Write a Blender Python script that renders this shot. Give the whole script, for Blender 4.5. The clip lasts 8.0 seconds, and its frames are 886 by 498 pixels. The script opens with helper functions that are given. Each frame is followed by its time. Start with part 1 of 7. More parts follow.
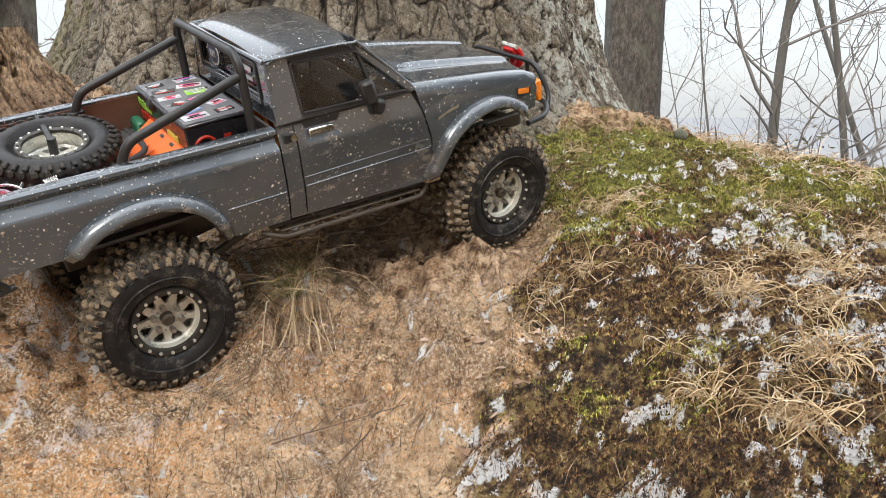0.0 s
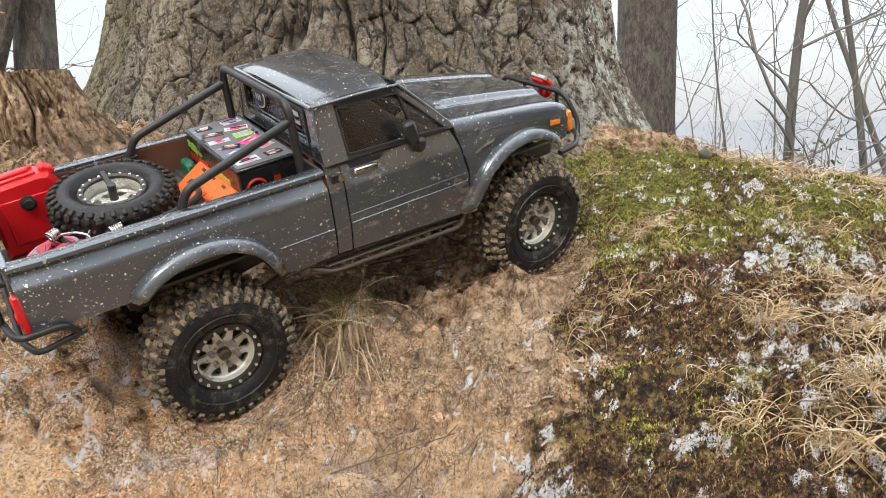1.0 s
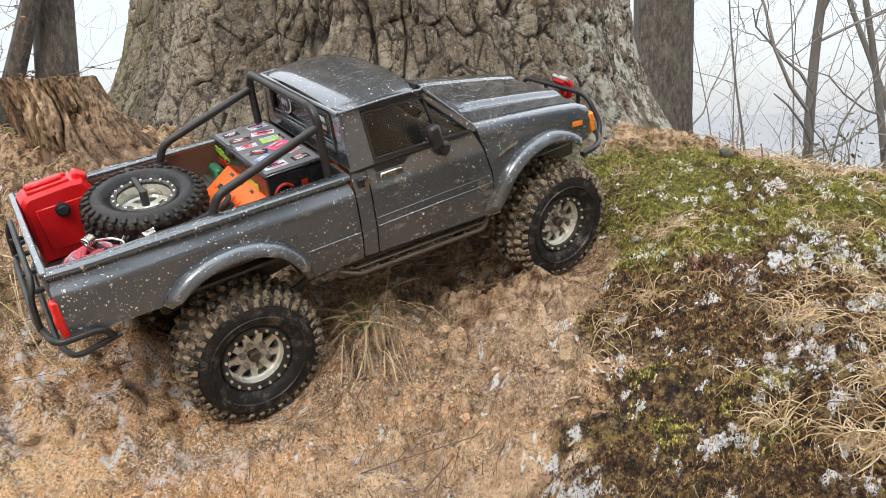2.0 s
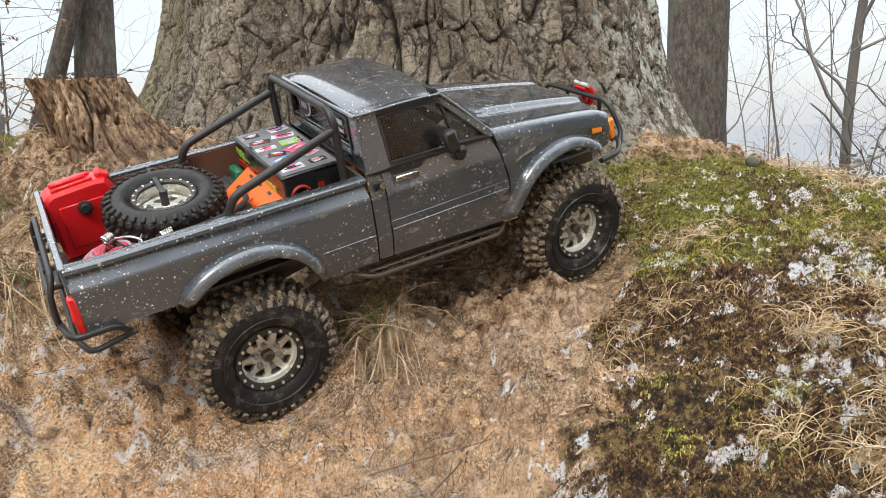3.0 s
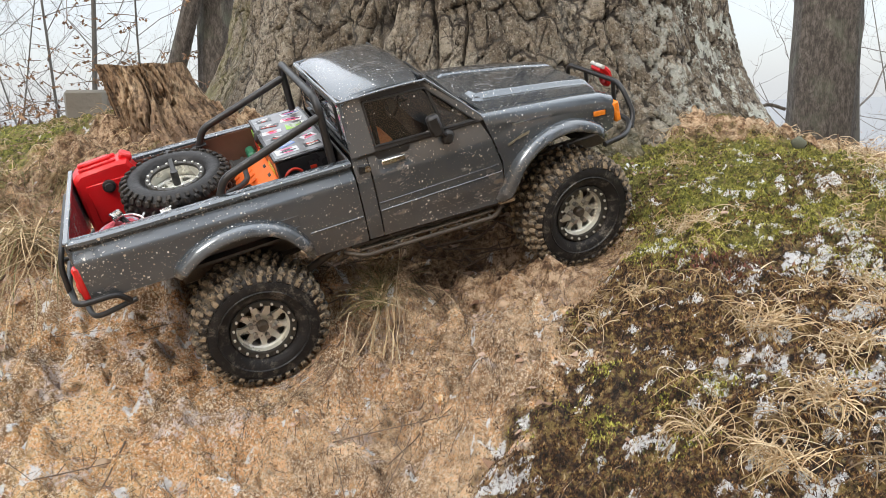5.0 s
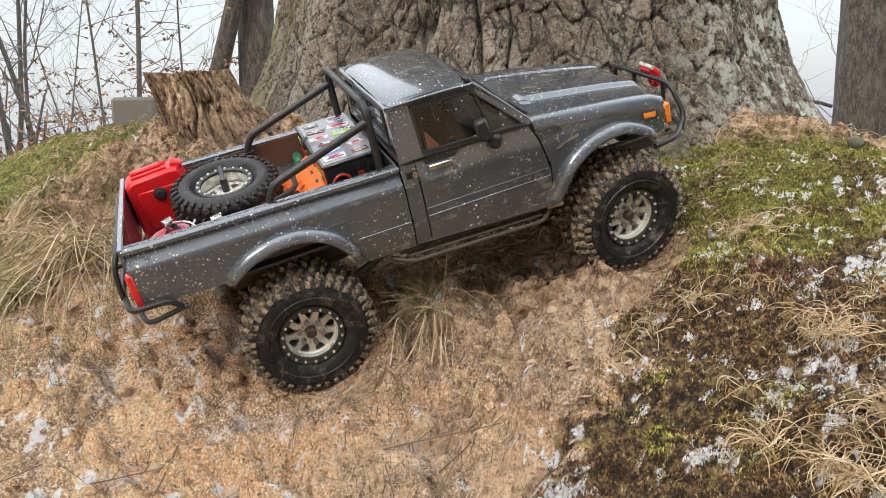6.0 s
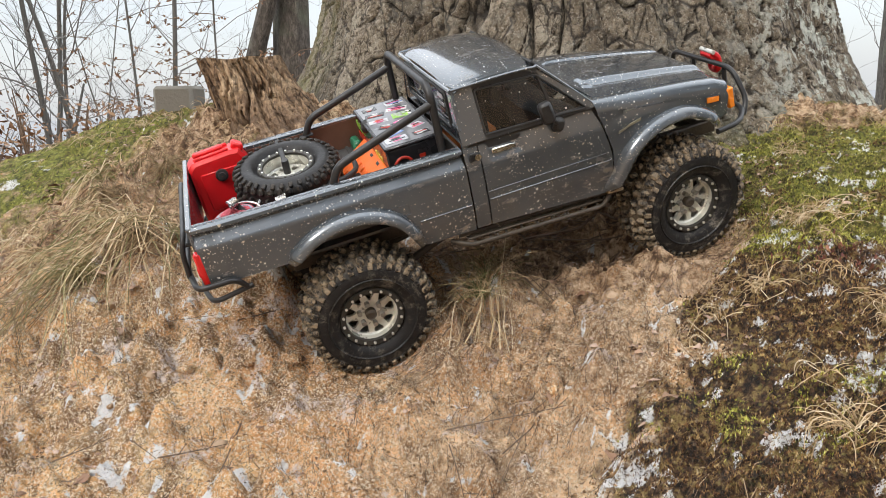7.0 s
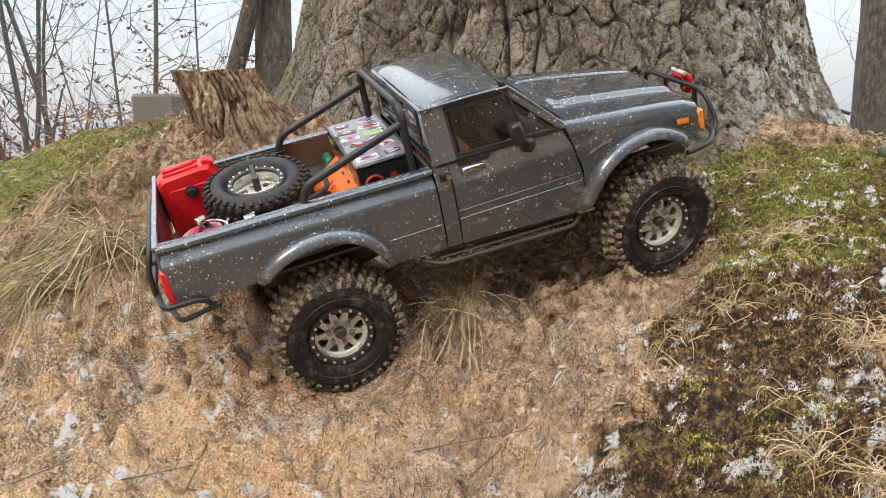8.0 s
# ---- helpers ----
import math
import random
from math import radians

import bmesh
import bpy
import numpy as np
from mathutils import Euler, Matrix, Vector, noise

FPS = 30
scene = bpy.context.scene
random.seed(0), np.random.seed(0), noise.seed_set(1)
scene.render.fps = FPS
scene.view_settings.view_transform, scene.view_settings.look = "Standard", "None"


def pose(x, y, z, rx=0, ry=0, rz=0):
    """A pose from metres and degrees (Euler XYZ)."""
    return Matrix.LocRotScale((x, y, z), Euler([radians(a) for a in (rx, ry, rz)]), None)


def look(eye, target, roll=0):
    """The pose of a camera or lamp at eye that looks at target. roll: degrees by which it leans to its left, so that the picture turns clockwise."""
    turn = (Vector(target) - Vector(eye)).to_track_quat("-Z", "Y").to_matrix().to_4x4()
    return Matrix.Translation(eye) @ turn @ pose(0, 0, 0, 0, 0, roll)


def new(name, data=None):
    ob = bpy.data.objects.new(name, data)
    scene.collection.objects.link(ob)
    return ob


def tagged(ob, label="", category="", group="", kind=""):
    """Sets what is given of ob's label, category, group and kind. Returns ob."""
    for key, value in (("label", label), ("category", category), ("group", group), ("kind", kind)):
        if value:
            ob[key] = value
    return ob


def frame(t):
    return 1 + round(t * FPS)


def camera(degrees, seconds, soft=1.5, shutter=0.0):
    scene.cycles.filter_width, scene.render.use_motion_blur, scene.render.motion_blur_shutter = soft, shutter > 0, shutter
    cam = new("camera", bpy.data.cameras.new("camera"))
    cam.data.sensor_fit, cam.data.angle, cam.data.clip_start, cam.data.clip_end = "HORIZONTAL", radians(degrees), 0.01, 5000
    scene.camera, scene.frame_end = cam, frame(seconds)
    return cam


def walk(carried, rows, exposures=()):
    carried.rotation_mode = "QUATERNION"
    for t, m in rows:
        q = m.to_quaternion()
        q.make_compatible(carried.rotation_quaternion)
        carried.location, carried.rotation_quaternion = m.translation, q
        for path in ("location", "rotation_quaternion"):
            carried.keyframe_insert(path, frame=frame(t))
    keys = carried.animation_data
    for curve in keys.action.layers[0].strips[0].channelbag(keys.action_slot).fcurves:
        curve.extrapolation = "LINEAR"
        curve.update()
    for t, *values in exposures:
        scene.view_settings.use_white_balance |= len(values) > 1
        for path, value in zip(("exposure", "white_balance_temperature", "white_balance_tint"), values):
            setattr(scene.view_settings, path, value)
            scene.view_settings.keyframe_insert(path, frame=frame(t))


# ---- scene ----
cam = camera(61.0, 8.0, soft=0.5)
METRES, EYE, TILT, LEAN, TURN = 0.241, 0.35, -10.0, 0.0, 0.0
ROWS = [
    (0.0, 0.0, 0.0, 0.0, 0.0, 0.0, -0.0),
    (0.5, -0.0378, -0.0698, 0.0373, 0.55, 0.45, 1.04),
    (1.0, -0.0765, -0.0901, 0.0662, 1.22, 0.78, 1.39),
    (1.5, -0.0984, -0.1052, 0.0891, 1.82, 0.72, 1.57),
    (2.0, -0.1035, -0.1186, 0.0813, 2.44, 0.62, 1.78),
    (2.2, -0.1051, -0.1293, 0.0958, 2.69, 0.63, 1.85),
    (3.3, 0.0184, -0.1024, 0.0740, 6.08, 1.17, -0.09),
    (3.5, 0.1139, -0.0822, 0.0885, 7.3, 0.84, -0.5),
    (4.0, 0.3054, -0.0822, 0.0436, 10.76, -0.45, -1.08),
    (4.2, 0.3529, -0.0911, 0.0591, 11.80, -1.15, -1.69),
    (5.3, 0.3671, -0.1356, 0.1089, 14.23, -0.76, -0.20),
    (5.5, 0.3738, -0.1315, 0.1144, 15.11, -0.73, -0.37),
    (6.0, 0.3215, -0.1177, 0.1124, 16.25, -0.81, -0.35),
    (6.5, 0.2832, -0.1295, 0.1025, 17.19, -1.03, -0.46),
    (7.0, 0.2227, -0.1508, 0.0798, 18.39, -1.38, -0.98),
    (7.5, 0.2272, -0.1497, 0.0979, 18.37, -1.39, -1.27),
    (8.0, 0.2565, -0.1332, 0.1176, 17.05, -0.76, -1.4),
]
EXPOSURE = 0.77
walk(cam, [(t, pose(0, 0, EYE, TILT, LEAN, TURN) @ pose(METRES * x, METRES * y, METRES * z, 90 + pitch, roll, yaw)) for t, x, y, z, yaw, pitch, roll in ROWS],
     exposures=[(0.0, EXPOSURE), (4.0, EXPOSURE - 0.04), (8.0, EXPOSURE - 0.06)])

# ---- daylight: an overcast winter sky ----
SUN_ELEVATION, SUN_AZIMUTH = 36.0, 196.0
world = bpy.data.worlds.new("overcast_sky")
scene.world = world
world.use_nodes = True
wn, wl = world.node_tree.nodes, world.node_tree.links
wn.clear()
sky = wn.new("ShaderNodeTexSky")
sky.sky_type = "NISHITA"
sky.sun_disc = False
sky.sun_elevation, sky.sun_rotation = radians(SUN_ELEVATION), radians(SUN_AZIMUTH)
sky.air_density, sky.dust_density = 1.0, 4.0
sky_bg = wn.new("ShaderNodeBackground")
sky_bg.inputs["Strength"].default_value = 0.05
cloud_bg = wn.new("ShaderNodeBackground")
cloud_tc = wn.new("ShaderNodeTexCoord")
cloud_noise = wn.new("ShaderNodeTexNoise")
cloud_noise.inputs["Scale"].default_value = 2.2
cloud_noise.inputs["Detail"].default_value = 5.0
cloud_ramp = wn.new("ShaderNodeValToRGB")
cloud_ramp.color_ramp.elements[0].position, cloud_ramp.color_ramp.elements[0].color = 0.3, (0.82, 0.85, 0.885, 1)
cloud_ramp.color_ramp.elements[1].position, cloud_ramp.color_ramp.elements[1].color = 0.7, (0.93, 0.945, 0.96, 1)
cloud_bg.inputs["Strength"].default_value = 0.9
cloud_add = wn.new("ShaderNodeAddShader")
cloud_out = wn.new("ShaderNodeOutputWorld")
wl.new(cloud_tc.outputs["Generated"], cloud_noise.inputs["Vector"])
wl.new(cloud_noise.outputs["Fac"], cloud_ramp.inputs["Fac"])
cloud_sep = wn.new("ShaderNodeSeparateXYZ")
cloud_up = wn.new("ShaderNodeMapRange")
for key, value in (("From Min", 0.22), ("From Max", 0.9), ("To Min", 0.49), ("To Max", 1.9)):
    cloud_up.inputs[key].default_value = value
wl.new(cloud_tc.outputs["Generated"], cloud_sep.inputs[0])
wl.new(cloud_sep.outputs["Z"], cloud_up.inputs["Value"])
wl.new(cloud_up.outputs[0], cloud_bg.inputs["Strength"])
wl.new(cloud_ramp.outputs["Color"], cloud_bg.inputs["Color"])
wl.new(sky.outputs["Color"], sky_bg.inputs["Color"])
wl.new(sky_bg.outputs[0], cloud_add.inputs[0])
wl.new(cloud_bg.outputs[0], cloud_add.inputs[1])
wl.new(cloud_add.outputs[0], cloud_out.inputs["Surface"])

sun_data = bpy.data.lights.new("sun", "SUN")
sun_data.energy, sun_data.angle, sun_data.color = 1.5, radians(12), (1.0, 0.96, 0.91)
sun = new("sun", sun_data)
az, el = radians(SUN_AZIMUTH), radians(SUN_ELEVATION)
sun.matrix_world = look((math.sin(az) * math.cos(el) * 20, math.cos(az) * math.cos(el) * 20, math.sin(el) * 20), (0, 0, 0))


# ---- noise ----
def lattice(ix, iy, seed):
    h = (ix.astype(np.int64) * 374761393 + iy.astype(np.int64) * 668265263 + seed * 1442695041) & 0x7FFFFFFF
    h = ((h ^ (h >> 13)) * 1274126177) & 0x7FFFFFFF
    h = ((h ^ (h >> 16)) * 1103515245 + 12345) & 0x7FFFFFFF
    return ((h >> 7) & 0xFFFF) / 65535.0


def value_noise(x, y, seed=0):
    x, y = np.asarray(x, float), np.asarray(y, float)
    ix, iy = np.floor(x), np.floor(y)
    fx, fy = x - ix, y - iy
    fx, fy = fx * fx * (3 - 2 * fx), fy * fy * (3 - 2 * fy)
    a, b = lattice(ix, iy, seed), lattice(ix + 1, iy, seed)
    c, d = lattice(ix, iy + 1, seed), lattice(ix + 1, iy + 1, seed)
    return (a + (b - a) * fx) * (1 - fy) + (c + (d - c) * fx) * fy


def fbm(x, y, octaves=4, seed=0, gain=0.5):
    total, amp, norm = 0.0, 1.0, 0.0
    for i in range(octaves):
        total = total + amp * value_noise(np.asarray(x) * 2 ** i + 17.3 * i, np.asarray(y) * 2 ** i - 9.1 * i, seed + i)
        norm += amp
        amp *= gain
    return total / norm


def cells(x, y, seed=0):
    """Distance to the nearest and second cell point, and the nearest cell's own number."""
    ix, iy = np.floor(x), np.floor(y)
    f1, f2, own = np.full(x.shape, 9.0), np.full(x.shape, 9.0), np.zeros(x.shape)
    for dx in (-1, 0, 1):
        for dy in (-1, 0, 1):
            cx, cy = ix + dx, iy + dy
            px, py = cx + lattice(cx, cy, seed), cy + lattice(cx, cy, seed + 7)
            d = np.hypot(px - x, py - y)
            nearer = d < f1
            f2 = np.where(nearer, f1, np.minimum(f2, d))
            own = np.where(nearer, lattice(cx, cy, seed + 3), own)
            f1 = np.where(nearer, d, f1)
    return f1, f2, own


def step(a, b, x):
    t = np.clip((np.asarray(x, float) - a) / (b - a), 0, 1)
    return t * t * (3 - 2 * t)


# ---- materials ----
class Nodes:
    """A small writer of node materials."""

    def __init__(self, name):
        self.mat = bpy.data.materials.new(name)
        self.mat.use_nodes = True
        self.n, self.l = self.mat.node_tree.nodes, self.mat.node_tree.links
        self.bsdf = self.n["Principled BSDF"]
        self.coord = self.n.new("ShaderNodeTexCoord").outputs["Object"]

    def put(self, socket, value):
        if isinstance(value, bpy.types.NodeSocket):
            self.l.new(value, socket)
        elif isinstance(value, tuple) and len(value) == 3 and socket.type == "RGBA":
            socket.default_value = (*value, 1)
        else:
            socket.default_value = value

    def noise(self, scale, detail=4.0, rough=0.55, vector=None, stretch=None):
        v = vector or self.coord
        if stretch:
            m = self.n.new("ShaderNodeMapping")
            m.inputs["Scale"].default_value = stretch
            self.put(m.inputs["Vector"], v)
            v = m.outputs[0]
        t = self.n.new("ShaderNodeTexNoise")
        self.put(t.inputs["Vector"], v)
        for k, x in (("Scale", scale), ("Detail", detail), ("Roughness", rough)):
            t.inputs[k].default_value = x
        return t.outputs["Fac"]

    def voronoi(self, scale, feature="F1", output="Distance", vector=None, random_=1.0):
        t = self.n.new("ShaderNodeTexVoronoi")
        t.feature = feature
        self.put(t.inputs["Vector"], vector or self.coord)
        t.inputs["Scale"].default_value = scale
        t.inputs["Randomness"].default_value = random_
        return t.outputs[output]

    def ramp(self, fac, stops):
        r = self.n.new("ShaderNodeValToRGB")
        e = r.color_ramp.elements
        while len(e) < len(stops):
            e.new(0.5)
        for el_, (p, c) in zip(e, stops):
            el_.position = p
            el_.color = (*c, 1) if isinstance(c, tuple) else (c, c, c, 1)
        self.put(r.inputs["Fac"], fac)
        return r.outputs["Color"]

    def mix(self, fac, a, b, blend="MIX"):
        m = self.n.new("ShaderNodeMix")
        m.data_type, m.blend_type = "RGBA", blend
        self.put(m.inputs[0], fac)
        self.put(m.inputs[6], a)
        self.put(m.inputs[7], b)
        return m.outputs[2]

    def math(self, op, a, b=0.0, clamp=False):
        m = self.n.new("ShaderNodeMath")
        m.operation, m.use_clamp = op, clamp
        self.put(m.inputs[0], a)
        self.put(m.inputs[1], b)
        return m.outputs[0]

    def attr(self, name):
        a = self.n.new("ShaderNodeAttribute")
        a.attribute_name = name
        return a.outputs["Fac"]

    def random(self):
        return self.n.new("ShaderNodeObjectInfo").outputs["Random"]

    def island(self):
        return self.n.new("ShaderNodeNewGeometry").outputs["Random Per Island"]

    def bump(self, height, strength=0.4, distance=0.002):
        b = self.n.new("ShaderNodeBump")
        b.inputs["Strength"].default_value, b.inputs["Distance"].default_value = strength, distance
        self.put(b.inputs["Height"], height)
        self.l.new(b.outputs[0], self.bsdf.inputs["Normal"])

    def set(self, **kw):
        for k, v in kw.items():
            self.put(self.bsdf.inputs[k.replace("_", " ")], v)
        return self.mat


def simple(name, a, b, scale, rough=0.5, metal=0.0, bump=0.0, distance=0.0005, **kw):
    m = Nodes(name)
    n = m.noise(scale, 5)
    fine = m.noise(scale * 7, 3)
    c = m.mix(m.math("MULTIPLY", m.math("ADD", n, m.math("MULTIPLY", fine, 0.5)), 0.67), a, b)
    if bump:
        m.bump(fine, bump, distance)
    return m.set(Base_Color=c, Roughness=m.ramp(n, [(0.3, max(rough - 0.08, 0.03)), (0.7, min(rough + 0.1, 1.0))]), Metallic=metal, **kw)


def speckled(m, base, rough, size=260.0, amount=0.62):
    """Snow grains and dried mud drops lying on paint, rubber or glass."""
    bend = m.n.new("ShaderNodeVectorMath")
    bend.operation = "MULTIPLY_ADD"
    soft_ = m.n.new("ShaderNodeTexNoise")
    soft_.inputs["Scale"].default_value = 420.0
    m.put(soft_.inputs["Vector"], m.coord)
    m.put(bend.inputs[0], soft_.outputs["Color"])
    bend.inputs[1].default_value = (0.0032, 0.0032, 0.0032)
    m.put(bend.inputs[2], m.coord)
    area = m.ramp(m.noise(19, 5, 0.65), [(0.36, 0.30), (0.60, 1.0)])
    dot, tints = None, []
    for scale_, bar in ((size, amount), (size * 1.9, amount + 0.06)):
        pick = m.n.new("ShaderNodeSeparateColor")
        m.put(pick.inputs[0], m.voronoi(scale_, output="Color", vector=bend.outputs[0]))
        radius = m.math("MULTIPLY", m.math("POWER", m.math("MAXIMUM", m.math("SUBTRACT", pick.outputs[0], bar), 0.0), 2.1), 0.95)
        here = m.math("LESS_THAN", m.voronoi(scale_, vector=bend.outputs[0]), m.math("MULTIPLY", radius, area))
        dot = here if dot is None else m.math("MAXIMUM", dot, here)
        tints.append(pick.outputs[1])
    tint = m.mix(tints[0], (0.80, 0.79, 0.77), (0.52, 0.45, 0.36))
    return m.mix(dot, base, tint), m.mix(dot, rough, (0.9, 0.9, 0.9))


def paint_material():
    m = Nodes("charcoal_paint")
    n = m.noise(14, 5)
    dust = m.ramp(m.noise(11, 6, 0.7), [(0.48, 0.0), (0.72, 0.45)])
    splash = m.ramp(m.noise(70, 7, 0.8, stretch=(0.5, 1, 1.2)), [(0.57, 0.0), (0.64, 1.0)])
    area = m.ramp(m.noise(13, 3), [(0.44, 0.0), (0.62, 0.8)])
    c = m.mix(n, (0.088, 0.104, 0.120), (0.118, 0.136, 0.154))
    c = m.mix(dust, c, (0.19, 0.185, 0.175))
    mud = m.math("MULTIPLY", splash, area)
    c = m.mix(mud, c, (0.26, 0.20, 0.14))
    r = m.mix(dust, (0.20, 0.20, 0.20), (0.36, 0.36, 0.36))
    r = m.mix(mud, r, (0.8, 0.8, 0.8))
    c, r = speckled(m, c, r, 440.0, 0.34)
    m.bump(m.noise(190, 3), 0.05, 0.0004)
    return m.set(Base_Color=c, Roughness=r, Metallic=m.ramp(mud, [(0.1, 0.52), (0.6, 0.05)]), Coat_Weight=1.0, Coat_Roughness=0.07)


def bark_material():
    m = Nodes("oak_bark")
    crack = m.attr("crack")
    n = m.noise(11, 6, 0.65, stretch=(1, 1, 0.6))
    fine = m.noise(150, 7, 0.78)
    c = m.ramp(n, [(0.34, (0.125, 0.095, 0.063)), (0.50, (0.240, 0.194, 0.136)), (0.64, (0.43, 0.372, 0.286))])
    c = m.mix(m.ramp(fine, [(0.40, 0.85), (0.52, 0.0)]), c, (0.075, 0.056, 0.038))
    c = m.mix(m.ramp(m.noise(330, 5, 0.75), [(0.53, 0.0), (0.66, 0.65)]), c, (0.56, 0.51, 0.43))
    warp = m.n.new("ShaderNodeMapping")
    warp.inputs["Scale"].default_value = (1, 1, 0.45)
    bend = m.n.new("ShaderNodeVectorMath")
    bend.operation = "MULTIPLY_ADD"
    wn_ = m.n.new("ShaderNodeTexNoise")
    wn_.inputs["Scale"].default_value, wn_.inputs["Detail"].default_value = 60.0, 6.0
    m.put(wn_.inputs["Vector"], m.coord)
    m.put(bend.inputs[0], wn_.outputs["Color"])
    bend.inputs[1].default_value = (0.022, 0.022, 0.022)
    m.put(bend.inputs[2], m.coord)
    m.put(warp.inputs["Vector"], bend.outputs[0])
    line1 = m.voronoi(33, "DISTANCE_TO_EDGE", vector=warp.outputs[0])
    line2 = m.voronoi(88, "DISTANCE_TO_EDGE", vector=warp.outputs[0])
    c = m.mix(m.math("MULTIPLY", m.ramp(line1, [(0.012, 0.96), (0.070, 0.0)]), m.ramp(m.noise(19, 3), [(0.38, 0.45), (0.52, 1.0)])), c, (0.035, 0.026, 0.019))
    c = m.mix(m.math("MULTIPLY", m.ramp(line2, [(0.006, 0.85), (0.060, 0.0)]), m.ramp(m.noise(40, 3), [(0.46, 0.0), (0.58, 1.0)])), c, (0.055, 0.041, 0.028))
    # modelled furrows go near-black: their shade is put into the colour
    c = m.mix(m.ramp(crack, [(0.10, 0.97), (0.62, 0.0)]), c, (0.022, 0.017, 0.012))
    lichen = m.math("MULTIPLY", m.attr("lichen"), m.ramp(m.noise(26, 7, 0.78), [(0.50, 0.0), (0.545, 0.9)]), True)
    c = m.mix(m.math("MULTIPLY", lichen, m.ramp(crack, [(0.2, 0.0), (0.7, 1.0)])), c, (0.60, 0.62, 0.55))
    moss = m.math("MULTIPLY", m.attr("moss"), m.ramp(m.noise(24, 5, 0.7), [(0.40, 0.0), (0.6, 1.0)]), True)
    c = m.mix(moss, c, (0.20, 0.19, 0.06))
    plates = m.math("ADD", m.ramp(line1, [(0.0, 0.0), (0.12, 1.0)]), m.math("MULTIPLY", m.ramp(line2, [(0.0, 0.0), (0.12, 1.0)]), 0.5))
    m.bump(m.math("ADD", m.math("MULTIPLY", plates, 0.7), m.math("ADD", fine, m.math("MULTIPLY", m.noise(420, 5, 0.75), 0.4))), 1.0, 0.0055)
    return m.set(Base_Color=c, Roughness=0.92)


def ground_material():
    m = Nodes("forest_soil")
    big, mid, fine = m.noise(7, 5, 0.6), m.noise(38, 6, 0.65), m.noise(330, 6, 0.75)
    sand = m.ramp(m.noise(9, 6, 0.7), [(0.38, (0.70, 0.345, 0.138)), (0.50, (0.90, 0.520, 0.255)), (0.62, (0.97, 0.670, 0.405))])
    sand = m.mix(m.math("MULTIPLY", m.ramp(m.noise(7.5, 5, 0.65), [(0.40, 0.1), (0.56, 1.0)]), m.math("MULTIPLY", m.attr("clay"), 0.85)), sand, m.ramp(m.noise(48, 6, 0.7), [(0.40, (0.62, 0.29, 0.095)), (0.50, (0.84, 0.47, 0.185)), (0.62, (0.95, 0.69, 0.36))]))
    earth = m.math("MULTIPLY", m.ramp(m.noise(17, 7, 0.78), [(0.45, 1.0), (0.53, 0.0)]), m.ramp(m.noise(70, 6, 0.8), [(0.60, 1.0), (0.48, 0.35)]))
    sand = m.mix(m.math("MULTIPLY", earth, 0.85), sand, m.ramp(m.noise(130, 6, 0.8), [(0.40, (0.13, 0.070, 0.034)), (0.52, (0.36, 0.215, 0.115)), (0.62, (0.58, 0.390, 0.225))]))
    sand = m.mix(m.ramp(m.noise(180, 6, 0.8), [(0.38, 0.9), (0.46, 0.0)]), sand, (0.115, 0.066, 0.034))
    sand = m.mix(m.ramp(m.noise(430, 4, 0.75), [(0.38, 0.85), (0.47, 0.0)]), sand, (0.20, 0.108, 0.052))
    sand = m.mix(m.ramp(m.noise(520, 4, 0.75), [(0.505, 0.0), (0.58, 0.9)]), sand, (0.98, 0.83, 0.62))
    sand = m.mix(m.math("MULTIPLY", m.ramp(m.noise(23, 6, 0.75), [(0.555, 0.0), (0.61, 0.9)]), m.ramp(m.noise(240, 5, 0.8), [(0.44, 0.0), (0.54, 1.0)])), sand, (0.88, 0.77, 0.73))
    humus = m.ramp(m.noise(95, 6, 0.75), [(0.42, (0.11, 0.058, 0.030)), (0.50, (0.38, 0.235, 0.132)), (0.59, (0.68, 0.50, 0.33))])
    hm = m.math("ADD", m.attr("humus"), m.math("MULTIPLY", m.math("SUBTRACT", mid, 0.5), 1.5), True)
    c = m.mix(hm, sand, humus)
    brown_moss = m.ramp(m.noise(150, 4, 0.7), [(0.40, (0.012, 0.007, 0.004)), (0.51, (0.080, 0.042, 0.018)), (0.60, (0.27, 0.19, 0.070))])
    green_moss = m.ramp(m.noise(110, 4, 0.7), [(0.36, (0.035, 0.036, 0.009)), (0.52, (0.17, 0.185, 0.030)), (0.66, (0.38, 0.38, 0.085))])
    tip = m.voronoi(330)
    brown_moss = m.mix(m.ramp(tip, [(0.15, 0.75), (0.5, 0.0)]), brown_moss, m.ramp(m.voronoi(330, output="Color"), [(0.3, (0.10, 0.045, 0.022)), (0.55, (0.20, 0.115, 0.05)), (0.8, (0.26, 0.22, 0.07))]))
    green_moss = m.mix(m.ramp(tip, [(0.15, 0.8), (0.5, 0.0)]), green_moss, m.ramp(m.voronoi(330, output="Color"), [(0.3, (0.12, 0.13, 0.02)), (0.6, (0.27, 0.26, 0.045)), (0.85, (0.42, 0.39, 0.12))]))
    gm = m.math("ADD", m.attr("green"), m.math("MULTIPLY", m.math("SUBTRACT", m.noise(26, 5, 0.6), 0.5), 2.2), True)
    moss = m.mix(gm, brown_moss, green_moss)
    mm = m.math("ADD", m.attr("moss"), m.math("MULTIPLY", m.math("SUBTRACT", mid, 0.5), 2.6), True)
    c = m.mix(m.ramp(mm, [(0.25, 0.0), (0.75, 1.0)]), c, moss)
    f = m.math("ADD", m.attr("frost"), m.math("MULTIPLY", m.math("SUBTRACT", m.noise(190, 6, 0.8), 0.5), 3.2))
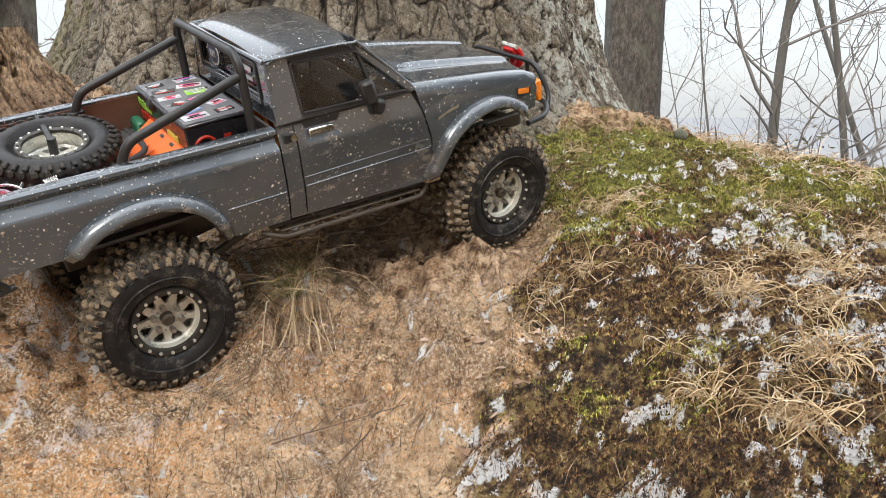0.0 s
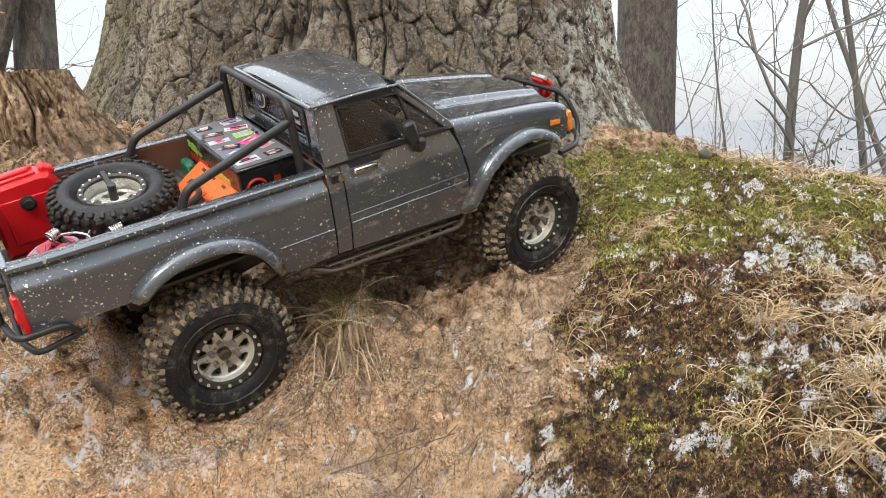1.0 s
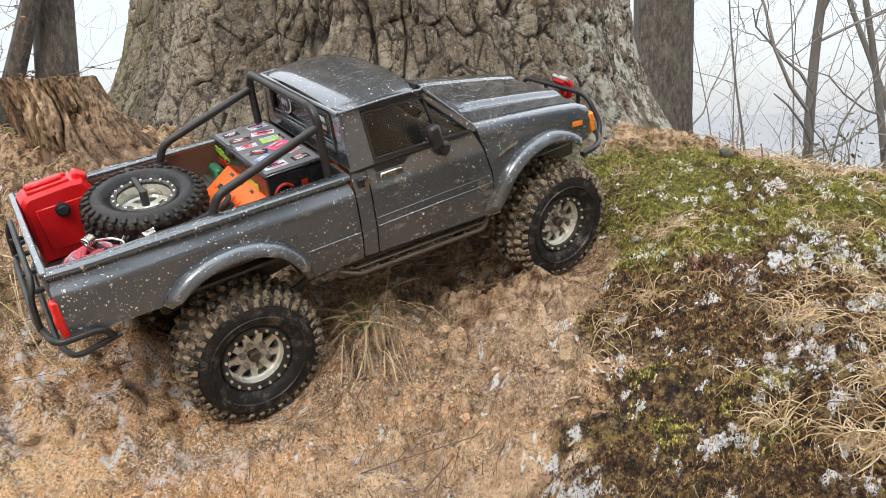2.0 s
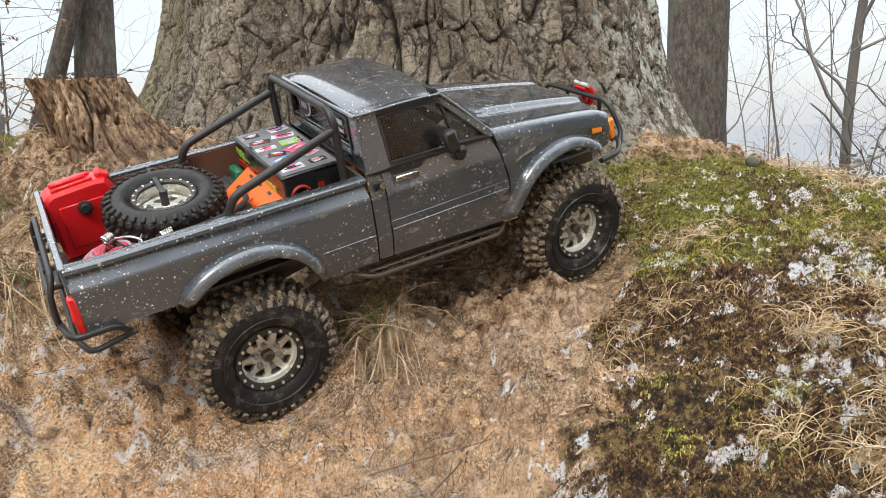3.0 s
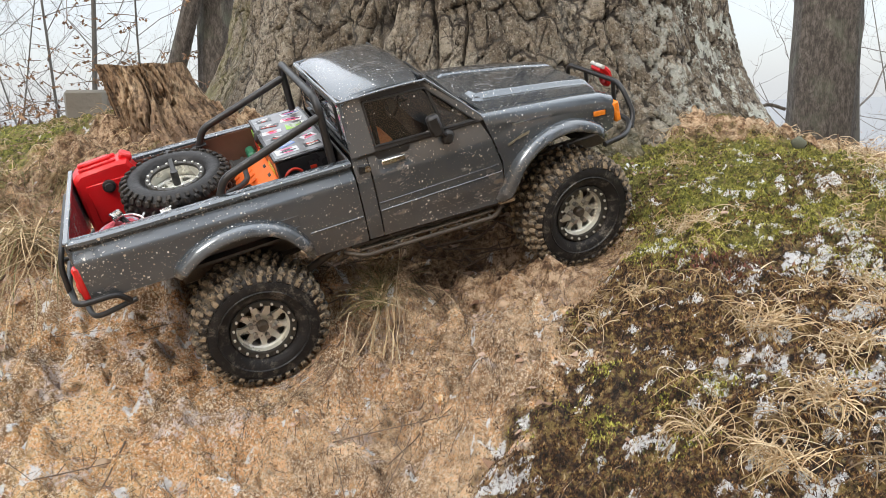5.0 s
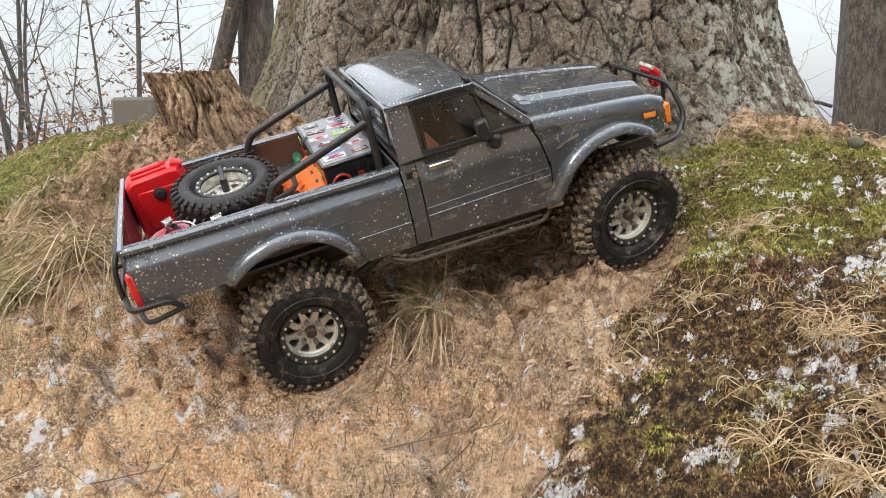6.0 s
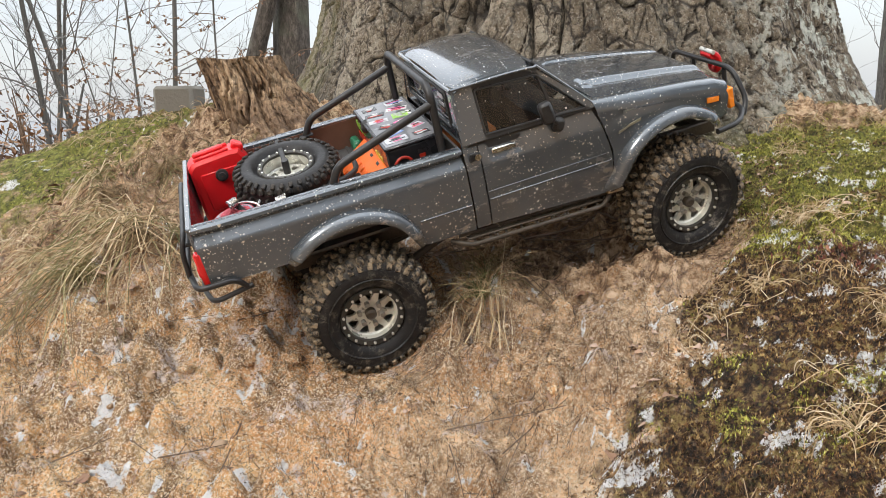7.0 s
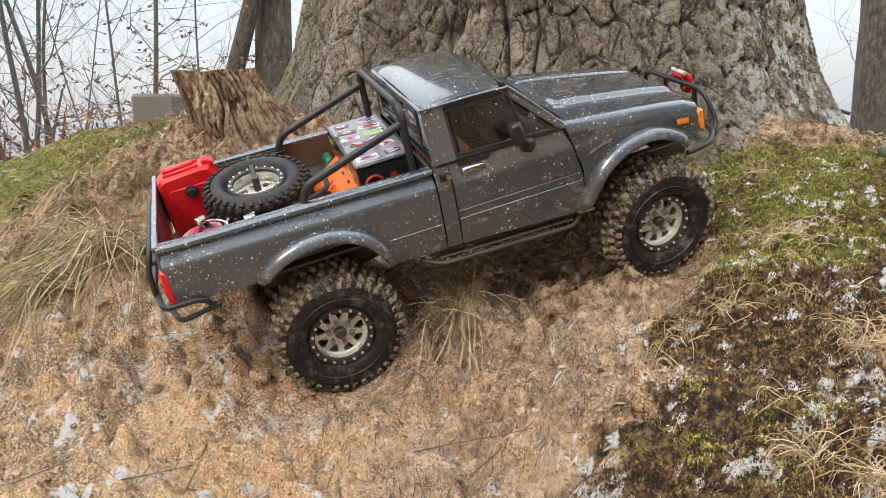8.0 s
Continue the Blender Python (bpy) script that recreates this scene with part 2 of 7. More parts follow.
    c = m.mix(m.math("MULTIPLY", m.ramp(f, [(0.60, 0.0), (0.88, 0.85)]), m.ramp(m.attr("frost"), [(0.1, 0.0), (0.3, 1.0)])), c, (0.90, 0.91, 0.92))
    # far ground: mist put into the colour, a grey matched to the low sky
    c = m.mix(m.attr("far_haze"), c, m.mix(big, (0.17, 0.18, 0.192), (0.21, 0.22, 0.23)))
    m.bump(m.math("ADD", m.math("MULTIPLY", fine, 0.6), m.math("ADD", m.math("MULTIPLY", mid, 0.8), m.math("ADD", m.noise(120, 6, 0.78), m.math("MULTIPLY", m.noise(700, 4, 0.7), 0.25)))), 1.0, 0.0060)
    return m.set(Base_Color=c, Roughness=0.95)


def rubber_material(name, mud):
    m = Nodes(name)
    n = m.noise(60, 5, 0.7)
    c = m.mix(n, (0.009, 0.009, 0.010), (0.022, 0.021, 0.021))
    lug = m.attr("tread")
    cake = m.ramp(m.noise(170, 6, 0.78), [(0.44, 0.0), (0.56, mud)])
    c = m.mix(m.math("MULTIPLY", lug, cake, True), c, m.mix(m.noise(300, 3), (0.12, 0.088, 0.055), (0.42, 0.33, 0.22)))
    scuff = m.ramp(m.noise(130, 7, 0.82), [(0.50, 0.0), (0.62, 0.85)])
    patch = m.ramp(m.noise(34, 5, 0.65), [(0.42, 0.0), (0.56, 1.0)])
    c = m.mix(m.math("MULTIPLY", scuff, m.math("MULTIPLY", patch, mud)), c, (0.17, 0.152, 0.126))
    c, r = speckled(m, c, m.ramp(n, [(0.3, 0.36), (0.7, 0.60)]), 620.0, 0.62)
    m.bump(m.math("ADD", m.noise(320, 4), m.math("MULTIPLY", m.noise(90, 5, 0.7), 0.8)), 0.35, 0.0010)
    return m.set(Base_Color=c, Roughness=m.mix(m.math("MULTIPLY", lug, cake, True), r, (0.9, 0.9, 0.9)), Specular_IOR_Level=0.28)


def glass_material():
    m = Nodes("tinted_glass")
    clear = m.n.new("ShaderNodeBsdfTransparent")
    clear.inputs[0].default_value = (0.70, 0.72, 0.73, 1)
    gloss = m.n.new("ShaderNodeBsdfGlossy")
    gloss.inputs["Roughness"].default_value = 0.06
    fres = m.n.new("ShaderNodeFresnel")
    fres.inputs[0].default_value = 1.5
    mx = m.n.new("ShaderNodeMixShader")
    m.l.new(fres.outputs[0], mx.inputs[0])
    m.l.new(clear.outputs[0], mx.inputs[1])
    m.l.new(gloss.outputs[0], mx.inputs[2])
    dirt = m.n.new("ShaderNodeBsdfDiffuse")
    dirt.inputs[0].default_value = (0.5, 0.48, 0.45, 1)
    pick = m.n.new("ShaderNodeSeparateColor")
    m.put(pick.inputs[0], m.voronoi(330, output="Color"))
    dot = m.math("LESS_THAN", m.voronoi(330), m.math("MULTIPLY", m.math("SUBTRACT", pick.outputs[0], 0.86), 2.0))
    film = m.math("ADD", dot, m.ramp(m.noise(18, 4), [(0.5, 0.0), (0.8, 0.05)]), True)
    mx2 = m.n.new("ShaderNodeMixShader")
    m.l.new(film, mx2.inputs[0])
    m.l.new(mx.outputs[0], mx2.inputs[1])
    m.l.new(dirt.outputs[0], mx2.inputs[2])
    m.l.new(mx2.outputs[0], m.n["Material Output"].inputs["Surface"])
    return m.mat


def varied(name, colours, rough=0.85, scale=120.0, per="island", **kw):
    """Colour from piece to piece, with grain."""
    m = Nodes(name)
    r = m.island() if per == "island" else m.random()
    stops = [((i + 0.5) / len(colours), c) for i, c in enumerate(colours)]
    c = m.ramp(r, stops)
    c = m.mix(m.ramp(m.noise(scale, 4, 0.7), [(0.3, 0.45), (0.65, 0.0)]), c, (0.05, 0.035, 0.02))
    return m.set(Base_Color=c, Roughness=rough, **kw)


def moss_material(name, stops):
    """Cushions that differ from clump to clump and from leaf to leaf."""
    m = Nodes(name)
    v = m.math("ADD", m.math("MULTIPLY", m.noise(150, 4, 0.7), 0.72), m.math("MULTIPLY", m.island(), 0.28))
    return m.set(Base_Color=m.ramp(v, stops), Roughness=0.85)


PAINT = paint_material()
BARK = bark_material()
SOIL = ground_material()
RUBBER = rubber_material("muddy_rubber", 1.0)
CLEAN_RUBBER = rubber_material("clean_rubber", 0.12)
GLASS = glass_material()
TRIM = simple("black_plastic", (0.012, 0.012, 0.013), (0.035, 0.034, 0.033), 60, 0.5, 0, 0.2)
TUBE = simple("black_coated_steel", (0.014, 0.014, 0.015), (0.04, 0.04, 0.04), 45, 0.38, 0.2, 0.15)
UNDER = simple("muddy_chassis", (0.008, 0.007, 0.006), (0.11, 0.085, 0.06), 80, 0.45, 0, 0.5, 0.001)
MUDTAN = simple("dried_mud", (0.26, 0.18, 0.11), (0.52, 0.40, 0.26), 160, 0.9, 0, 0.6, 0.001)
RIM = simple("champagne_metal", (0.56, 0.555, 0.49), (0.80, 0.79, 0.72), 90, 0.30, 0.45, 0.15)
RING = simple("dark_ring_metal", (0.020, 0.019, 0.017), (0.075, 0.070, 0.060), 120, 0.45, 0.3, 0.2)
BOLT = simple("steel_bolts", (0.60, 0.59, 0.54), (0.82, 0.81, 0.76), 90, 0.30, 0.6)
NUT = simple("grey_nuts", (0.24, 0.23, 0.21), (0.46, 0.45, 0.42), 120, 0.3, 0.8)
CHROME = simple("chrome", (0.55, 0.54, 0.50), (0.80, 0.79, 0.76), 80, 0.16, 1.0)
BADGE = simple("dirty_brass", (0.34, 0.30, 0.22), (0.52, 0.48, 0.38), 140, 0.35, 0.8)
RED = simple("red_plastic", (0.60, 0.006, 0.010), (0.70, 0.015, 0.018), 30, 0.36, 0, 0.1)
REDLENS = simple("red_lens", (0.55, 0.008, 0.008), (0.75, 0.02, 0.02), 120, 0.18, 0, 0.0, Coat_Weight=0.6)
AMBER = simple("amber_lens", (0.85, 0.20, 0.01), (0.90, 0.30, 0.03), 200, 0.2, 0, 0.1, Coat_Weight=0.6)
ORANGE = simple("orange_plastic", (0.78, 0.12, 0.008), (0.86, 0.17, 0.015), 60, 0.5, 0, 0.15)
DARKBED = simple("bed_liner", (0.030, 0.030, 0.031), (0.085, 0.080, 0.075), 40, 0.6, 0.1, 0.35, 0.001)
RUSTY = simple("rust_brown_panel", (0.10, 0.045, 0.028), (0.17, 0.08, 0.05), 30, 0.6, 0, 0.3)
STICKERS = simple("printed_black_box", (0.012, 0.012, 0.014), (0.03, 0.03, 0.034), 40, 0.22, 0, 0.05)
WHITE = simple("white_print", (0.62, 0.62, 0.62), (0.75, 0.75, 0.74), 60, 0.35)
GREENP = simple("lime_print", (0.22, 0.50, 0.04), (0.34, 0.62, 0.08), 60, 0.35)
PINKP = simple("pink_print", (0.60, 0.06, 0.22), (0.72, 0.12, 0.30), 60, 0.35)
BLUEP = simple("blue_print", (0.08, 0.16, 0.45), (0.18, 0.30, 0.60), 60, 0.35)
YELP = simple("yellow_print", (0.65, 0.55, 0.08), (0.75, 0.66, 0.14), 60, 0.35)
SILVER = simple("silver_print", (0.42, 0.43, 0.46), (0.60, 0.61, 0.64), 60, 0.3)
LIDGREY = simple("grey_lid", (0.10, 0.105, 0.115), (0.30, 0.305, 0.32), 110, 0.18, 0.2)
REDP = simple("red_print", (0.45, 0.02, 0.012), (0.60, 0.05, 0.02), 60, 0.35)
GREENCASE = simple("green_plastic", (0.02, 0.14, 0.07), (0.04, 0.20, 0.11), 50, 0.45)
ROPE_R = simple("red_cord", (0.30, 0.02, 0.04), (0.66, 0.14, 0.17), 700, 0.85, 0, 0.6)
ROPE_G = simple("grey_cord", (0.14, 0.16, 0.24), (0.42, 0.42, 0.46), 900, 0.85, 0, 0.6)
BUNGEE = simple("black_cord", (0.012, 0.012, 0.013), (0.04, 0.04, 0.04), 700, 0.8, 0, 0.5)
SEAT = simple("orange_seat_cover", (0.85, 0.24, 0.06), (0.95, 0.34, 0.10), 90, 0.7, 0, 0.3)
GRASS = varied("dead_grass", [(0.46, 0.31, 0.16), (0.66, 0.50, 0.29), (0.80, 0.67, 0.46), (0.55, 0.38, 0.20)], 0.65, 60)
GREENGRASS = varied("green_grass", [(0.10, 0.12, 0.03), (0.20, 0.20, 0.06), (0.42, 0.33, 0.17)], 0.7)
OLIVEGRASS = varied("olive_grass", [(0.17, 0.15, 0.05), (0.30, 0.26, 0.11), (0.50, 0.40, 0.22)], 0.7)
HAY = varied("grey_hay", [(0.17, 0.11, 0.055), (0.30, 0.21, 0.11), (0.40, 0.30, 0.17)], 0.8, 60)
HEATH = varied("ochre_grass", [(0.40, 0.26, 0.14), (0.62, 0.46, 0.28), (0.78, 0.64, 0.44)], 0.75, 60)
LITTER = varied("dark_litter", [(0.040, 0.023, 0.014), (0.085, 0.050, 0.030), (0.15, 0.095, 0.058), (0.48, 0.35, 0.22)], 0.9, 60)
CLOD = varied("soil_clods", [(0.16, 0.090, 0.044), (0.44, 0.26, 0.12), (0.66, 0.42, 0.21), (0.76, 0.55, 0.33), (0.28, 0.165, 0.085)], 0.95)
PEBBLE = simple("tan_pebble", (0.30, 0.20, 0.12), (0.52, 0.38, 0.26), 220, 0.9, 0, 0.6, 0.001)
LEAF = varied("dry_leaf", [(0.20, 0.10, 0.055), (0.33, 0.19, 0.115), (0.46, 0.30, 0.21), (0.28, 0.165, 0.10)], 0.7, 160, "object")
LEAFBITS = varied("leaf_bits", [(0.24, 0.135, 0.08), (0.40, 0.25, 0.165), (0.56, 0.40, 0.31), (0.20, 0.11, 0.06)], 0.8, 200)
LEAVES = varied("dry_leaves", [(0.15, 0.075, 0.04), (0.26, 0.14, 0.07), (0.34, 0.20, 0.11)], 0.75)
MOSS_G = moss_material("green_moss", [(0.36, (0.030, 0.030, 0.007)), (0.45, (0.14, 0.135, 0.018)), (0.54, (0.35, 0.34, 0.050)), (0.66, (0.60, 0.57, 0.16))])
MOSS_B = moss_material("brown_moss", [(0.38, (0.016, 0.009, 0.005)), (0.47, (0.085, 0.038, 0.017)), (0.55, (0.21, 0.108, 0.040)), (0.63, (0.37, 0.25, 0.090)), (0.72, (0.52, 0.42, 0.25))])
REDSTEM = varied("red_moss_stems", [(0.12, 0.035, 0.025), (0.26, 0.085, 0.060), (0.36, 0.16, 0.10)], 0.8)
FROST = varied("frost_grains", [(0.80, 0.82, 0.84), (0.90, 0.91, 0.92), (0.95, 0.95, 0.95)], 0.8, 20.0)
TWIG = simple("twig_bark", (0.07, 0.045, 0.03), (0.22, 0.15, 0.10), 60, 0.85, 0, 0.5, 0.002)


def far_bark():
    m = Nodes("grey_bark")
    n = m.noise(34, 6, 0.7, stretch=(1, 1, 0.4))
    c = m.ramp(n, [(0.36, (0.040, 0.033, 0.027)), (0.5, (0.090, 0.077, 0.064)), (0.64, (0.150, 0.132, 0.112))])
    c = m.mix(m.ramp(m.noise(120, 6, 0.75, stretch=(1, 1, 0.3)), [(0.42, 0.7), (0.52, 0.0)]), c, (0.030, 0.025, 0.021))
    c = m.mix(m.ramp(m.noise(5, 4), [(0.5, 0.0), (0.72, 0.6)]), c, (0.13, 0.145, 0.10))
    m.bump(n, 0.8, 0.02)
    return m.set(Base_Color=c, Roughness=0.9)


FARBARK = far_bark()
# distance haze is put into the greyed colours of far trunks and twigs
HAZYBARK = simple("hazy_bark", (0.075, 0.072, 0.064), (0.145, 0.138, 0.122), 26, 0.9, 0, 0.5, 0.006)
FARTWIG = simple("hazy_twigs", (0.13, 0.12, 0.112), (0.23, 0.215, 0.20), 6, 0.9)
CONCRETE = simple("mossy_concrete", (0.105, 0.098, 0.082), (0.20, 0.19, 0.165), 14, 0.9, 0, 0.6, 0.004)
SHRUBLEAF = varied("dark_shrub", [(0.035, 0.04, 0.022), (0.07, 0.075, 0.04), (0.11, 0.10, 0.06)], 0.85)


def stump_material():
    m = Nodes("weathered_stump")
    streak = m.noise(46, 6, 0.7, stretch=(1, 1, 0.10))
    c = m.ramp(streak, [(0.34, (0.026, 0.016, 0.010)), (0.45, (0.15, 0.092, 0.052)), (0.55, (0.34, 0.225, 0.130)), (0.70, (0.56, 0.42, 0.27))])
    c = m.mix(m.ramp(m.noise(150, 6, 0.75, stretch=(1, 1, 0.14)), [(0.40, 0.8), (0.52, 0.0)]), c, (0.040, 0.024, 0.014))
    c = m.mix(m.ramp(m.noise(9, 4), [(0.45, 0.0), (0.7, 0.7)]), c, (0.16, 0.10, 0.06))
    m.bump(m.math("ADD", streak, m.noise(160, 3)), 0.8, 0.008)
    return m.set(Base_Color=c, Roughness=0.9)


STUMPWOOD = stump_material()
STUMPTOP = simple("grey_cut_wood", (0.27, 0.25, 0.18), (0.42, 0.41, 0.32), 40, 0.9, 0, 0.5, 0.002)


# ---- mesh writing ----
class Shape:
    """Collects vertices and faces of one mesh."""

    def __init__(self):
        self.v, self.f = [], []

    def add(self, verts, faces):
        k = len(self.v)
        self.v += [tuple(p) for p in verts]
        self.f += [tuple(k + i for i in q) for q in faces]
        return self

    def box(self, centre, size, m=None, bevel=0.0):
        """A box with chamfered edges, by an optional turn."""
        sx, sy, sz = (s / 2 for s in size)
        b = min(bevel, sx * 0.9, sy * 0.9, sz * 0.9)
        pts = []
        if b <= 0:
            for x in (-sx, sx):
                for y in (-sy, sy):
                    for z in (-sz, sz):
                        pts.append((x, y, z))
            faces = [(0, 1, 3, 2), (4, 6, 7, 5), (0, 4, 5, 1), (2, 3, 7, 6), (0, 2, 6, 4), (1, 5, 7, 3)]
        else:
            index, k = {}, 0
            for ix in (-1, 1):
                for iy in (-1, 1):
                    for iz in (-1, 1):
                        pts += [(ix * sx, iy * (sy - b), iz * (sz - b)), (ix * (sx - b), iy * sy, iz * (sz - b)), (ix * (sx - b), iy * (sy - b), iz * sz)]
                        index[ix, iy, iz] = k
                        k += 3
            g = lambda c, a: index[c] + a
            faces = []
            for s in (-1, 1):
                faces.append([g((s, -1, -1), 0), g((s, 1, -1), 0), g((s, 1, 1), 0), g((s, -1, 1), 0)][::s])
                faces.append([g((-1, s, -1), 1), g((-1, s, 1), 1), g((1, s, 1), 1), g((1, s, -1), 1)][::s])
                faces.append([g((-1, -1, s), 2), g((1, -1, s), 2), g((1, 1, s), 2), g((-1, 1, s), 2)][::s])
                for q in (-1, 1):
                    faces.append([g((-1, s, q), 1), g((1, s, q), 1), g((1, s, q), 2), g((-1, s, q), 2)][::-s * q])
                    faces.append([g((s, -1, q), 0), g((s, 1, q), 0), g((s, 1, q), 2), g((s, -1, q), 2)][::s * q])
                    faces.append([g((s, q, -1), 0), g((s, q, 1), 0), g((s, q, 1), 1), g((s, q, -1), 1)][::-s * q])
            for c, k0 in index.items():
                sign = c[0] * c[1] * c[2]
                faces.append([k0, k0 + 1, k0 + 2][::sign])
        t = Matrix.Translation(centre) @ (m or Matrix())
        return self.add([t @ Vector(p) for p in pts], faces)

    def tube(self, pts, r, sides=8, closed=False, caps=True):
        """A round tube along points; r: one radius, or one a point."""
        pts = [Vector(p) for p in pts]
        n = len(pts)
        rad = r if isinstance(r, (list, tuple)) else [r] * n
        ref = None
        verts, faces = [], []
        for i, p in enumerate(pts):
            a, b = pts[i - 1] if (i or closed) else pts[0], pts[(i + 1) % n] if (i < n - 1 or closed) else pts[-1]
            d = (b - a).normalized()
            if ref is None:
                ref = d.orthogonal().normalized()
            ref = (ref - d * ref.dot(d))
            ref = ref.normalized() if ref.length > 1e-6 else d.orthogonal().normalized()
            o = d.cross(ref)
            for k in range(sides):
                a_ = 2 * math.pi * k / sides
                verts.append(p + (ref * math.cos(a_) + o * math.sin(a_)) * rad[i])
        for i in range(n if closed else n - 1):
            j = (i + 1) % n
            for k in range(sides):
                l = (k + 1) % sides
                faces.append((i * sides + k, i * sides + l, j * sides + l, j * sides + k))
        if caps and not closed:
            faces.append(tuple(range(sides))[::-1])
            faces.append(tuple((n - 1) * sides + k for k in range(sides)))
        return self.add(verts, faces)

    def lathe(self, profile, seg=48, closed=True, axis="y"):
        """A turned ring from (radius, along) points."""
        verts, faces, n = [], [], len(profile)
        for i in range(seg):
            a = 2 * math.pi * i / seg
            for r, h in profile:
                x, z = r * math.cos(a), r * math.sin(a)
                verts.append((x, h, z) if axis == "y" else (x, z, h))
        for i in range(seg):
            j = (i + 1) % seg
            for k in range(n if closed else n - 1):
                l = (k + 1) % n
                q = (i * n + k, i * n + l, j * n + l, j * n + k)
                faces.append(q if axis == "y" else q[::-1])
        return self.add(verts, faces)

    def disc(self, r, h0, h1, centre=(0, 0, 0), seg=12, m=None):
        """A short solid cylinder along y."""
        t = Matrix.Translation(centre) @ (m or Matrix())
        ring = [(r * math.cos(2 * math.pi * k / seg), r * math.sin(2 * math.pi * k / seg)) for k in range(seg)]
        verts = [t @ Vector((x, h0, z)) for x, z in ring] + [t @ Vector((x, h1, z)) for x, z in ring]
        faces = [(k, (k + 1) % seg, seg + (k + 1) % seg, seg + k) for k in range(seg)]
        faces += [tuple(range(seg))[::-1], tuple(range(seg, 2 * seg))]
        return self.add(verts, faces)

    def slab(self, outline, depth):
        """A flat outline given as points, thickened by the vector depth."""
        n = len(outline)
        d = Vector(depth)
        verts = [Vector(p) for p in outline] + [Vector(p) + d for p in outline]
        faces = [tuple(range(n)), tuple(range(2 * n - 1, n - 1, -1))]
        faces += [(i, i + n, (i + 1) % n + n, (i + 1) % n) for i in range(n)]
        return self.add(verts, faces)

    def sheet(self, fn, nu, nv, depth):
        """A curved panel fn(u, v), with a thickness along the vector depth."""
        d = Vector(depth)
        outer = [Vector(fn(i / nu, j / nv)) for i in range(nu + 1) for j in range(nv + 1)]
        w, n = nv + 1, (nu + 1) * (nv + 1)
        verts = outer + [p + d for p in outer]
        faces = []
        for i in range(nu):
            for j in range(nv):
                a = i * w + j
                faces.append((a, a + w, a + w + 1, a + 1))
                faces.append((n + a, n + a + 1, n + a + w + 1, n + a + w))
        rim = [i * w for i in range(nu + 1)] + [nu * w + j for j in range(1, w)] + [i * w + nv for i in range(nu - 1, -1, -1)] + [j for j in range(nv - 1, 0, -1)]
        for a, b in zip(rim, rim[1:] + rim[:1]):
            faces.append((a, n + a, n + b, b))
        return self.add(verts, faces)

    def mesh(self, name, material, smooth=40):
        me = bpy.data.meshes.new(name)
        me.from_pydata([tuple(p) for p in self.v], [], self.f)
        me.materials.append(material)
        if smooth:
            me.shade_smooth()
            me.set_sharp_from_angle(angle=radians(smooth))
        me.validate()
        return me


def part(name, shape, material, parent, label="", smooth=40, flip=False):
    """One mesh object under a thing or under a part."""
    me = shape.mesh(name, material, smooth)
    bm = bmesh.new()
    bm.from_mesh(me)
    bmesh.ops.recalc_face_normals(bm, faces=bm.faces)
    bm.to_mesh(me)
    bm.free()
    ob = new(name, me)
    ob.parent = parent
    return tagged(ob, label)


def thing(name, m, label, category, group="", kind=""):
    ob = new(name)
    ob.empty_display_size = 0.05
    ob.matrix_world = m
    return tagged(ob, label, category, group, kind)


def solo(name, shape, material, label, category, group="", kind="", m=None, smooth=40):
    ob = new(name, shape.mesh(name, material, smooth))
    if m is not None:
        ob.matrix_world = m
    return tagged(ob, label, category, group, kind)


def smooth_line(pts, n=8):
    """A rounded line through points (Catmull-Rom)."""
    p = [Vector(q) for q in pts]
    p = [p[0] * 2 - p[1]] + p + [p[-1] * 2 - p[-2]]
    out = []
    for i in range(1, len(p) - 2):
        for k in range(n):
            t = k / n
            out.append(0.5 * (2 * p[i] + (p[i + 1] - p[i - 1]) * t + (2 * p[i - 1] - 5 * p[i] + 4 * p[i + 1] - p[i + 2]) * t * t + (3 * p[i] - p[i - 1] - 3 * p[i + 1] + p[i + 2]) * t ** 3))
    return out + [p[-2]]


def bent(pts, r, n=5):
    """A polyline with its corners rounded by radius r."""
    p = [Vector(q) for q in pts]
    out = [p[0]]
    for a, b, c in zip(p, p[1:], p[2:]):
        u, w = (a - b), (c - b)
        k = min(r, u.length * 0.45, w.length * 0.45)
        s, e = b + u.normalized() * k, b + w.normalized() * k
        out += [(s * (1 - t) ** 2 + b * 2 * t * (1 - t) + e * t * t) for t in (i / n for i in range(n + 1))]
    return out + [p[-1]]


# ---- where the truck stands ----
TRUCK_ROWS = ((0.8184, -0.5722, -0.0534, -0.2318), (0.5205, 0.7773, -0.3534, 0.5543), (0.2437, 0.2615, 0.9339, 0.2366), (0, 0, 0, 1))
TRUCK = Matrix(TRUCK_ROWS)
WHEEL_R, WHEEL_Y, WHEEL_W, WHEELBASE = 0.0535, 0.0675, 0.041, 0.287


# ---- the ground ----
MOUND_X, MOUND_Y, MOUND_R = (-0.8, -0.5, -0.25, -0.05, 0.15, 0.4), (0.3, 0.5, 0.65, 0.85, 1.1), 0.15
MOUND_H = (
    (0.0, 0.06, -0.054, 0.09, 0.067),
    (0.012, -0.005, 0.05, 0.102, 0.042),
    (-0.026, 0.012, -0.001, 0.036, -0.021),
    (-0.063, 0.024, -0.032, 0.016, 0.069),
    (0.055, 0.011, 0.034, -0.001, 0.077),
    (0.046, -0.025, 0.021, 0.032, -0.032),
)


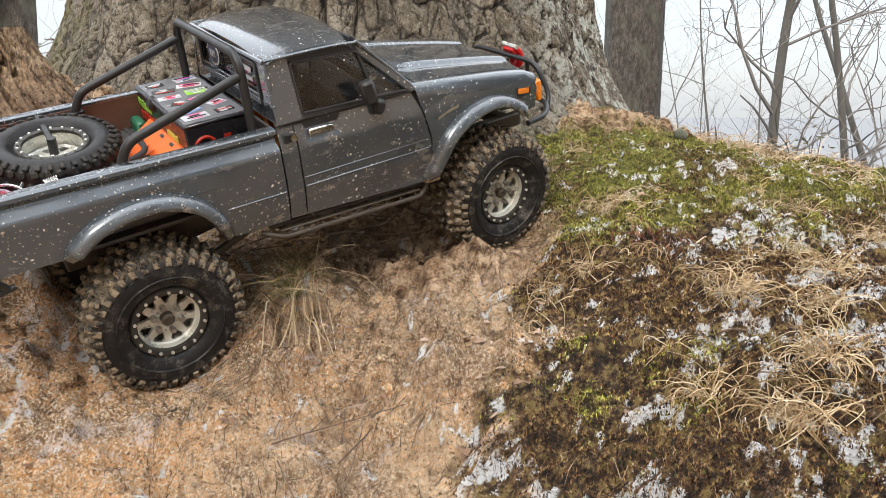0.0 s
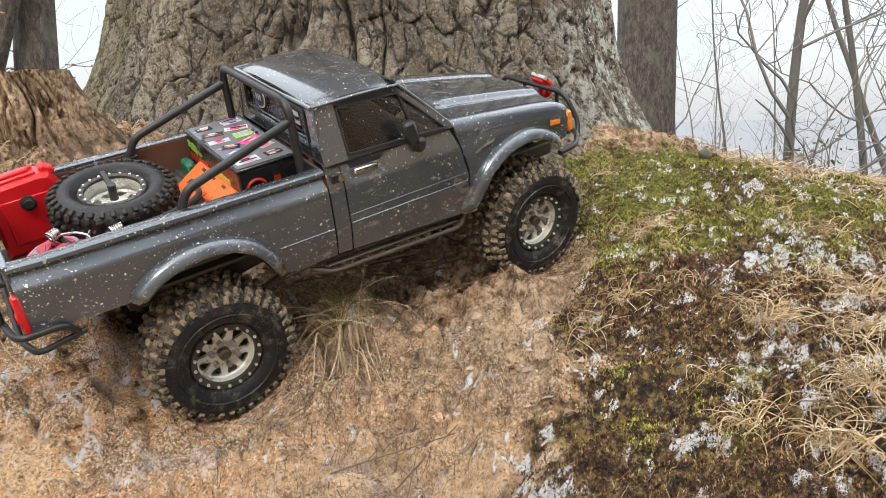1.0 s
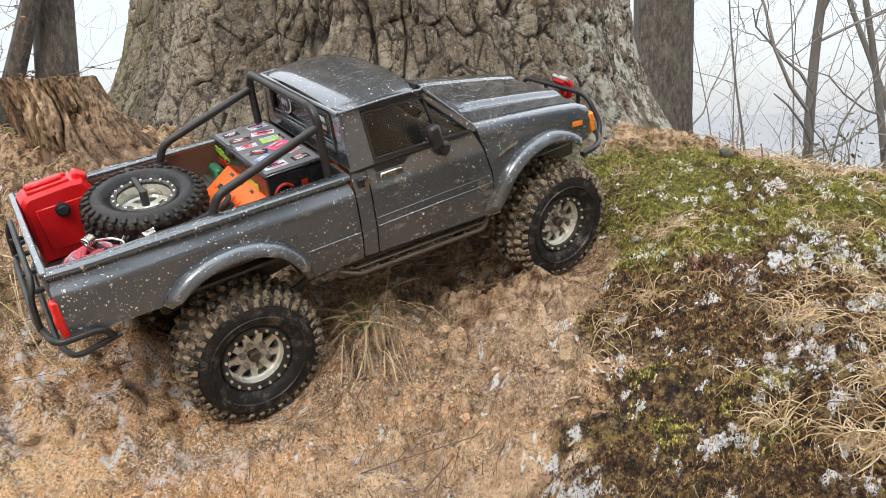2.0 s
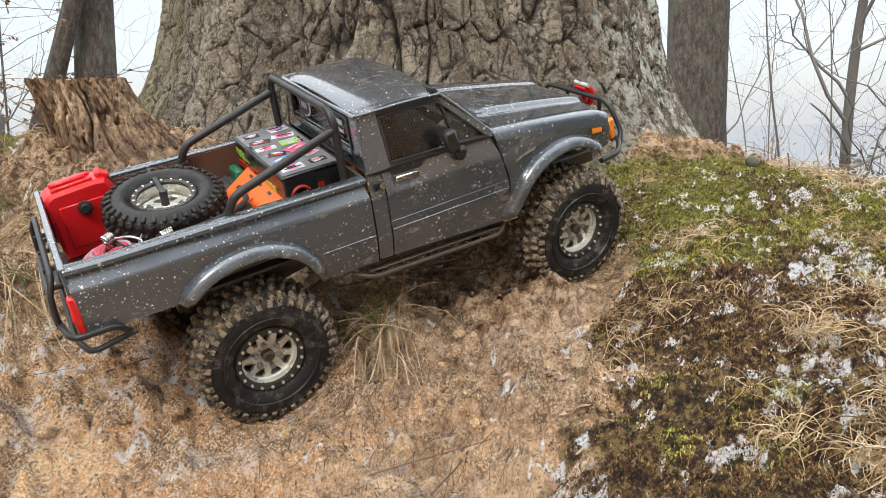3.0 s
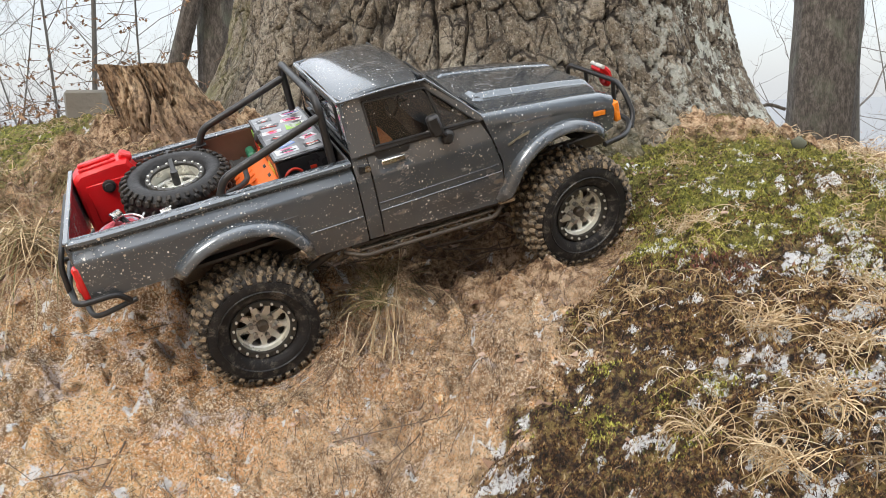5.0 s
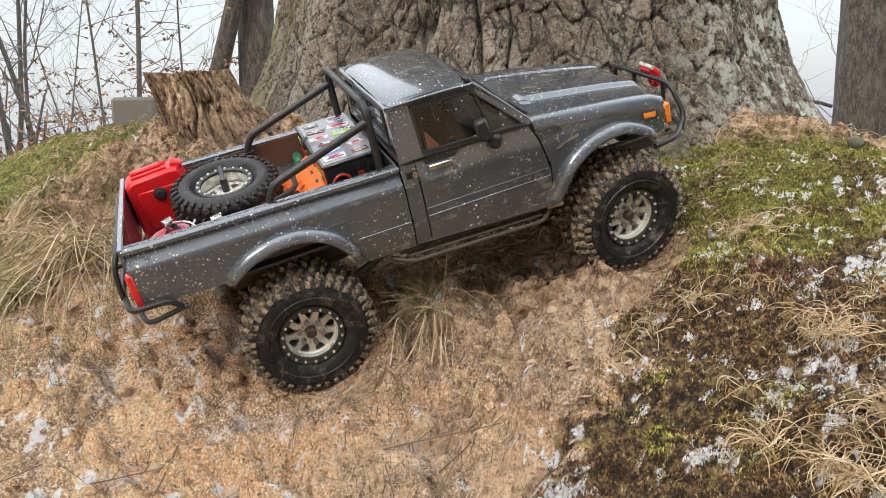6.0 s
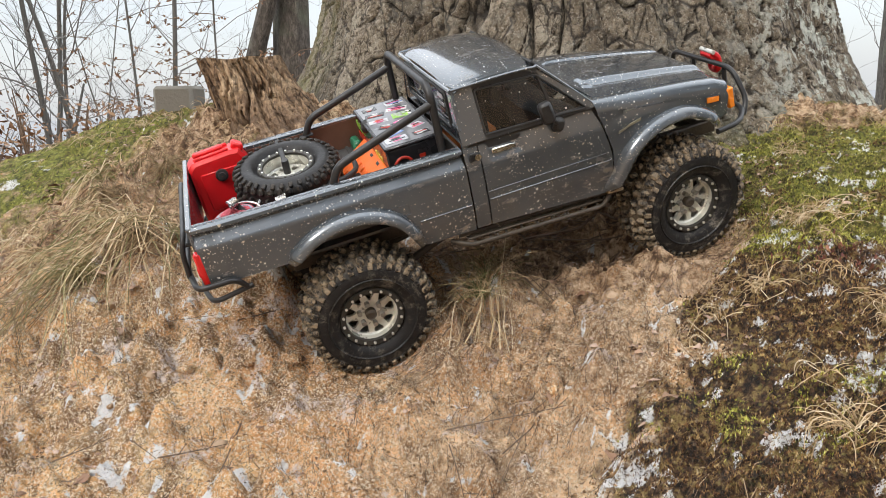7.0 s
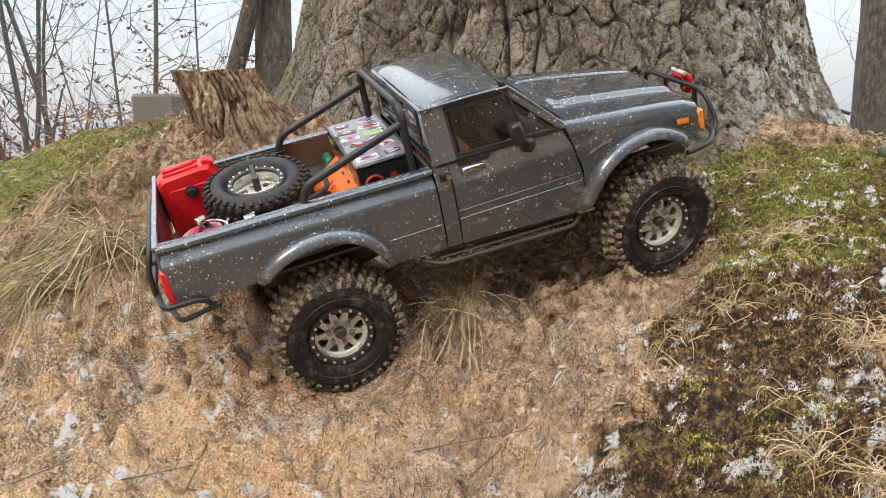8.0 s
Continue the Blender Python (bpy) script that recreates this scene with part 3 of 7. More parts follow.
def moss_side(x, y):
    """How far a place lies inside the mossy top of the bank."""
    edge = 0.055 + 0.03 * np.sin(y * 11 + 0.6) + 0.10 * (fbm(x * 16, y * 16, 4, 50, 0.6) - 0.5)
    right = step(-0.03, 0.05, x - edge) * (1 - 0.75 * step(0.86, 0.93, y + 0.12 * np.maximum(x - 0.3, 0)))
    left = 0.85 * step(-0.50, -0.66, x + 0.7 * (0.80 - y) + 0.2 * (fbm(x * 9, y * 9, 3, 51) - 0.5)) * step(0.62, 0.80, y)
    return np.clip(right + left, 0, 1)


def frost_field(x, y):
    """Where the thin frost lies, 0 to 1."""
    m = moss_side(x, y)
    wide = 0.135 * np.exp(-(((x - 0.235) / 0.10) ** 2 + ((y - 0.535 + 0.12 * (x - 0.23)) / 0.042) ** 2)) + 0.055 * np.exp(-(((x - 0.25) / 0.09) ** 2 + ((y - 0.42) / 0.09) ** 2)) + 0.150 * np.exp(-(((x - 0.225) / 0.065) ** 2 + ((y - 0.32) / 0.075) ** 2)) + 0.030 * np.exp(-(((x - 0.27) / 0.12) ** 2 + ((y - 0.68) / 0.07) ** 2))
    d = fbm(x * 52, y * 52, 4, 99, 0.6) + m * (wide + 0.062 * step(0.17, 0.28, x)) - 0.108 * (1 - m) + 0.022 * m * step(0.50, 0.40, y) - 0.055 * m * step(0.585, 0.64, y) - 0.08 * (x < -0.50) - 0.15 * step(0.80, 0.95, y)
    small = fbm(x * 130, y * 130, 3, 101)
    return step(0.560, 0.70, d + 0.70 * (small - 0.5))


def below_wheels(x, y, z):
    """The ground pressed down to the undersides of the tyres."""
    r = np.array(TRUCK_ROWS)
    turn, at = r[:3, :3], r[:3, 3]
    up = turn.T @ (0.0, 0.0, 1.0)
    flat = np.stack([x - at[0], y - at[1], np.zeros_like(x) - at[2]], -1) @ turn
    for x0 in (0.0, WHEELBASE):
        for y0 in (-WHEEL_Y, WHEEL_Y):
            lx, ly, lz = flat[..., 0] - x0, flat[..., 1] - y0, flat[..., 2]
            a = up[0] ** 2 + up[2] ** 2
            b = lx * up[0] + lz * up[2]
            c = lx ** 2 + lz ** 2 - WHEEL_R ** 2
            disc = b * b - a * c
            low = (-b - np.sqrt(np.maximum(disc, 0.0))) / a
            side = ly + low * up[1]
            over = np.maximum(np.abs(side) - WHEEL_W / 2, 0.0)
            cap = low + 0.003 + np.where(side < 0, 0.30, 0.9) * over
            z = np.where((disc > 0) & (over < 0.06), np.minimum(z, cap), z)
    return z


def ground_height(x, y):
    x, y = np.asarray(x, float), np.asarray(y, float)
    cx, cy = np.clip(x, -1.1, 0.8), np.clip(y, 0.0, 1.4)
    z = 0.1009 + 0.0514 * cx + 0.1808 * cy
    for mx, column in zip(MOUND_X, MOUND_H):
        for my, h in zip(MOUND_Y, column):
            z = z + h * np.exp(-((cx - mx) ** 2 + (cy - my) ** 2) / (2 * MOUND_R ** 2))
    r = np.hypot(x + 0.1, (y - 0.6))
    out = step(1.25, 2.4, r)
    bank = 0.02 - 0.32 * np.maximum(r - 1.4, 0) + 0.10 * (fbm(x * 1.3, y * 1.3, 3, 9) - 0.5)
    # unseen slope added behind the camera, rising to hold back horizon light
    front = 0.05 - 0.10 * np.clip(r - 0.8, 0, 1.0) + 0.20 * np.clip(r - 1.8, 0, 9.0)
    back = step(0.9, -0.6, y)
    far = np.maximum(bank, -3.2) * (1 - back) + front * back
    z = z * (1 - out) + far * out
    crest = np.where(x > -0.5, 1.12 - 0.25 * np.maximum(x - 0.35, 0) - 0.17 * step(0.36, 0.26, x), 1.0)
    z = z - 0.42 * np.clip(y - crest, 0, 2.5) * (1 - out)
    z = z + 0.055 * np.exp(-(((x + 1.08) / 0.22) ** 2 + ((y - 0.92) / 0.22) ** 2))
    # the bank falls away behind the mossy shoulder
    z = z - 0.040 * step(0.22, 0.52, x) * step(0.62, 0.92, y) * (1 - out)
    # a hummock that the hanging grass grows from
    z = z + 0.024 * np.exp(-(((x + 0.115) / 0.035) ** 2 + ((y - 0.590) / 0.030) ** 2))
    near = 1 - step(1.0, 1.7, r)
    m = moss_side(x, y)
    rough = (0.018 + 0.034 * (1 - m)) * (fbm(x * 16, y * 16, 5, 1, 0.55) - 0.5) - 0.006 * (1 - m) * step(0.07, 0.0, np.abs(fbm(x * 20, y * 26, 4, 33, 0.6) - 0.5)) + 0.010 * (1 - m) * np.abs(fbm(x * 34, y * 34, 3, 35) - 0.5) * 2 + (0.012 + 0.013 * (1 - m)) * (fbm(x * 48, y * 48, 4, 5, 0.6) - 0.5)
    f1, f2, own = cells(x * 45, y * 45, 21)
    clods = np.clip(1 - (f1 / 0.5) ** 2, 0, 1) * (own > 0.45) * 0.013 * own + 0.008 * (fbm(x * 110, y * 110, 3, 25, 0.7) - 0.5)
    e1, _, own_ = cells(x * 105 + 0.6 * fbm(x * 60, y * 60, 2, 29), y * 105, 23)
    clods = clods + np.clip(1 - (e1 / 0.55) ** 2, 0, 1) * (own_ > 0.45) * (0.0012 + 0.0030 * own_)
    tufty = 0.024 * (np.abs(fbm(x * 38, y * 38, 3, 12) - 0.5)) + 0.013 * (fbm(x * 120, y * 120, 3, 14, 0.7) - 0.3)
    z = z + near * (rough + (1 - m) * clods + m * tufty)
    # the hollow washed out below the truck, with a crumbly edge
    z = z - near * 0.014 * np.exp(-(((x + 0.03) / 0.10) ** 2 + ((y - 0.68) / 0.05) ** 2))
    z = z - near * 0.030 * np.exp(-(((x - 0.012) / 0.024) ** 2 + ((y - 0.652) / 0.020) ** 2))
    return below_wheels(x, y, z)


LOOK_STEP = 0.004
LOOK = ground_height(*np.meshgrid(np.arange(-1.0, 0.7, LOOK_STEP), np.arange(0.1, 1.3, LOOK_STEP), indexing="ij")).tolist()


def height(x, y):
    if -0.99 < x < 0.68 and 0.11 < y < 1.28:
        u, v = (x + 1.0) / LOOK_STEP, (y - 0.1) / LOOK_STEP
        i, j = int(u), int(v)
        a, b = u - i, v - j
        return (LOOK[i][j] * (1 - a) + LOOK[i + 1][j] * a) * (1 - b) + (LOOK[i][j + 1] * (1 - a) + LOOK[i + 1][j + 1] * a) * b
    return float(ground_height(np.array([x]), np.array([y]))[0])


def spread(dense0, dense1, spacing, far, n):
    inner = np.arange(dense0, dense1 + spacing / 2, spacing)
    grow = np.geomspace(spacing * 1.5, far, n)
    return np.concatenate([(dense0 - grow)[::-1], inner, dense1 + grow])


def build_ground():
    gx, gy = spread(-0.72, 0.44, 0.0024, 1500, 60), spread(0.24, 0.96, 0.0024, 1500, 60)
    X, Y = np.meshgrid(gx, gy, indexing="ij")
    Z = ground_height(X, Y)
    nx, ny = X.shape
    verts = np.stack([X, Y, Z], -1).reshape(-1, 3)
    i = np.arange(nx * ny).reshape(nx, ny)
    faces = np.stack([i[:-1, :-1], i[1:, :-1], i[1:, 1:], i[:-1, 1:]], -1).reshape(-1, 4)
    me = bpy.data.meshes.new("ground")
    me.vertices.add(len(verts))
    me.vertices.foreach_set("co", verts.ravel())
    me.loops.add(faces.size)
    me.loops.foreach_set("vertex_index", faces.ravel())
    me.polygons.add(len(faces))
    me.polygons.foreach_set("loop_start", np.arange(0, faces.size, 4))
    me.update()
    me.shade_smooth()
    me.materials.append(SOIL)
    x, y = verts[:, 0], verts[:, 1]
    r = np.hypot(x + 0.1, y - 0.6)
    moss = moss_side(x, y)
    masks = {
        "moss": moss,
        "green": np.clip(step(0.52, 0.66, y - 0.25 * np.maximum(x - 0.3, 0)) * (0.95 - 0.55 * step(0.88, 0.94, y)) - 0.25 + 0.4 * (x < -0.3), -0.4, 1),
        "frost": frost_field(x, y),
        "humus": np.clip(0.05 + 0.9 * step(0.52, 0.68, y + 0.25 * x) * (1 - moss) + 0.42 * step(-0.20, -0.06, x) * (1 - moss) + 0.75 * step(-0.34, -0.46, x) * step(0.48, 0.58, y), 0, 1),
        "clay": step(-0.12, -0.3, x) * step(0.62, 0.45, y),
        "far_haze": step(2.5, 6.0, r) * step(0.0, 2.0, y),
    }
    core = 1 - step(0.9, 1.3, r)
    for key, outside in (("moss", 0.15), ("green", 0.1), ("frost", 0.0), ("humus", 0.85), ("clay", 0.0)):
        masks[key] = masks[key] * core + outside * (1 - core)
    for key, value in masks.items():
        a = me.attributes.new(key, "FLOAT", "POINT")
        a.data.foreach_set("value", value.astype(np.float32))
    return tagged(new("ground", me), "sandy eroded forest bank with moss and thin frost", "ground", kind="structure")


build_ground()


# ---- the old oak ----
OAK_X, OAK_Y = -0.135, 1.30


def build_oak():
    oak = thing("oak_tree", pose(OAK_X, OAK_Y, 0.30), "huge old oak with deeply furrowed grey-brown bark and lichen", "tree")
    na = 580
    # finer towards the truck's side
    a = np.linspace(-math.pi, math.pi, na, endpoint=False)
    a = a - 0.60 * np.sin(a)
    z = np.concatenate([np.linspace(-0.10, 0.60, 300), np.linspace(0.60, 3.4, 60)[1:]])
    A, Z = np.meshgrid(a, z, indexing="ij")
    radius = 0.372 + 0.070 * np.exp(-np.maximum(Z - 0.02, 0.0) / 0.13) - 0.02 * Z
    lobes = 0.5 + 0.5 * np.sin(A * 5 + 0.7 + 0.6 * np.sin(A * 2))
    radius = radius + 0.05 * lobes * np.exp(-np.maximum(Z, 0.0) / 0.10) + 0.010 * np.sin(A * 9 + 2 * Z + 1.3)
    u, w = A * 0.40, Z
    wx, wy = 0.030 * (fbm(u * 16, w * 12, 4, 31) - 0.5), 0.040 * (fbm(u * 16, w * 14, 4, 36) - 0.5)
    f1, f2, own = cells((u + wx) * 26 + 40, (w + wy) * 15 + 40, 41)
    g1, g2, own2 = cells((u + wx * 1.6) * 66 + 80, (w + wy * 1.6) * 52 + 80, 44)
    h1, h2, own3 = cells((u + wx * 1.3) * 40 + 11, (w + wy * 1.3) * 9 + 23, 47)
    patchy = step(0.42, 0.58, fbm(u * 9, w * 9, 3, 52))
    jag = 0.15 * (fbm(u * 95, w * 95, 4, 57, 0.6) - 0.5)
    edge, edge2, edge3 = f2 - f1 + jag, (g2 - g1) + jag + 0.25 * (1 - patchy), (h2 - h1) + jag
    furrow = np.abs(fbm(u * 17 + 9 * wx, w * 2.6, 2, 61) - 0.5)
    cut = step(0.0, 0.055, edge)
    cut2 = step(0.0, 0.075, edge2)
    cut3 = step(0.0, 0.055, edge3)
    deep = step(0.0, 0.034, furrow)
    relief = 0.0062 * cut * (0.4 + 0.6 * own) + 0.0056 * cut3 * (0.4 + 0.6 * own3) + 0.0030 * cut2 * (0.4 + 0.6 * own2) + 0.013 * deep + 0.006 * (fbm(u * 70, w * 60, 5, 70, 0.65) - 0.5)
    radius = radius + relief - 0.022
    radius = radius + 0.11 * np.exp(-((A + 1.5) / 0.5) ** 2) * np.exp(-np.maximum(Z, 0.0) / 0.13)
    radius = radius + 0.042 * np.exp(-((A + 1.45) / 0.55) ** 2) - 0.020 * np.exp(-((A - 1.4) / 0.5) ** 2)
    radius = radius + 0.060 * np.exp(-((A - 0.55) / 0.38) ** 2) * np.exp(-np.maximum(Z, 0.0) / 0.11)
    # low in the modelled furrows, where the bark colour carries painted shade
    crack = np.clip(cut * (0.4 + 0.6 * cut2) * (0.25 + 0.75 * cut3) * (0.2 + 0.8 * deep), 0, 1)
    X, Y = radius * np.sin(A), -radius * np.cos(A)
    verts = np.stack([X, Y, Z], -1).reshape(-1, 3)
    n2 = len(z)
    i = np.arange(na * n2).reshape(na, n2)
    j = np.roll(i, -1, 0)
    faces = np.stack([i[:, :-1], j[:, :-1], j[:, 1:], i[:, 1:]], -1).reshape(-1, 4)
    me = bpy.data.meshes.new("trunk")
    me.from_pydata(verts.tolist(), [], faces.tolist())
    me.shade_smooth()
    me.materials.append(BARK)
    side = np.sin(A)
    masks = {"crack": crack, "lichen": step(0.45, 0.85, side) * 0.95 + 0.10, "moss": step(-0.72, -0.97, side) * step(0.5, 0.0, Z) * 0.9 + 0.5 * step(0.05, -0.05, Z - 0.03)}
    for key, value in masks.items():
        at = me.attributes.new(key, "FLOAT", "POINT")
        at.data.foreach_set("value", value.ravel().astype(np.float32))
    trunk = new("trunk", me)
    trunk.parent = oak
    rng = random.Random(5)
    for k in range(6):
        ang = k * 1.05 + rng.uniform(-0.3, 0.3)
        top = 2.5 + 0.15 * k
        pts = [(0, 0, top), (math.cos(ang) * 0.7, math.sin(ang) * 0.7, top + 0.7), (math.cos(ang) * 1.7, math.sin(ang) * 1.7, top + 1.2), (math.cos(ang) * 2.7, math.sin(ang) * 2.7, top + 2.1)]
        line = smooth_line(pts, 6)
        part("limb", Shape().tube(line, [0.16 * (1 - 0.85 * i_ / len(line)) for i_ in range(len(line))], 10), FARBARK, oak)
    part("crown", Shape().tube(smooth_line([(0, 0, 3.2), (0.1, 0, 4.2), (-0.1, 0.2, 5.5)], 5), [0.3 - 0.018 * i_ for i_ in range(11)], 12), FARBARK, oak)


build_oak()


def build_stump():
    x0, y0 = -0.505, 0.838
    base = 0.325
    stump = thing("tree_stump", pose(x0, y0, base), "weathered sawn-off stump with split brown wood", "stump")
    na, nz = 300, 90
    a = np.linspace(0, 2 * math.pi, na, endpoint=False)
    T0 = np.linspace(-0.55, 1, nz)
    A, T = np.meshgrid(a, T0, indexing="ij")
    high = 0.118
    tilt = 0.002 * np.sin(A * 2 + 1) + 0.001 * np.sin(A * 7)
    down = np.maximum(T, -0.1)
    flare_ = 0.044 * np.exp(-down * 2.6) * (0.35 + 2.2 * np.clip(np.cos(A - 5.9), 0, 1) ** 2 + 0.25 * np.sin(A * 4 + 1))
    u = A * 0.06 + 0.004 * np.sin(T * 6)
    crack = np.abs(fbm(u * 75, T * 1.3, 4, 91) - 0.5)
    split = step(0.07, 0.0, crack)
    radius = 0.0500 + flare_ - 0.016 * split * step(1.05, 0.8, T) - 0.006 * step(0.05, 0.0, np.abs(fbm(u * 190, T * 1.6, 3, 93) - 0.5)) + 0.009 * (fbm(u * 260, T * 5, 4, 95, 0.65) - 0.5) + 0.004 * np.sin(A * 3)
    X = radius * np.cos(A) + 0.052 * (1 - np.clip(T, -0.2, 1)) - 0.012
    Y = radius * np.sin(A)
    Z = T * (high + tilt * np.clip(T, 0, 1))
    verts = np.stack([X, Y, Z], -1).reshape(-1, 3).tolist()
    i = np.arange(na * nz).reshape(na, nz)
    j = np.roll(i, -1, 0)
    faces = np.stack([i[:, :-1], j[:, :-1], j[:, 1:], i[:, 1:]], -1).reshape(-1, 4).tolist()
    s = Shape()
    s.v, s.f = verts, faces
    ob = new("trunk", s.mesh("trunk", STUMPWOOD, 0))
    ob.data.shade_smooth()
    ob.parent = stump
    top = Shape()
    rings = []
    for k in (1.0, 0.66, 0.33):
        rings.append([((X[q, -1] + 0.012) * k - 0.012, Y[q, -1] * k, Z[q, -1] * k + (1 - k) * high - 0.001 + 0.002 * (float(fbm(X[q, -1] * k * 200, Y[q, -1] * k * 200, 2, 3)) - 0.5)) for q in range(na)])
    top.v = [p for ring in rings for p in ring] + [(-0.012, 0, high - 0.001)]
    for rr in range(2):
        top.f += [(rr * na + q, rr * na + (q + 1) % na, (rr + 1) * na + (q + 1) % na, (rr + 1) * na + q) for q in range(na)]
    top.f += [(2 * na + q, 2 * na + (q + 1) % na, 3 * na) for q in range(na)]
    part("cut_face", top, STUMPTOP, stump, "grey sawn top")


build_stump()


# ---- the truck ----
truck = thing("pickup_truck", TRUCK, "muddy charcoal model pickup truck with big tyres, climbing the bank", "truck")


def body_y(x, z):
    """Half width of the body, at x along it and height z."""
    nose = 0.010 * step(0.20, 0.345, x) ** 1.3
    low = 0.0035 * step(0.062, 0.036, z)
    high = 0.0048 * step(0.088, 0.111, z)
    return 0.0812 - nose - low - high


def along(points, x):
    xs, zs = zip(*points)
    return float(np.interp(x, xs, zs))


def arch_curve(points, x):
    line = smooth_line([(px, 0, pz) for px, pz in points], 6)
    return float(np.interp(x, [p.x for p in line], [p.z for p in line]))


BED_LOW = [(-0.106, 0.0668), (-0.060, 0.0655), (-0.043, 0.0655), (-0.038, 0.0690), (-0.026, 0.0775), (-0.005, 0.0835), (0.0165, 0.0830), (0.036, 0.0745), (0.0475, 0.0600), (0.053, 0.0450), (0.056, 0.0418), (0.100, 0.0398)]
FENDER_LOW = [(0.216, 0.0335), (0.2215, 0.0385), (0.227, 0.0500), (0.2365, 0.0640), (0.259, 0.0775), (0.286, 0.0800), (0.310, 0.0705), (0.321, 0.0620), (0.326, 0.0625), (0.336, 0.0650)]


def rail_z(x):
    return 0.1110 - 0.018 * (x + 0.1) / 1.0 + 0.0010


def build_bed():
    for s, side in ((-1, "near"), (1, "far")):
        def panel(u, v, s=s):
            x = -0.1045 + u * (0.0990 + 0.1045)
            top = rail_z(x)
            low = arch_curve(BED_LOW, x)
            rows = [(0.0700, top - 0.004), (0.0702, top - 0.0006), (0.0712, top), (0.0768, top), (0.0784, top - 0.0012), (0.0788, top - 0.0034), (0.0758, top - 0.0060), (0.0742, top - 0.0078), (0.0750, top - 0.0098), (0.0800, top - 0.0134), (0.0812, top - 0.0158)]
            k = v * 22
            if k <= 10:
                i = min(int(k), 9)
                t = k - i
                y, z = (rows[i][j] * (1 - t) + rows[i + 1][j] * t for j in (0, 1))
            else:
                z = (top - 0.0158) * (22 - k) / 12 + low * (k - 10) / 12
                y = 0.0812 - 0.0035 * float(step(0.062, 0.036, z))
            pinch = 0.0015 * float(step(-0.085, -0.105, x))
            return (x, s * (y - pinch), z)
        part("bed_side", Shape().sheet(panel, 110, 22, (0, -s * 0.0016, 0)), PAINT, truck)
        part("inner_wall", Shape().box((-0.0025, s * 0.0690, 0.0878), (0.199, 0.0016, 0.0405), None, 0.0004), RUSTY if s > 0 else DARKBED, truck, "bare rust-brown inner wall" if s > 0 else "")
        # raised line pressed into the side
        part("side_moulding", Shape().tube([(0.0560, s * 0.0813, 0.0636), (0.0985, s * 0.0813, 0.0632)], 0.0007, 6), PAINT, truck)
        filler = Shape()
        for a, b in (((0.036, 0.0815), (0.050, 0.0815)), ((0.036, 0.0725), (0.050, 0.0725)), ((0.050, 0.0815), (0.050, 0.0725))):
            filler.tube([(a[0], s * 0.0813, a[1] - 0.0), (b[0], s * 0.0813, b[1])], 0.00035, 5)
        part("filler_flap", filler, PAINT, truck)
    part("tailgate", Shape().box((-0.1050, 0, 0.0905), (0.0030, 0.150, 0.0400), None, 0.0008), PAINT, truck)
    cap = Shape().box((-0.1046, 0, 0.1116), (0.0046, 0.152, 0.0028), None, 0.0008)
    part("tailgate_rail", cap, PAINT, truck)
    floor_ = Shape().box((-0.0025, 0, 0.0612), (0.2030, 0.1390, 0.0022))
    bed = part("bed_floor", floor_, DARKBED, truck)
    for k in range(11):
        part("floor_rib", Shape().box((-0.0025, -0.058 + k * 0.0116, 0.0626), (0.200, 0.0052, 0.0016), None, 0.0005), DARKBED, bed)
    part("bulkhead", Shape().box((0.0985, 0, 0.0835), (0.0022, 0.141, 0.050), None, 0.0004), DARKBED, truck)
    for s in (-1, 1):
        hump = Shape().sheet(lambda u, v, s=s: (-0.042 + 0.096 * u, s * (0.0685 - 0.022 * v), 0.0620 + 0.0165 * math.sin(math.pi * u) ** 0.6 * (1 - v ** 6)), 20, 8, (0, 0, -0.0012))
        part("wheel_housing", hump, DARKBED, truck)


build_bed()


def flare(points, s, wide, name):
    """The rounded lip over a wheel: an arch-shaped strip standing out from the side."""
    line = smooth_line([(x, 0, z) for x, z in points], 8)
    n = len(line) - 1

    def surface(u, v):
        p = line[min(int(round(u * n)), n)]
        q0, q1 = line[max(int(round(u * n)) - 1, 0)], line[min(int(round(u * n)) + 1, n)]
        d = (q1 - q0).normalized()
        out = Vector((-d.z, 0, d.x))
        fade = min(1.0, math.sin(math.pi * min(max(u, 0.0), 1.0)) * 2.2 + 0.28)
        prof = [(0.0066, 0.0), (0.0062, 0.0022), (0.0054, 0.0050), (0.0034, 0.0074), (0.0008, 0.0090), (-0.0012, 0.0096), (-0.0026, 0.0090), (-0.0030, 0.0050), (-0.0030, -0.0040)]
        k = v * (len(prof) - 1)
        i = min(int(k), len(prof) - 2)
        t = k - i
        o, y = (prof[i][j] * (1 - t) + prof[i + 1][j] * t for j in (0, 1))
        c = p + out * o * (0.55 + 0.45 * fade)
        return (c.x, s * (float(body_y(c.x, c.z)) + 0.0006 + y * fade * wide), c.z)
    return part(name, Shape().sheet(surface, n, 16, (0, -s * 0.0010, 0)), PAINT, truck)


REAR_ARCH = [(-0.0445, 0.0640), (-0.0375, 0.0705), (-0.024, 0.0785), (-0.004, 0.0835), (0.0165, 0.0825), (0.035, 0.0740), (0.0465, 0.0600), (0.0535, 0.0425)]
FRONT_ARCH = [(0.2150, 0.0350), (0.2235, 0.0445), (0.2355, 0.0640), (0.2580, 0.0775), (0.2855, 0.0800), (0.3090, 0.0710), (0.3225, 0.0580)]
for s in (-1, 1):
    flare(REAR_ARCH, s, 1.0, "fender_flare")
    flare(FRONT_ARCH, s, 1.0, "fender_flare")


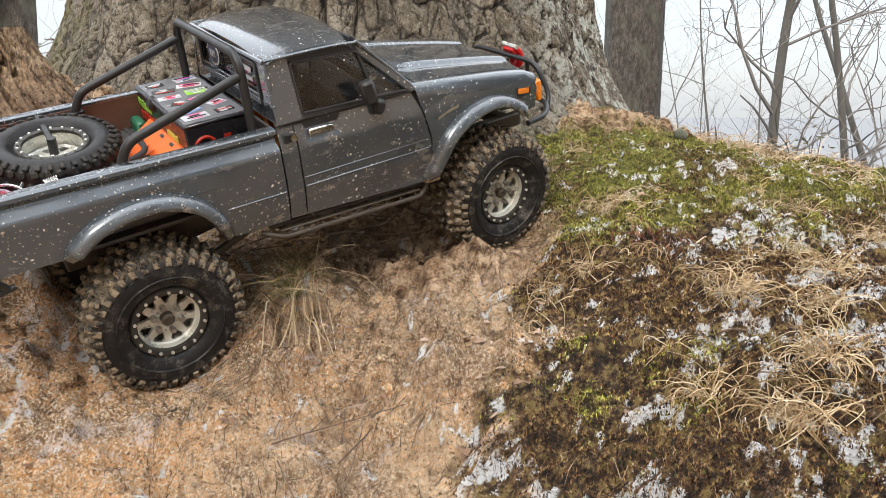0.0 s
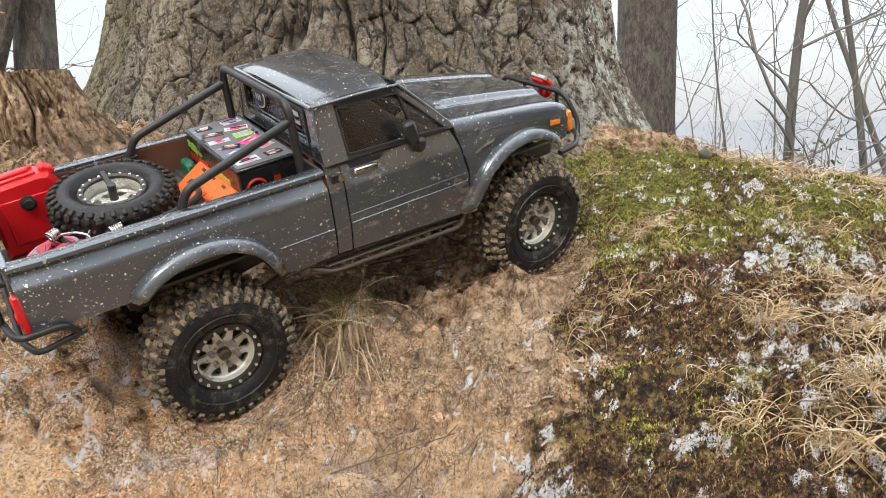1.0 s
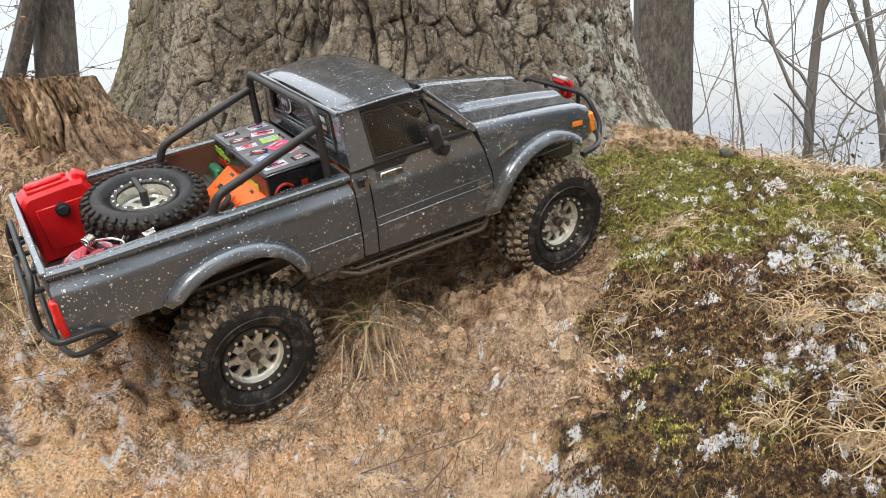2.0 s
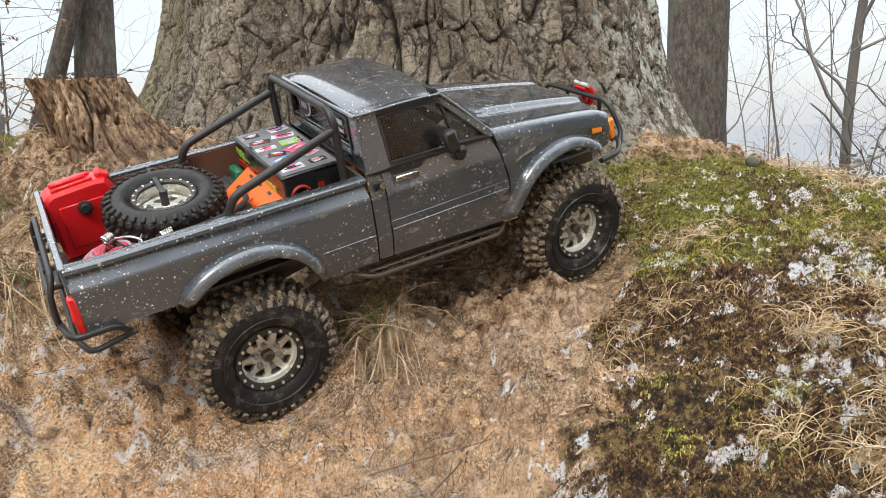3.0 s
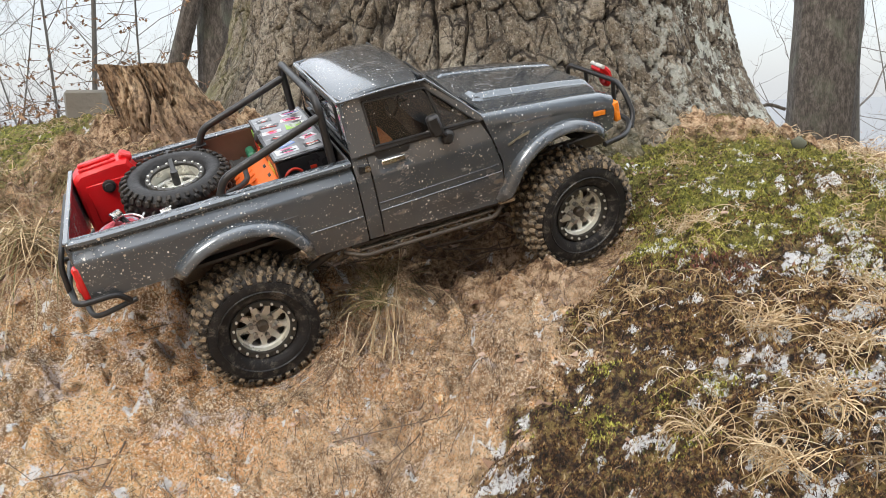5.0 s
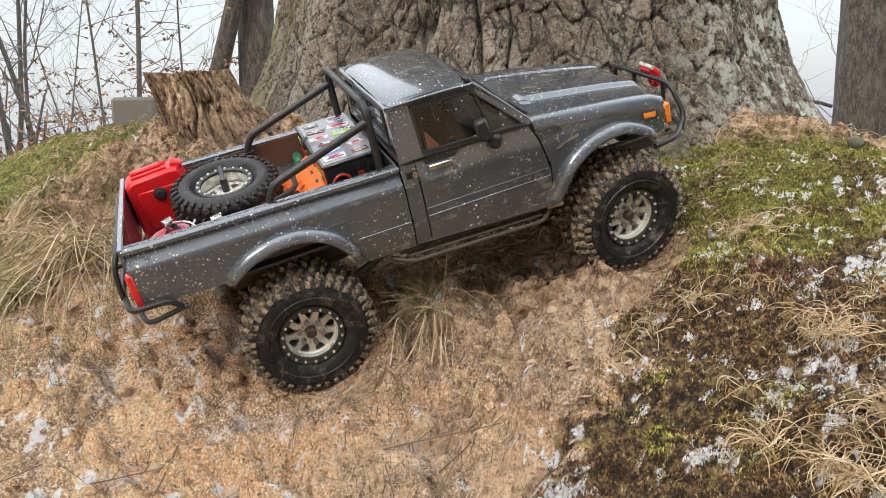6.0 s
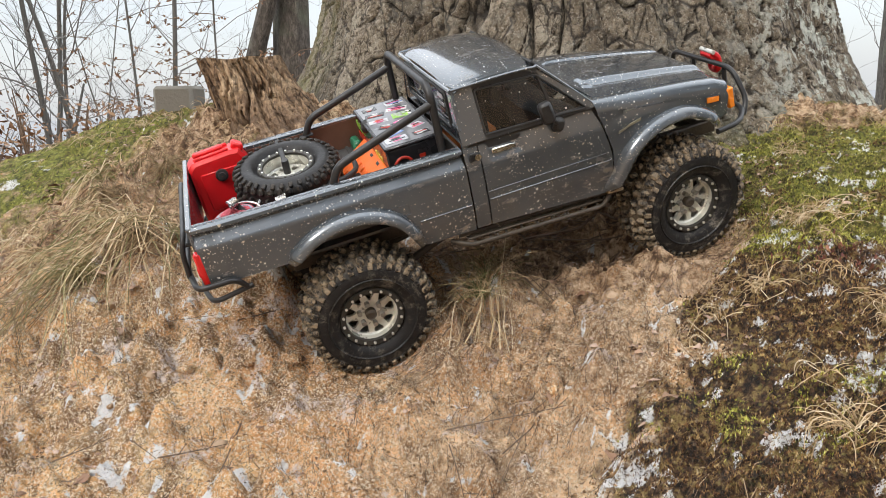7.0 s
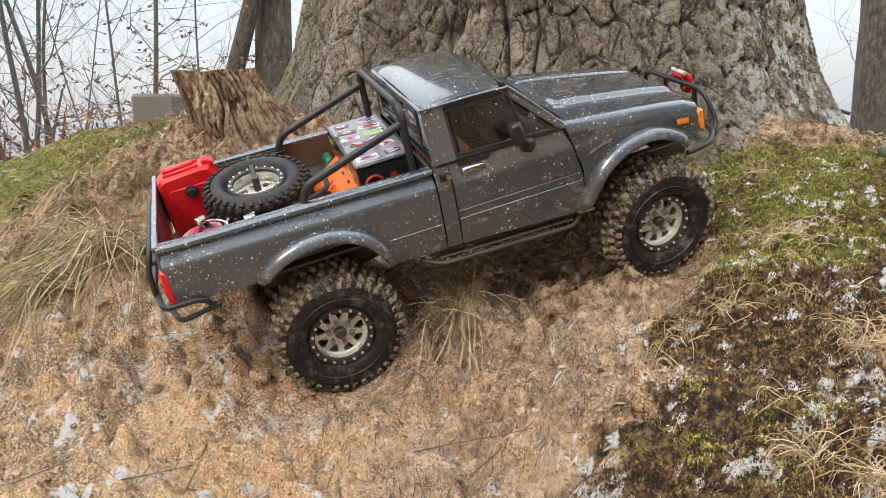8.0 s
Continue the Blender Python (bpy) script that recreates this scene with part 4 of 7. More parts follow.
def door_front(z):
    return along([(0.030, 0.2170), (0.045, 0.2195), (0.070, 0.2200), (0.095, 0.2135), (0.1105, 0.2070)], z)


def belt_z(x):
    return 0.1112 - 0.02 * (x - 0.10)


def sill_z(x):
    return 0.0400 - 0.062 * (x - 0.11)


def build_cab():
    for s in (-1, 1):
        def post(u, v, s=s):
            x = 0.1003 + u * 0.0114
            z = belt_z(x) * (1 - v) + sill_z(x) * v
            return (x, s * float(body_y(x, z)), z)
        part("cab_corner", Shape().sheet(post, 4, 24, (0, -s * 0.0016, 0)), PAINT, truck)

        def door_skin(u, v, s=s):
            z = 0.1108 * (1 - v) + 0.036 * v
            x = 0.1128 + u * (door_front(z) - 0.1128)
            z = belt_z(x) * (1 - v) + sill_z(x) * v
            recess = 0.0011 * float(step(0.119, 0.1205, x) * step(0.1475, 0.146, x) * step(0.0935, 0.095, z) * step(0.1065, 0.105, z))
            return (x, s * (float(body_y(x, z)) - recess), z)
        door = part("door", Shape().sheet(door_skin, 60, 40, (0, -s * 0.0016, 0)), PAINT, truck)
        part("door_handle", Shape().box((0.1315, s * 0.0798, 0.1003), (0.0195, 0.0026, 0.0046), pose(0, 0, 0, 0, 1.2, 0), 0.0008), CHROME, door, "chrome door handle")
        part("moulding", Shape().tube([(0.1135, s * 0.0813, 0.0630), (0.2185, s * 0.0806, 0.0622)], 0.0008, 6), PAINT, door)
        part("crease_line", Shape().tube([(0.1135, s * 0.0812, 0.0696), (0.2150, s * 0.0808, 0.0692)], 0.0005, 6), PAINT, door)
        lockp = Shape().box((0.1075, s * 0.0806, 0.1005), (0.0085, 0.0016, 0.0066), None, 0.0005)
        for k in range(4):
            lockp.box((0.1038 + k * 0.0014, s * 0.0816, 0.1005), (0.0006, 0.0012, 0.0050))
        part("vent_plate", lockp, TRIM, truck)
        part("lock", Shape().disc(0.0026, 0, s * 0.0022, (0.1098, s * 0.0806, 0.1005), 14), CHROME, truck, "round chrome lock")
        # the upper door, round the side windows
        def up(x, z, s=s, inset=0.0):
            t = (z - 0.110) / 0.043
            return Vector((x, s * (0.0786 - 0.0108 * t - inset), z))
        frames = {
            "rear_pillar": [(0.1005, 0.1105), (0.1195, 0.1105), (0.1185, 0.1500), (0.1045, 0.1525), (0.1015, 0.1490)],
            "window_top": [(0.1185, 0.1478), (0.1700, 0.1455), (0.1725, 0.1500), (0.1185, 0.1525)],
            "front_pillar": [(0.2040, 0.1092), (0.2115, 0.1092), (0.1735, 0.1500), (0.1690, 0.1462)],
            "window_sill": [(0.1195, 0.1105), (0.2075, 0.1088), (0.2045, 0.1118), (0.1195, 0.1135)],
            "divider": [(0.1770, 0.1105), (0.1788, 0.1105), (0.1712, 0.1462), (0.1694, 0.1462)],
        }
        for key, outline in frames.items():
            part(key, Shape().slab([up(*p) for p in outline], (0, -s * 0.0035, 0)), PAINT if key in ("rear_pillar", "front_pillar") else TRIM, truck)
        seal = [up(*p, inset=-0.0003) for p in ((0.1203, 0.1142), (0.1196, 0.1468), (0.1690, 0.1447), (0.2035, 0.1108))]
        part("window_seal", Shape().tube(bent(seal + [seal[0] + Vector((0.001, 0, 0))], 0.002), 0.0008, 6), TRIM, truck)
        pane = Shape().slab([up(*p, inset=0.0018) for p in ((0.1190, 0.1115), (0.1780, 0.1100), (0.1705, 0.1465), (0.1182, 0.1485))], (0, -s * 0.0006, 0))
        g = part("side_window", pane, GLASS, truck, "dirty dark glass")
        g.visible_shadow = False
        vent = Shape().slab([up(*p, inset=0.0018) for p in ((0.1783, 0.1098), (0.2065, 0.1092), (0.1712, 0.1465))], (0, -s * 0.0006, 0))
        g = part("vent_window", vent, GLASS, truck)
        g.visible_shadow = False
        mirror = Shape().box((0.1660, s * 0.0890, 0.1205), (0.0100, 0.0085, 0.0170), pose(0, 0, 0, 0, -12, s * 10), 0.0020)
        mir = part("mirror", mirror, TRIM, truck, "black door mirror")
        part("mirror_arm", Shape().tube(smooth_line([(0.1770, s * 0.0770, 0.1060), (0.1750, s * 0.0840, 0.1085), (0.1690, s * 0.0885, 0.1150)], 5), 0.0017, 8), TRIM, mir)
        part("mirror_foot", Shape().box((0.1775, s * 0.0815, 0.1055), (0.0090, 0.0075, 0.0110), pose(0, 0, 0, 0, 25, 0), 0.0024), TRIM, mir)

    def roof(u, v):
        a = (v - 0.5) * 2
        x0, x1 = 0.1012 + 0.0012 * a * a, 0.1715 - 0.004 * a * a
        x = x0 + u * (x1 - x0)
        edge = abs(a) ** 5
        ends = math.exp(-u * 11) * 0.0046 + math.exp(-(1 - u) * 16) * 0.0046
        z = 0.1600 - 0.0032 * a * a - 0.0046 * edge - ends + 0.0020 * math.sin(math.pi * u)
        return (x, a * 0.0706, z)
    part("roof", Shape().sheet(roof, 40, 60, (0, 0, -0.0016)), PAINT, truck)
    part("roof_edge", Shape().tube(bent([(0.1018, -0.0705, 0.1508), (0.1018, 0.0705, 0.1508)], 0.002), 0.0018, 8), PAINT, truck)
    for s in (-1, 1):
        part("rain_gutter", Shape().tube(smooth_line([(0.1015, s * 0.0708, 0.1518), (0.140, s * 0.0712, 0.1522), (0.1665, s * 0.0706, 0.1508), (0.1745, s * 0.0705, 0.1470), (0.2125, s * 0.0760, 0.1088)], 6), 0.0013, 6), PAINT, truck)

    def wind(u, v):
        a = (v - 0.5) * 2
        x = 0.1725 + u * 0.0415 - 0.0035 * a * a
        return (x, a * (0.0665 + 0.0055 * u), 0.1535 - u * 0.0425)
    g = part("windscreen", Shape().sheet(wind, 10, 20, (-0.0006, 0, -0.0006)), GLASS, truck, "dark windscreen")
    g.visible_shadow = False
    part("windscreen_seal", Shape().tube([wind(u / 10, v) for v, us in ((0.0, range(11)), (1.0, range(10, -1, -1))) for u in us], 0.0011, 6, True), TRIM, truck)
    # back of the cab
    back = Shape()
    back.box((0.1022, 0, 0.1165), (0.0024, 0.152, 0.0130), None, 0.0006)
    back.box((0.1030, 0, 0.1490), (0.0024, 0.137, 0.0070), None, 0.0006)
    for s in (-1, 1):
        back.box((0.1026, s * 0.0665, 0.1325), (0.0024, 0.0135, 0.036), pose(0, 0, 0, s * 8, 0, 0), 0.0006)
    part("cab_back", back, PAINT, truck)
    rw = part("rear_window", Shape().box((0.1034, 0, 0.1335), (0.0008, 0.122, 0.0300)), GLASS, truck)
    rw.visible_shadow = False
    fr = [(0.1012, -0.058, 0.1200), (0.1012, 0.058, 0.1200), (0.1012, 0.056, 0.1470), (0.1012, -0.056, 0.1470)]
    part("frame", Shape().tube(bent(fr + [fr[0]], 0.004), 0.0011, 6), TRIM, rw)
    part("window_bar", Shape().box((0.1018, 0, 0.1262), (0.0014, 0.112, 0.0013)), PAINT, rw)
    oval = Shape()
    for k, (ra, rb, h) in enumerate(((0.0112, 0.0092, 0.0), )):
        oval.slab([(0.1024, 0.030 + ra * math.cos(q * math.pi / 12), 0.1368 + rb * math.sin(q * math.pi / 12)) for q in range(24)], (-0.0005, 0, 0))
    part("oval_sticker", oval, WHITE, rw, "oval white-rimmed sticker")
    inner = Shape().slab([(0.1019, 0.030 + 0.0098 * math.cos(q * math.pi / 12), 0.1368 + 0.0078 * math.sin(q * math.pi / 12)) for q in range(24)], (-0.0004, 0, 0))
    part("oval_field", inner, simple("navy_print", (0.02, 0.03, 0.08), (0.05, 0.06, 0.12), 60, 0.3), rw)
    marks = Shape()
    for k in range(3):
        marks.box((0.1015, 0.030 - 0.004 + 0.004 * k, 0.1368), (0.0004, 0.0024, 0.0050))
    part("oval_mark", marks, SILVER, rw)
    for k, (yy, zz, w_, h_, mt) in enumerate(((-0.037, 0.1400, 0.013, 0.0036, SILVER), (-0.038, 0.1335, 0.012, 0.0026, SILVER), (-0.037, 0.1290, 0.013, 0.0018, RUSTY), (-0.036, 0.1260, 0.012, 0.0014, SILVER), (-0.038, 0.1445, 0.010, 0.0014, RUSTY))):
        part("sticker_bar", Shape().box((0.1023, yy, zz), (0.0005, w_, h_)), mt, rw)


build_cab()


def shoulder_z(x):
    return along([(0.205, 0.1125), (0.2115, 0.1118), (0.2400, 0.1082), (0.2700, 0.1035), (0.3000, 0.0985), (0.3250, 0.0935), (0.3360, 0.0885)], x)


def build_nose():
    for s in (-1, 1):
        def skin(u, v, s=s):
            zz = 0.112 - 0.0085 * v / 0.4 if v < 0.4 else 0.1035 + (0.036 - 0.1035) * (v - 0.4) / 0.6
            x = (door_front(zz) + 0.0012) * (1 - u) + (0.3365 - 0.004 * v) * u
            top, low = shoulder_z(x), arch_curve(FENDER_LOW, x)
            prof = [(0.0120, 0.0022), (0.0075, 0.0018), (0.0040, 0.0005), (0.0015, -0.0030), (0.0, -0.0085)]
            k = v * 20
            if k <= 8:
                i = min(int(k / 2), 3)
                t = k / 2 - i
                dy, dz = (prof[i][j] * (1 - t) + prof[i + 1][j] * t for j in (0, 1))
                return (x, s * (float(body_y(x, 0.09)) - dy), top + dz)
            z = (top - 0.0085) * (20 - k) / 12 + low * (k - 8) / 12
            return (x, s * float(body_y(x, z)), z)
        fen = part("front_fender", Shape().sheet(skin, 70, 20, (0, -s * 0.0016, -0.0004)), PAINT, truck)
        outline = [(0.2270, 0.0822), (0.2330, 0.0838), (0.2345, 0.0850), (0.2470, 0.0868), (0.2480, 0.0890), (0.2375, 0.0874), (0.2355, 0.0862), (0.2275, 0.0842)]
        part("fender_badge", Shape().slab([(x, s * (float(body_y(x, z)) + 0.0004), z) for x, z in outline], (0, s * 0.0008, 0)), BADGE, fen, "tarnished brass-coloured badge")
        lamp = part("side_lamp", Shape().box((0.3185, s * (float(body_y(0.3185, 0.08)) + 0.0006), 0.0812), (0.0125, 0.0024, 0.0052), pose(0, 0, 0, 0, 7, s * -3), 0.0008), AMBER, fen, "amber side indicator")
        bez = [Vector((0.3185 + dx, s * (float(body_y(0.3185, 0.08)) + 0.0012 - dx * 0.05), 0.0812 + dz - dx * 0.12)) for dx, dz in ((-0.0066, -0.003), (0.0066, -0.003), (0.0066, 0.003), (-0.0066, 0.003), (-0.0066, -0.003))]
        part("lamp_bezel", Shape().tube(bez, 0.0005, 5), TRIM, lamp)
        part("corner_lamp", Shape().box((0.3375, s * 0.0675, 0.0765), (0.0060, 0.0085, 0.0185), pose(0, 0, 0, 0, -8, 0), 0.0012), AMBER, truck, "amber corner lamp")
        part("headlamp", Shape().disc(0.0115, 0, 0.004, (0.334, s * 0.045, 0.0770), 24, pose(0, 0, 0, 0, 0, -90)), CHROME, truck)

    def hood(u, v):
        a = (v - 0.5) * 2
        x = 0.2130 + u * 0.1200 + 0.0045 * (1 - a * a) * u - 0.004 * (1 - a * a) * (1 - u)
        half = float(body_y(x, 0.09)) - 0.0110
        y = a * half
        base = shoulder_z(x) + 0.0024
        rise = (0.0016 * float(step(0.70, 0.60, abs(a))) + 0.0030 * float(step(0.68, 0.60, abs(a)) * step(0.36, 0.44, abs(a)))) * float(step(0.02, 0.12, u)) * (1 - 0.35 * u)
        crown = 0.0030 * (1 - a * a)
        lip = -0.0050 * float(step(0.93, 1.0, u))
        return (x, y, base + rise + crown + lip)
    part("hood", Shape().sheet(hood, 50, 90, (0, 0, -0.0016)), PAINT, truck)
    cowl = Shape().sheet(lambda u, v: (0.2045 + 0.0085 * u, (v - 0.5) * 0.137, 0.1110 + 0.0012 * math.sin(math.pi * u)), 5, 20, (0, 0, -0.0016))
    part("cowl", cowl, PAINT, truck)
    for y0 in (-0.045, 0.010):
        part("wiper", Shape().tube([(0.2085, y0, 0.1150), (0.1960, y0 + 0.022, 0.1315), (0.1900, y0 + 0.026, 0.1375)], 0.0009, 6), TRIM, truck)
    part("washer_dome", Shape().sheet(lambda u, v: (0.2135 + 0.013 * u, -0.052 + 0.012 * v, 0.1135 + 0.0035 * math.sin(math.pi * u) * math.sin(math.pi * v)), 8, 8, (0, 0, -0.001)), PAINT, truck)
    grille = Shape().box((0.3310, 0, 0.0765), (0.0040, 0.120, 0.0230), None, 0.0006)
    for k in range(7):
        grille.box((0.3338, 0, 0.0670 + k * 0.0031), (0.0016, 0.070, 0.0010))
    part("grille", grille, TRIM, truck)


build_nose()


def build_bars():
    r = 0.0031
    hoop = bent([(0.0880, 0.0655, 0.1070), (0.0880, 0.0640, 0.1500), (0.0880, 0.0560, 0.1580), (0.0880, -0.0560, 0.1580), (0.0880, -0.0640, 0.1500), (0.0880, -0.0655, 0.1070)], 0.009, 6)
    cage = part("roll_bar", Shape().tube(hoop, r, 12), TUBE, truck, "black tubular roll bar")
    for s in (-1, 1):
        part("brace", Shape().tube(bent([(0.0870, s * 0.0640, 0.1440), (0.0080, s * 0.0645, 0.1195), (0.0010, s * 0.0650, 0.1050)], 0.012, 6), r, 12), TUBE, cage)
        part("foot_plate", Shape().box((0.0015, s * 0.0655, 0.1060), (0.012, 0.008, 0.0016), None, 0.0004), TUBE, cage)
    # front guard
    front = part("bull_bar", Shape().tube(bent([(0.3560, 0.0600, 0.0500), (0.3760, 0.0600, 0.0560), (0.3740, 0.0590, 0.0830), (0.3740, -0.0330, 0.0850), (0.3770, -0.0480, 0.0600), (0.3700, -0.0540, 0.0490)], 0.012, 6), 0.0023, 12), TUBE, truck, "black tubular front guard")
    part("lower_bar", Shape().tube(bent([(0.3260, -0.0790, 0.0540), (0.3520, -0.0730, 0.0530), (0.3720, -0.0500, 0.0540), (0.3740, 0.0500, 0.0540), (0.3520, 0.0730, 0.0530), (0.3260, 0.0790, 0.0540)], 0.012, 6), 0.0024, 12), TUBE, front)
    for y0 in (-0.022, 0.024):
        part("upright", Shape().tube([(0.3745, y0, 0.0520), (0.3740, y0, 0.0840)], 0.0020, 10), TUBE, front)
    front.location = (-0.0075, 0, 0.0005)
    part("winch_plate", Shape().box((0.352, 0, 0.0520), (0.036, 0.070, 0.003), None, 0.0006), TUBE, front)
    # rear guard
    rear = part("rear_bumper", Shape().tube(bent([(-0.0800, -0.0800, 0.0575), (-0.0860, -0.0850, 0.0690), (-0.1130, -0.0860, 0.0700), (-0.1190, -0.0500, 0.0700), (-0.1190, 0.0500, 0.0700), (-0.1130, 0.0860, 0.0700), (-0.0860, 0.0850, 0.0690), (-0.0800, 0.0800, 0.0575)], 0.008, 6), 0.0022, 12), TUBE, truck, "black tubular rear bumper")
    part("lower_tube", Shape().tube(bent([(-0.0760, -0.0800, 0.0580), (-0.1060, -0.0820, 0.0545), (-0.1120, -0.0600, 0.0545), (-0.1120, 0.0600, 0.0545), (-0.1060, 0.0820, 0.0545), (-0.0760, 0.0800, 0.0580)], 0.008, 6), 0.0020, 12), TUBE, rear)
    part("swing_gate", Shape().tube(bent([(-0.1180, -0.0620, 0.0700), (-0.1165, -0.0600, 0.0900), (-0.1120, -0.0560, 0.1010), (-0.1120, 0.0560, 0.1010), (-0.1165, 0.0600, 0.0900), (-0.1180, 0.0620, 0.0700)], 0.008, 6), 0.0020, 10), TUBE, rear)
    for y0 in (-0.046, -0.016, 0.016, 0.046):
        part("gate_strut", Shape().tube([(-0.1168, y0, 0.0890), (-0.1070, y0, 0.0890)], 0.0018, 8), TUBE, rear)
    for s in (-1, 1):
        tl = part("tail_lamp", Shape().box((-0.1058, s * 0.0772, 0.0810), (0.0050, 0.0070, 0.0270), None, 0.0012), REDLENS, truck, "red tail lamp")
        part("reflector", Shape().box((-0.1072, s * 0.0770, 0.0790), (0.0040, 0.0055, 0.0080), None, 0.001), AMBER if s > 0 else REDLENS, tl)
        step_ = Shape().tube(bent([(0.0780, s * 0.0720, 0.0340), (0.0920, s * 0.0800, 0.0290), (0.2080, s * 0.0800, 0.0235), (0.2200, s * 0.0700, 0.0270)], 0.006, 5), 0.0019, 10)
        rail = part("rock_slider", step_, UNDER, truck, "muddy black side rail")
        part("inner_tube", Shape().tube([(0.0860, s * 0.0690, 0.0345), (0.2150, s * 0.0690, 0.0285)], 0.0019, 10), UNDER, rail)
        part("tread_plate", Shape().box((0.1500, s * 0.0745, 0.0302), (0.118, 0.0075, 0.0014), pose(0, 0, 0, s * 8, 2.7, 0), 0.0004), UNDER, rail)
        for k in range(9):
            xx = 0.096 + k * 0.0135
            part("rung", Shape().tube([(xx, s * 0.0690, 0.0342 - 0.0465 * (xx - 0.09)), (xx, s * 0.0800, 0.0290 - 0.0465 * (xx - 0.09))], 0.0012, 6), UNDER, rail)
        for xx in (0.105, 0.150, 0.195):
            part("bracket", Shape().box((xx, s * 0.0560, 0.0330 - (xx - 0.1) * 0.04), (0.006, 0.030, 0.0035), None, 0.0005), UNDER, rail)
        part("mud_shelf", Shape().box((0.2230, s * 0.0690, 0.0300), (0.0150, 0.0130, 0.0030), pose(0, 0, 0, s * 6, 4, 0), 0.0008), MUDTAN, rail, "tan dried mud on the rail end")
    # a red shackle on the guard
    sh = Shape().tube(bent([(0.3765, -0.0010, 0.0910), (0.3825, -0.0020, 0.0850), (0.3830, 0.0000, 0.0735), (0.3830, 0.0080, 0.0735), (0.3825, 0.0100, 0.0850), (0.3765, 0.0090, 0.0910)], 0.004, 5), 0.0034, 8)
    sh.tube([(0.3765, -0.0030, 0.0895), (0.3765, 0.0120, 0.0895)], 0.0036, 8)
    part("shackle", sh, RED, front, "bright red shackle")
    part("shackle_pin", Shape().tube([(0.3750, -0.0060, 0.0930), (0.3750, 0.0130, 0.0935)], 0.0020, 8), BOLT, front)


build_bars()


def build_underbody():
    fr = Shape()
    for s in (-1, 1):
        fr.box((0.150, s * 0.034, 0.0400), (0.390, 0.008, 0.012), None, 0.001)
    for xx in (-0.04, 0.05, 0.14, 0.23, 0.33):
        fr.box((xx, 0, 0.040), (0.010, 0.070, 0.010), None, 0.001)
    part("chassis", fr, UNDER, truck, "muddy black ladder frame")
    part("floor_pan", Shape().box((0.160, 0, 0.0420), (0.120, 0.146, 0.004), None, 0.001), UNDER, truck)
    part("skid_plate", Shape().box((0.140, 0, 0.0230), (0.070, 0.056, 0.006), None, 0.002), UNDER, truck)
    for x0 in (0.0, 0.287):
        ax = part("axle", Shape().tube([(x0, -0.060, 0), (x0, 0.060, 0)], 0.0075, 12), UNDER, truck, "muddy black axle")
        part("differential", Shape().lathe([(0.0, -0.011), (0.012, -0.009), (0.0165, 0.0), (0.012, 0.009), (0.0, 0.011)], 20, False), UNDER, ax).location = (x0, 0.012, 0)
        for s in (-1, 1):
            top = (x0 - 0.012, s * 0.046, 0.066)
            bot = (x0 - 0.004 if x0 else x0 + 0.014, s * 0.048, 0.004)
            sp = Shape()
            pts = []
            for k in range(110):
                t = k / 109
                c = Vector(bot).lerp(Vector(top), 0.25 + 0.72 * t)
                pts.append(c + Vector((math.cos(t * 2 * math.pi * 8) * 0.0062, math.sin(t * 2 * math.pi * 8) * 0.0062, 0)))
            sp.tube(pts, 0.0010, 5)
            sh = part("shock_absorber", Shape().tube([bot, top], 0.0036, 10), UNDER, truck)
            part("coil_spring", sp, TRIM, sh)
            part("link_arm", Shape().tube([(x0 + (0.012 if not x0 else -0.012), s * 0.036, -0.004), (x0 + (0.100 if not x0 else -0.100), s * 0.030, 0.024)], 0.0032, 8), UNDER, truck)
        for s in (-1, 1):
            lo, wide = (0.27, 0.67) if x0 else (0.06, 0.68)
            part("inner_arch", Shape().sheet(lambda u, v, s=s: (x0 + 0.006 * (0 if x0 else 1) + 0.047 * math.cos(math.pi * (lo + wide * u)), s * (0.070 - 0.036 * v), 0.030 + 0.050 * math.sin(math.pi * (lo + wide * u))), 16, 3, (0, 0, 0.001)), UNDER, truck)
    part("drive_shaft", Shape().tube([(0.02, 0.010, 0.004), (0.130, 0.006, 0.024)], 0.0040, 8), UNDER, truck)
    part("drive_shaft", Shape().tube([(0.267, 0.012, 0.004), (0.155, 0.006, 0.024)], 0.0040, 8), UNDER, truck)
    part("steering_link", Shape().tube([(0.303, -0.056, 0.002), (0.303, 0.056, 0.002)], 0.0026, 8), UNDER, truck)


build_underbody()


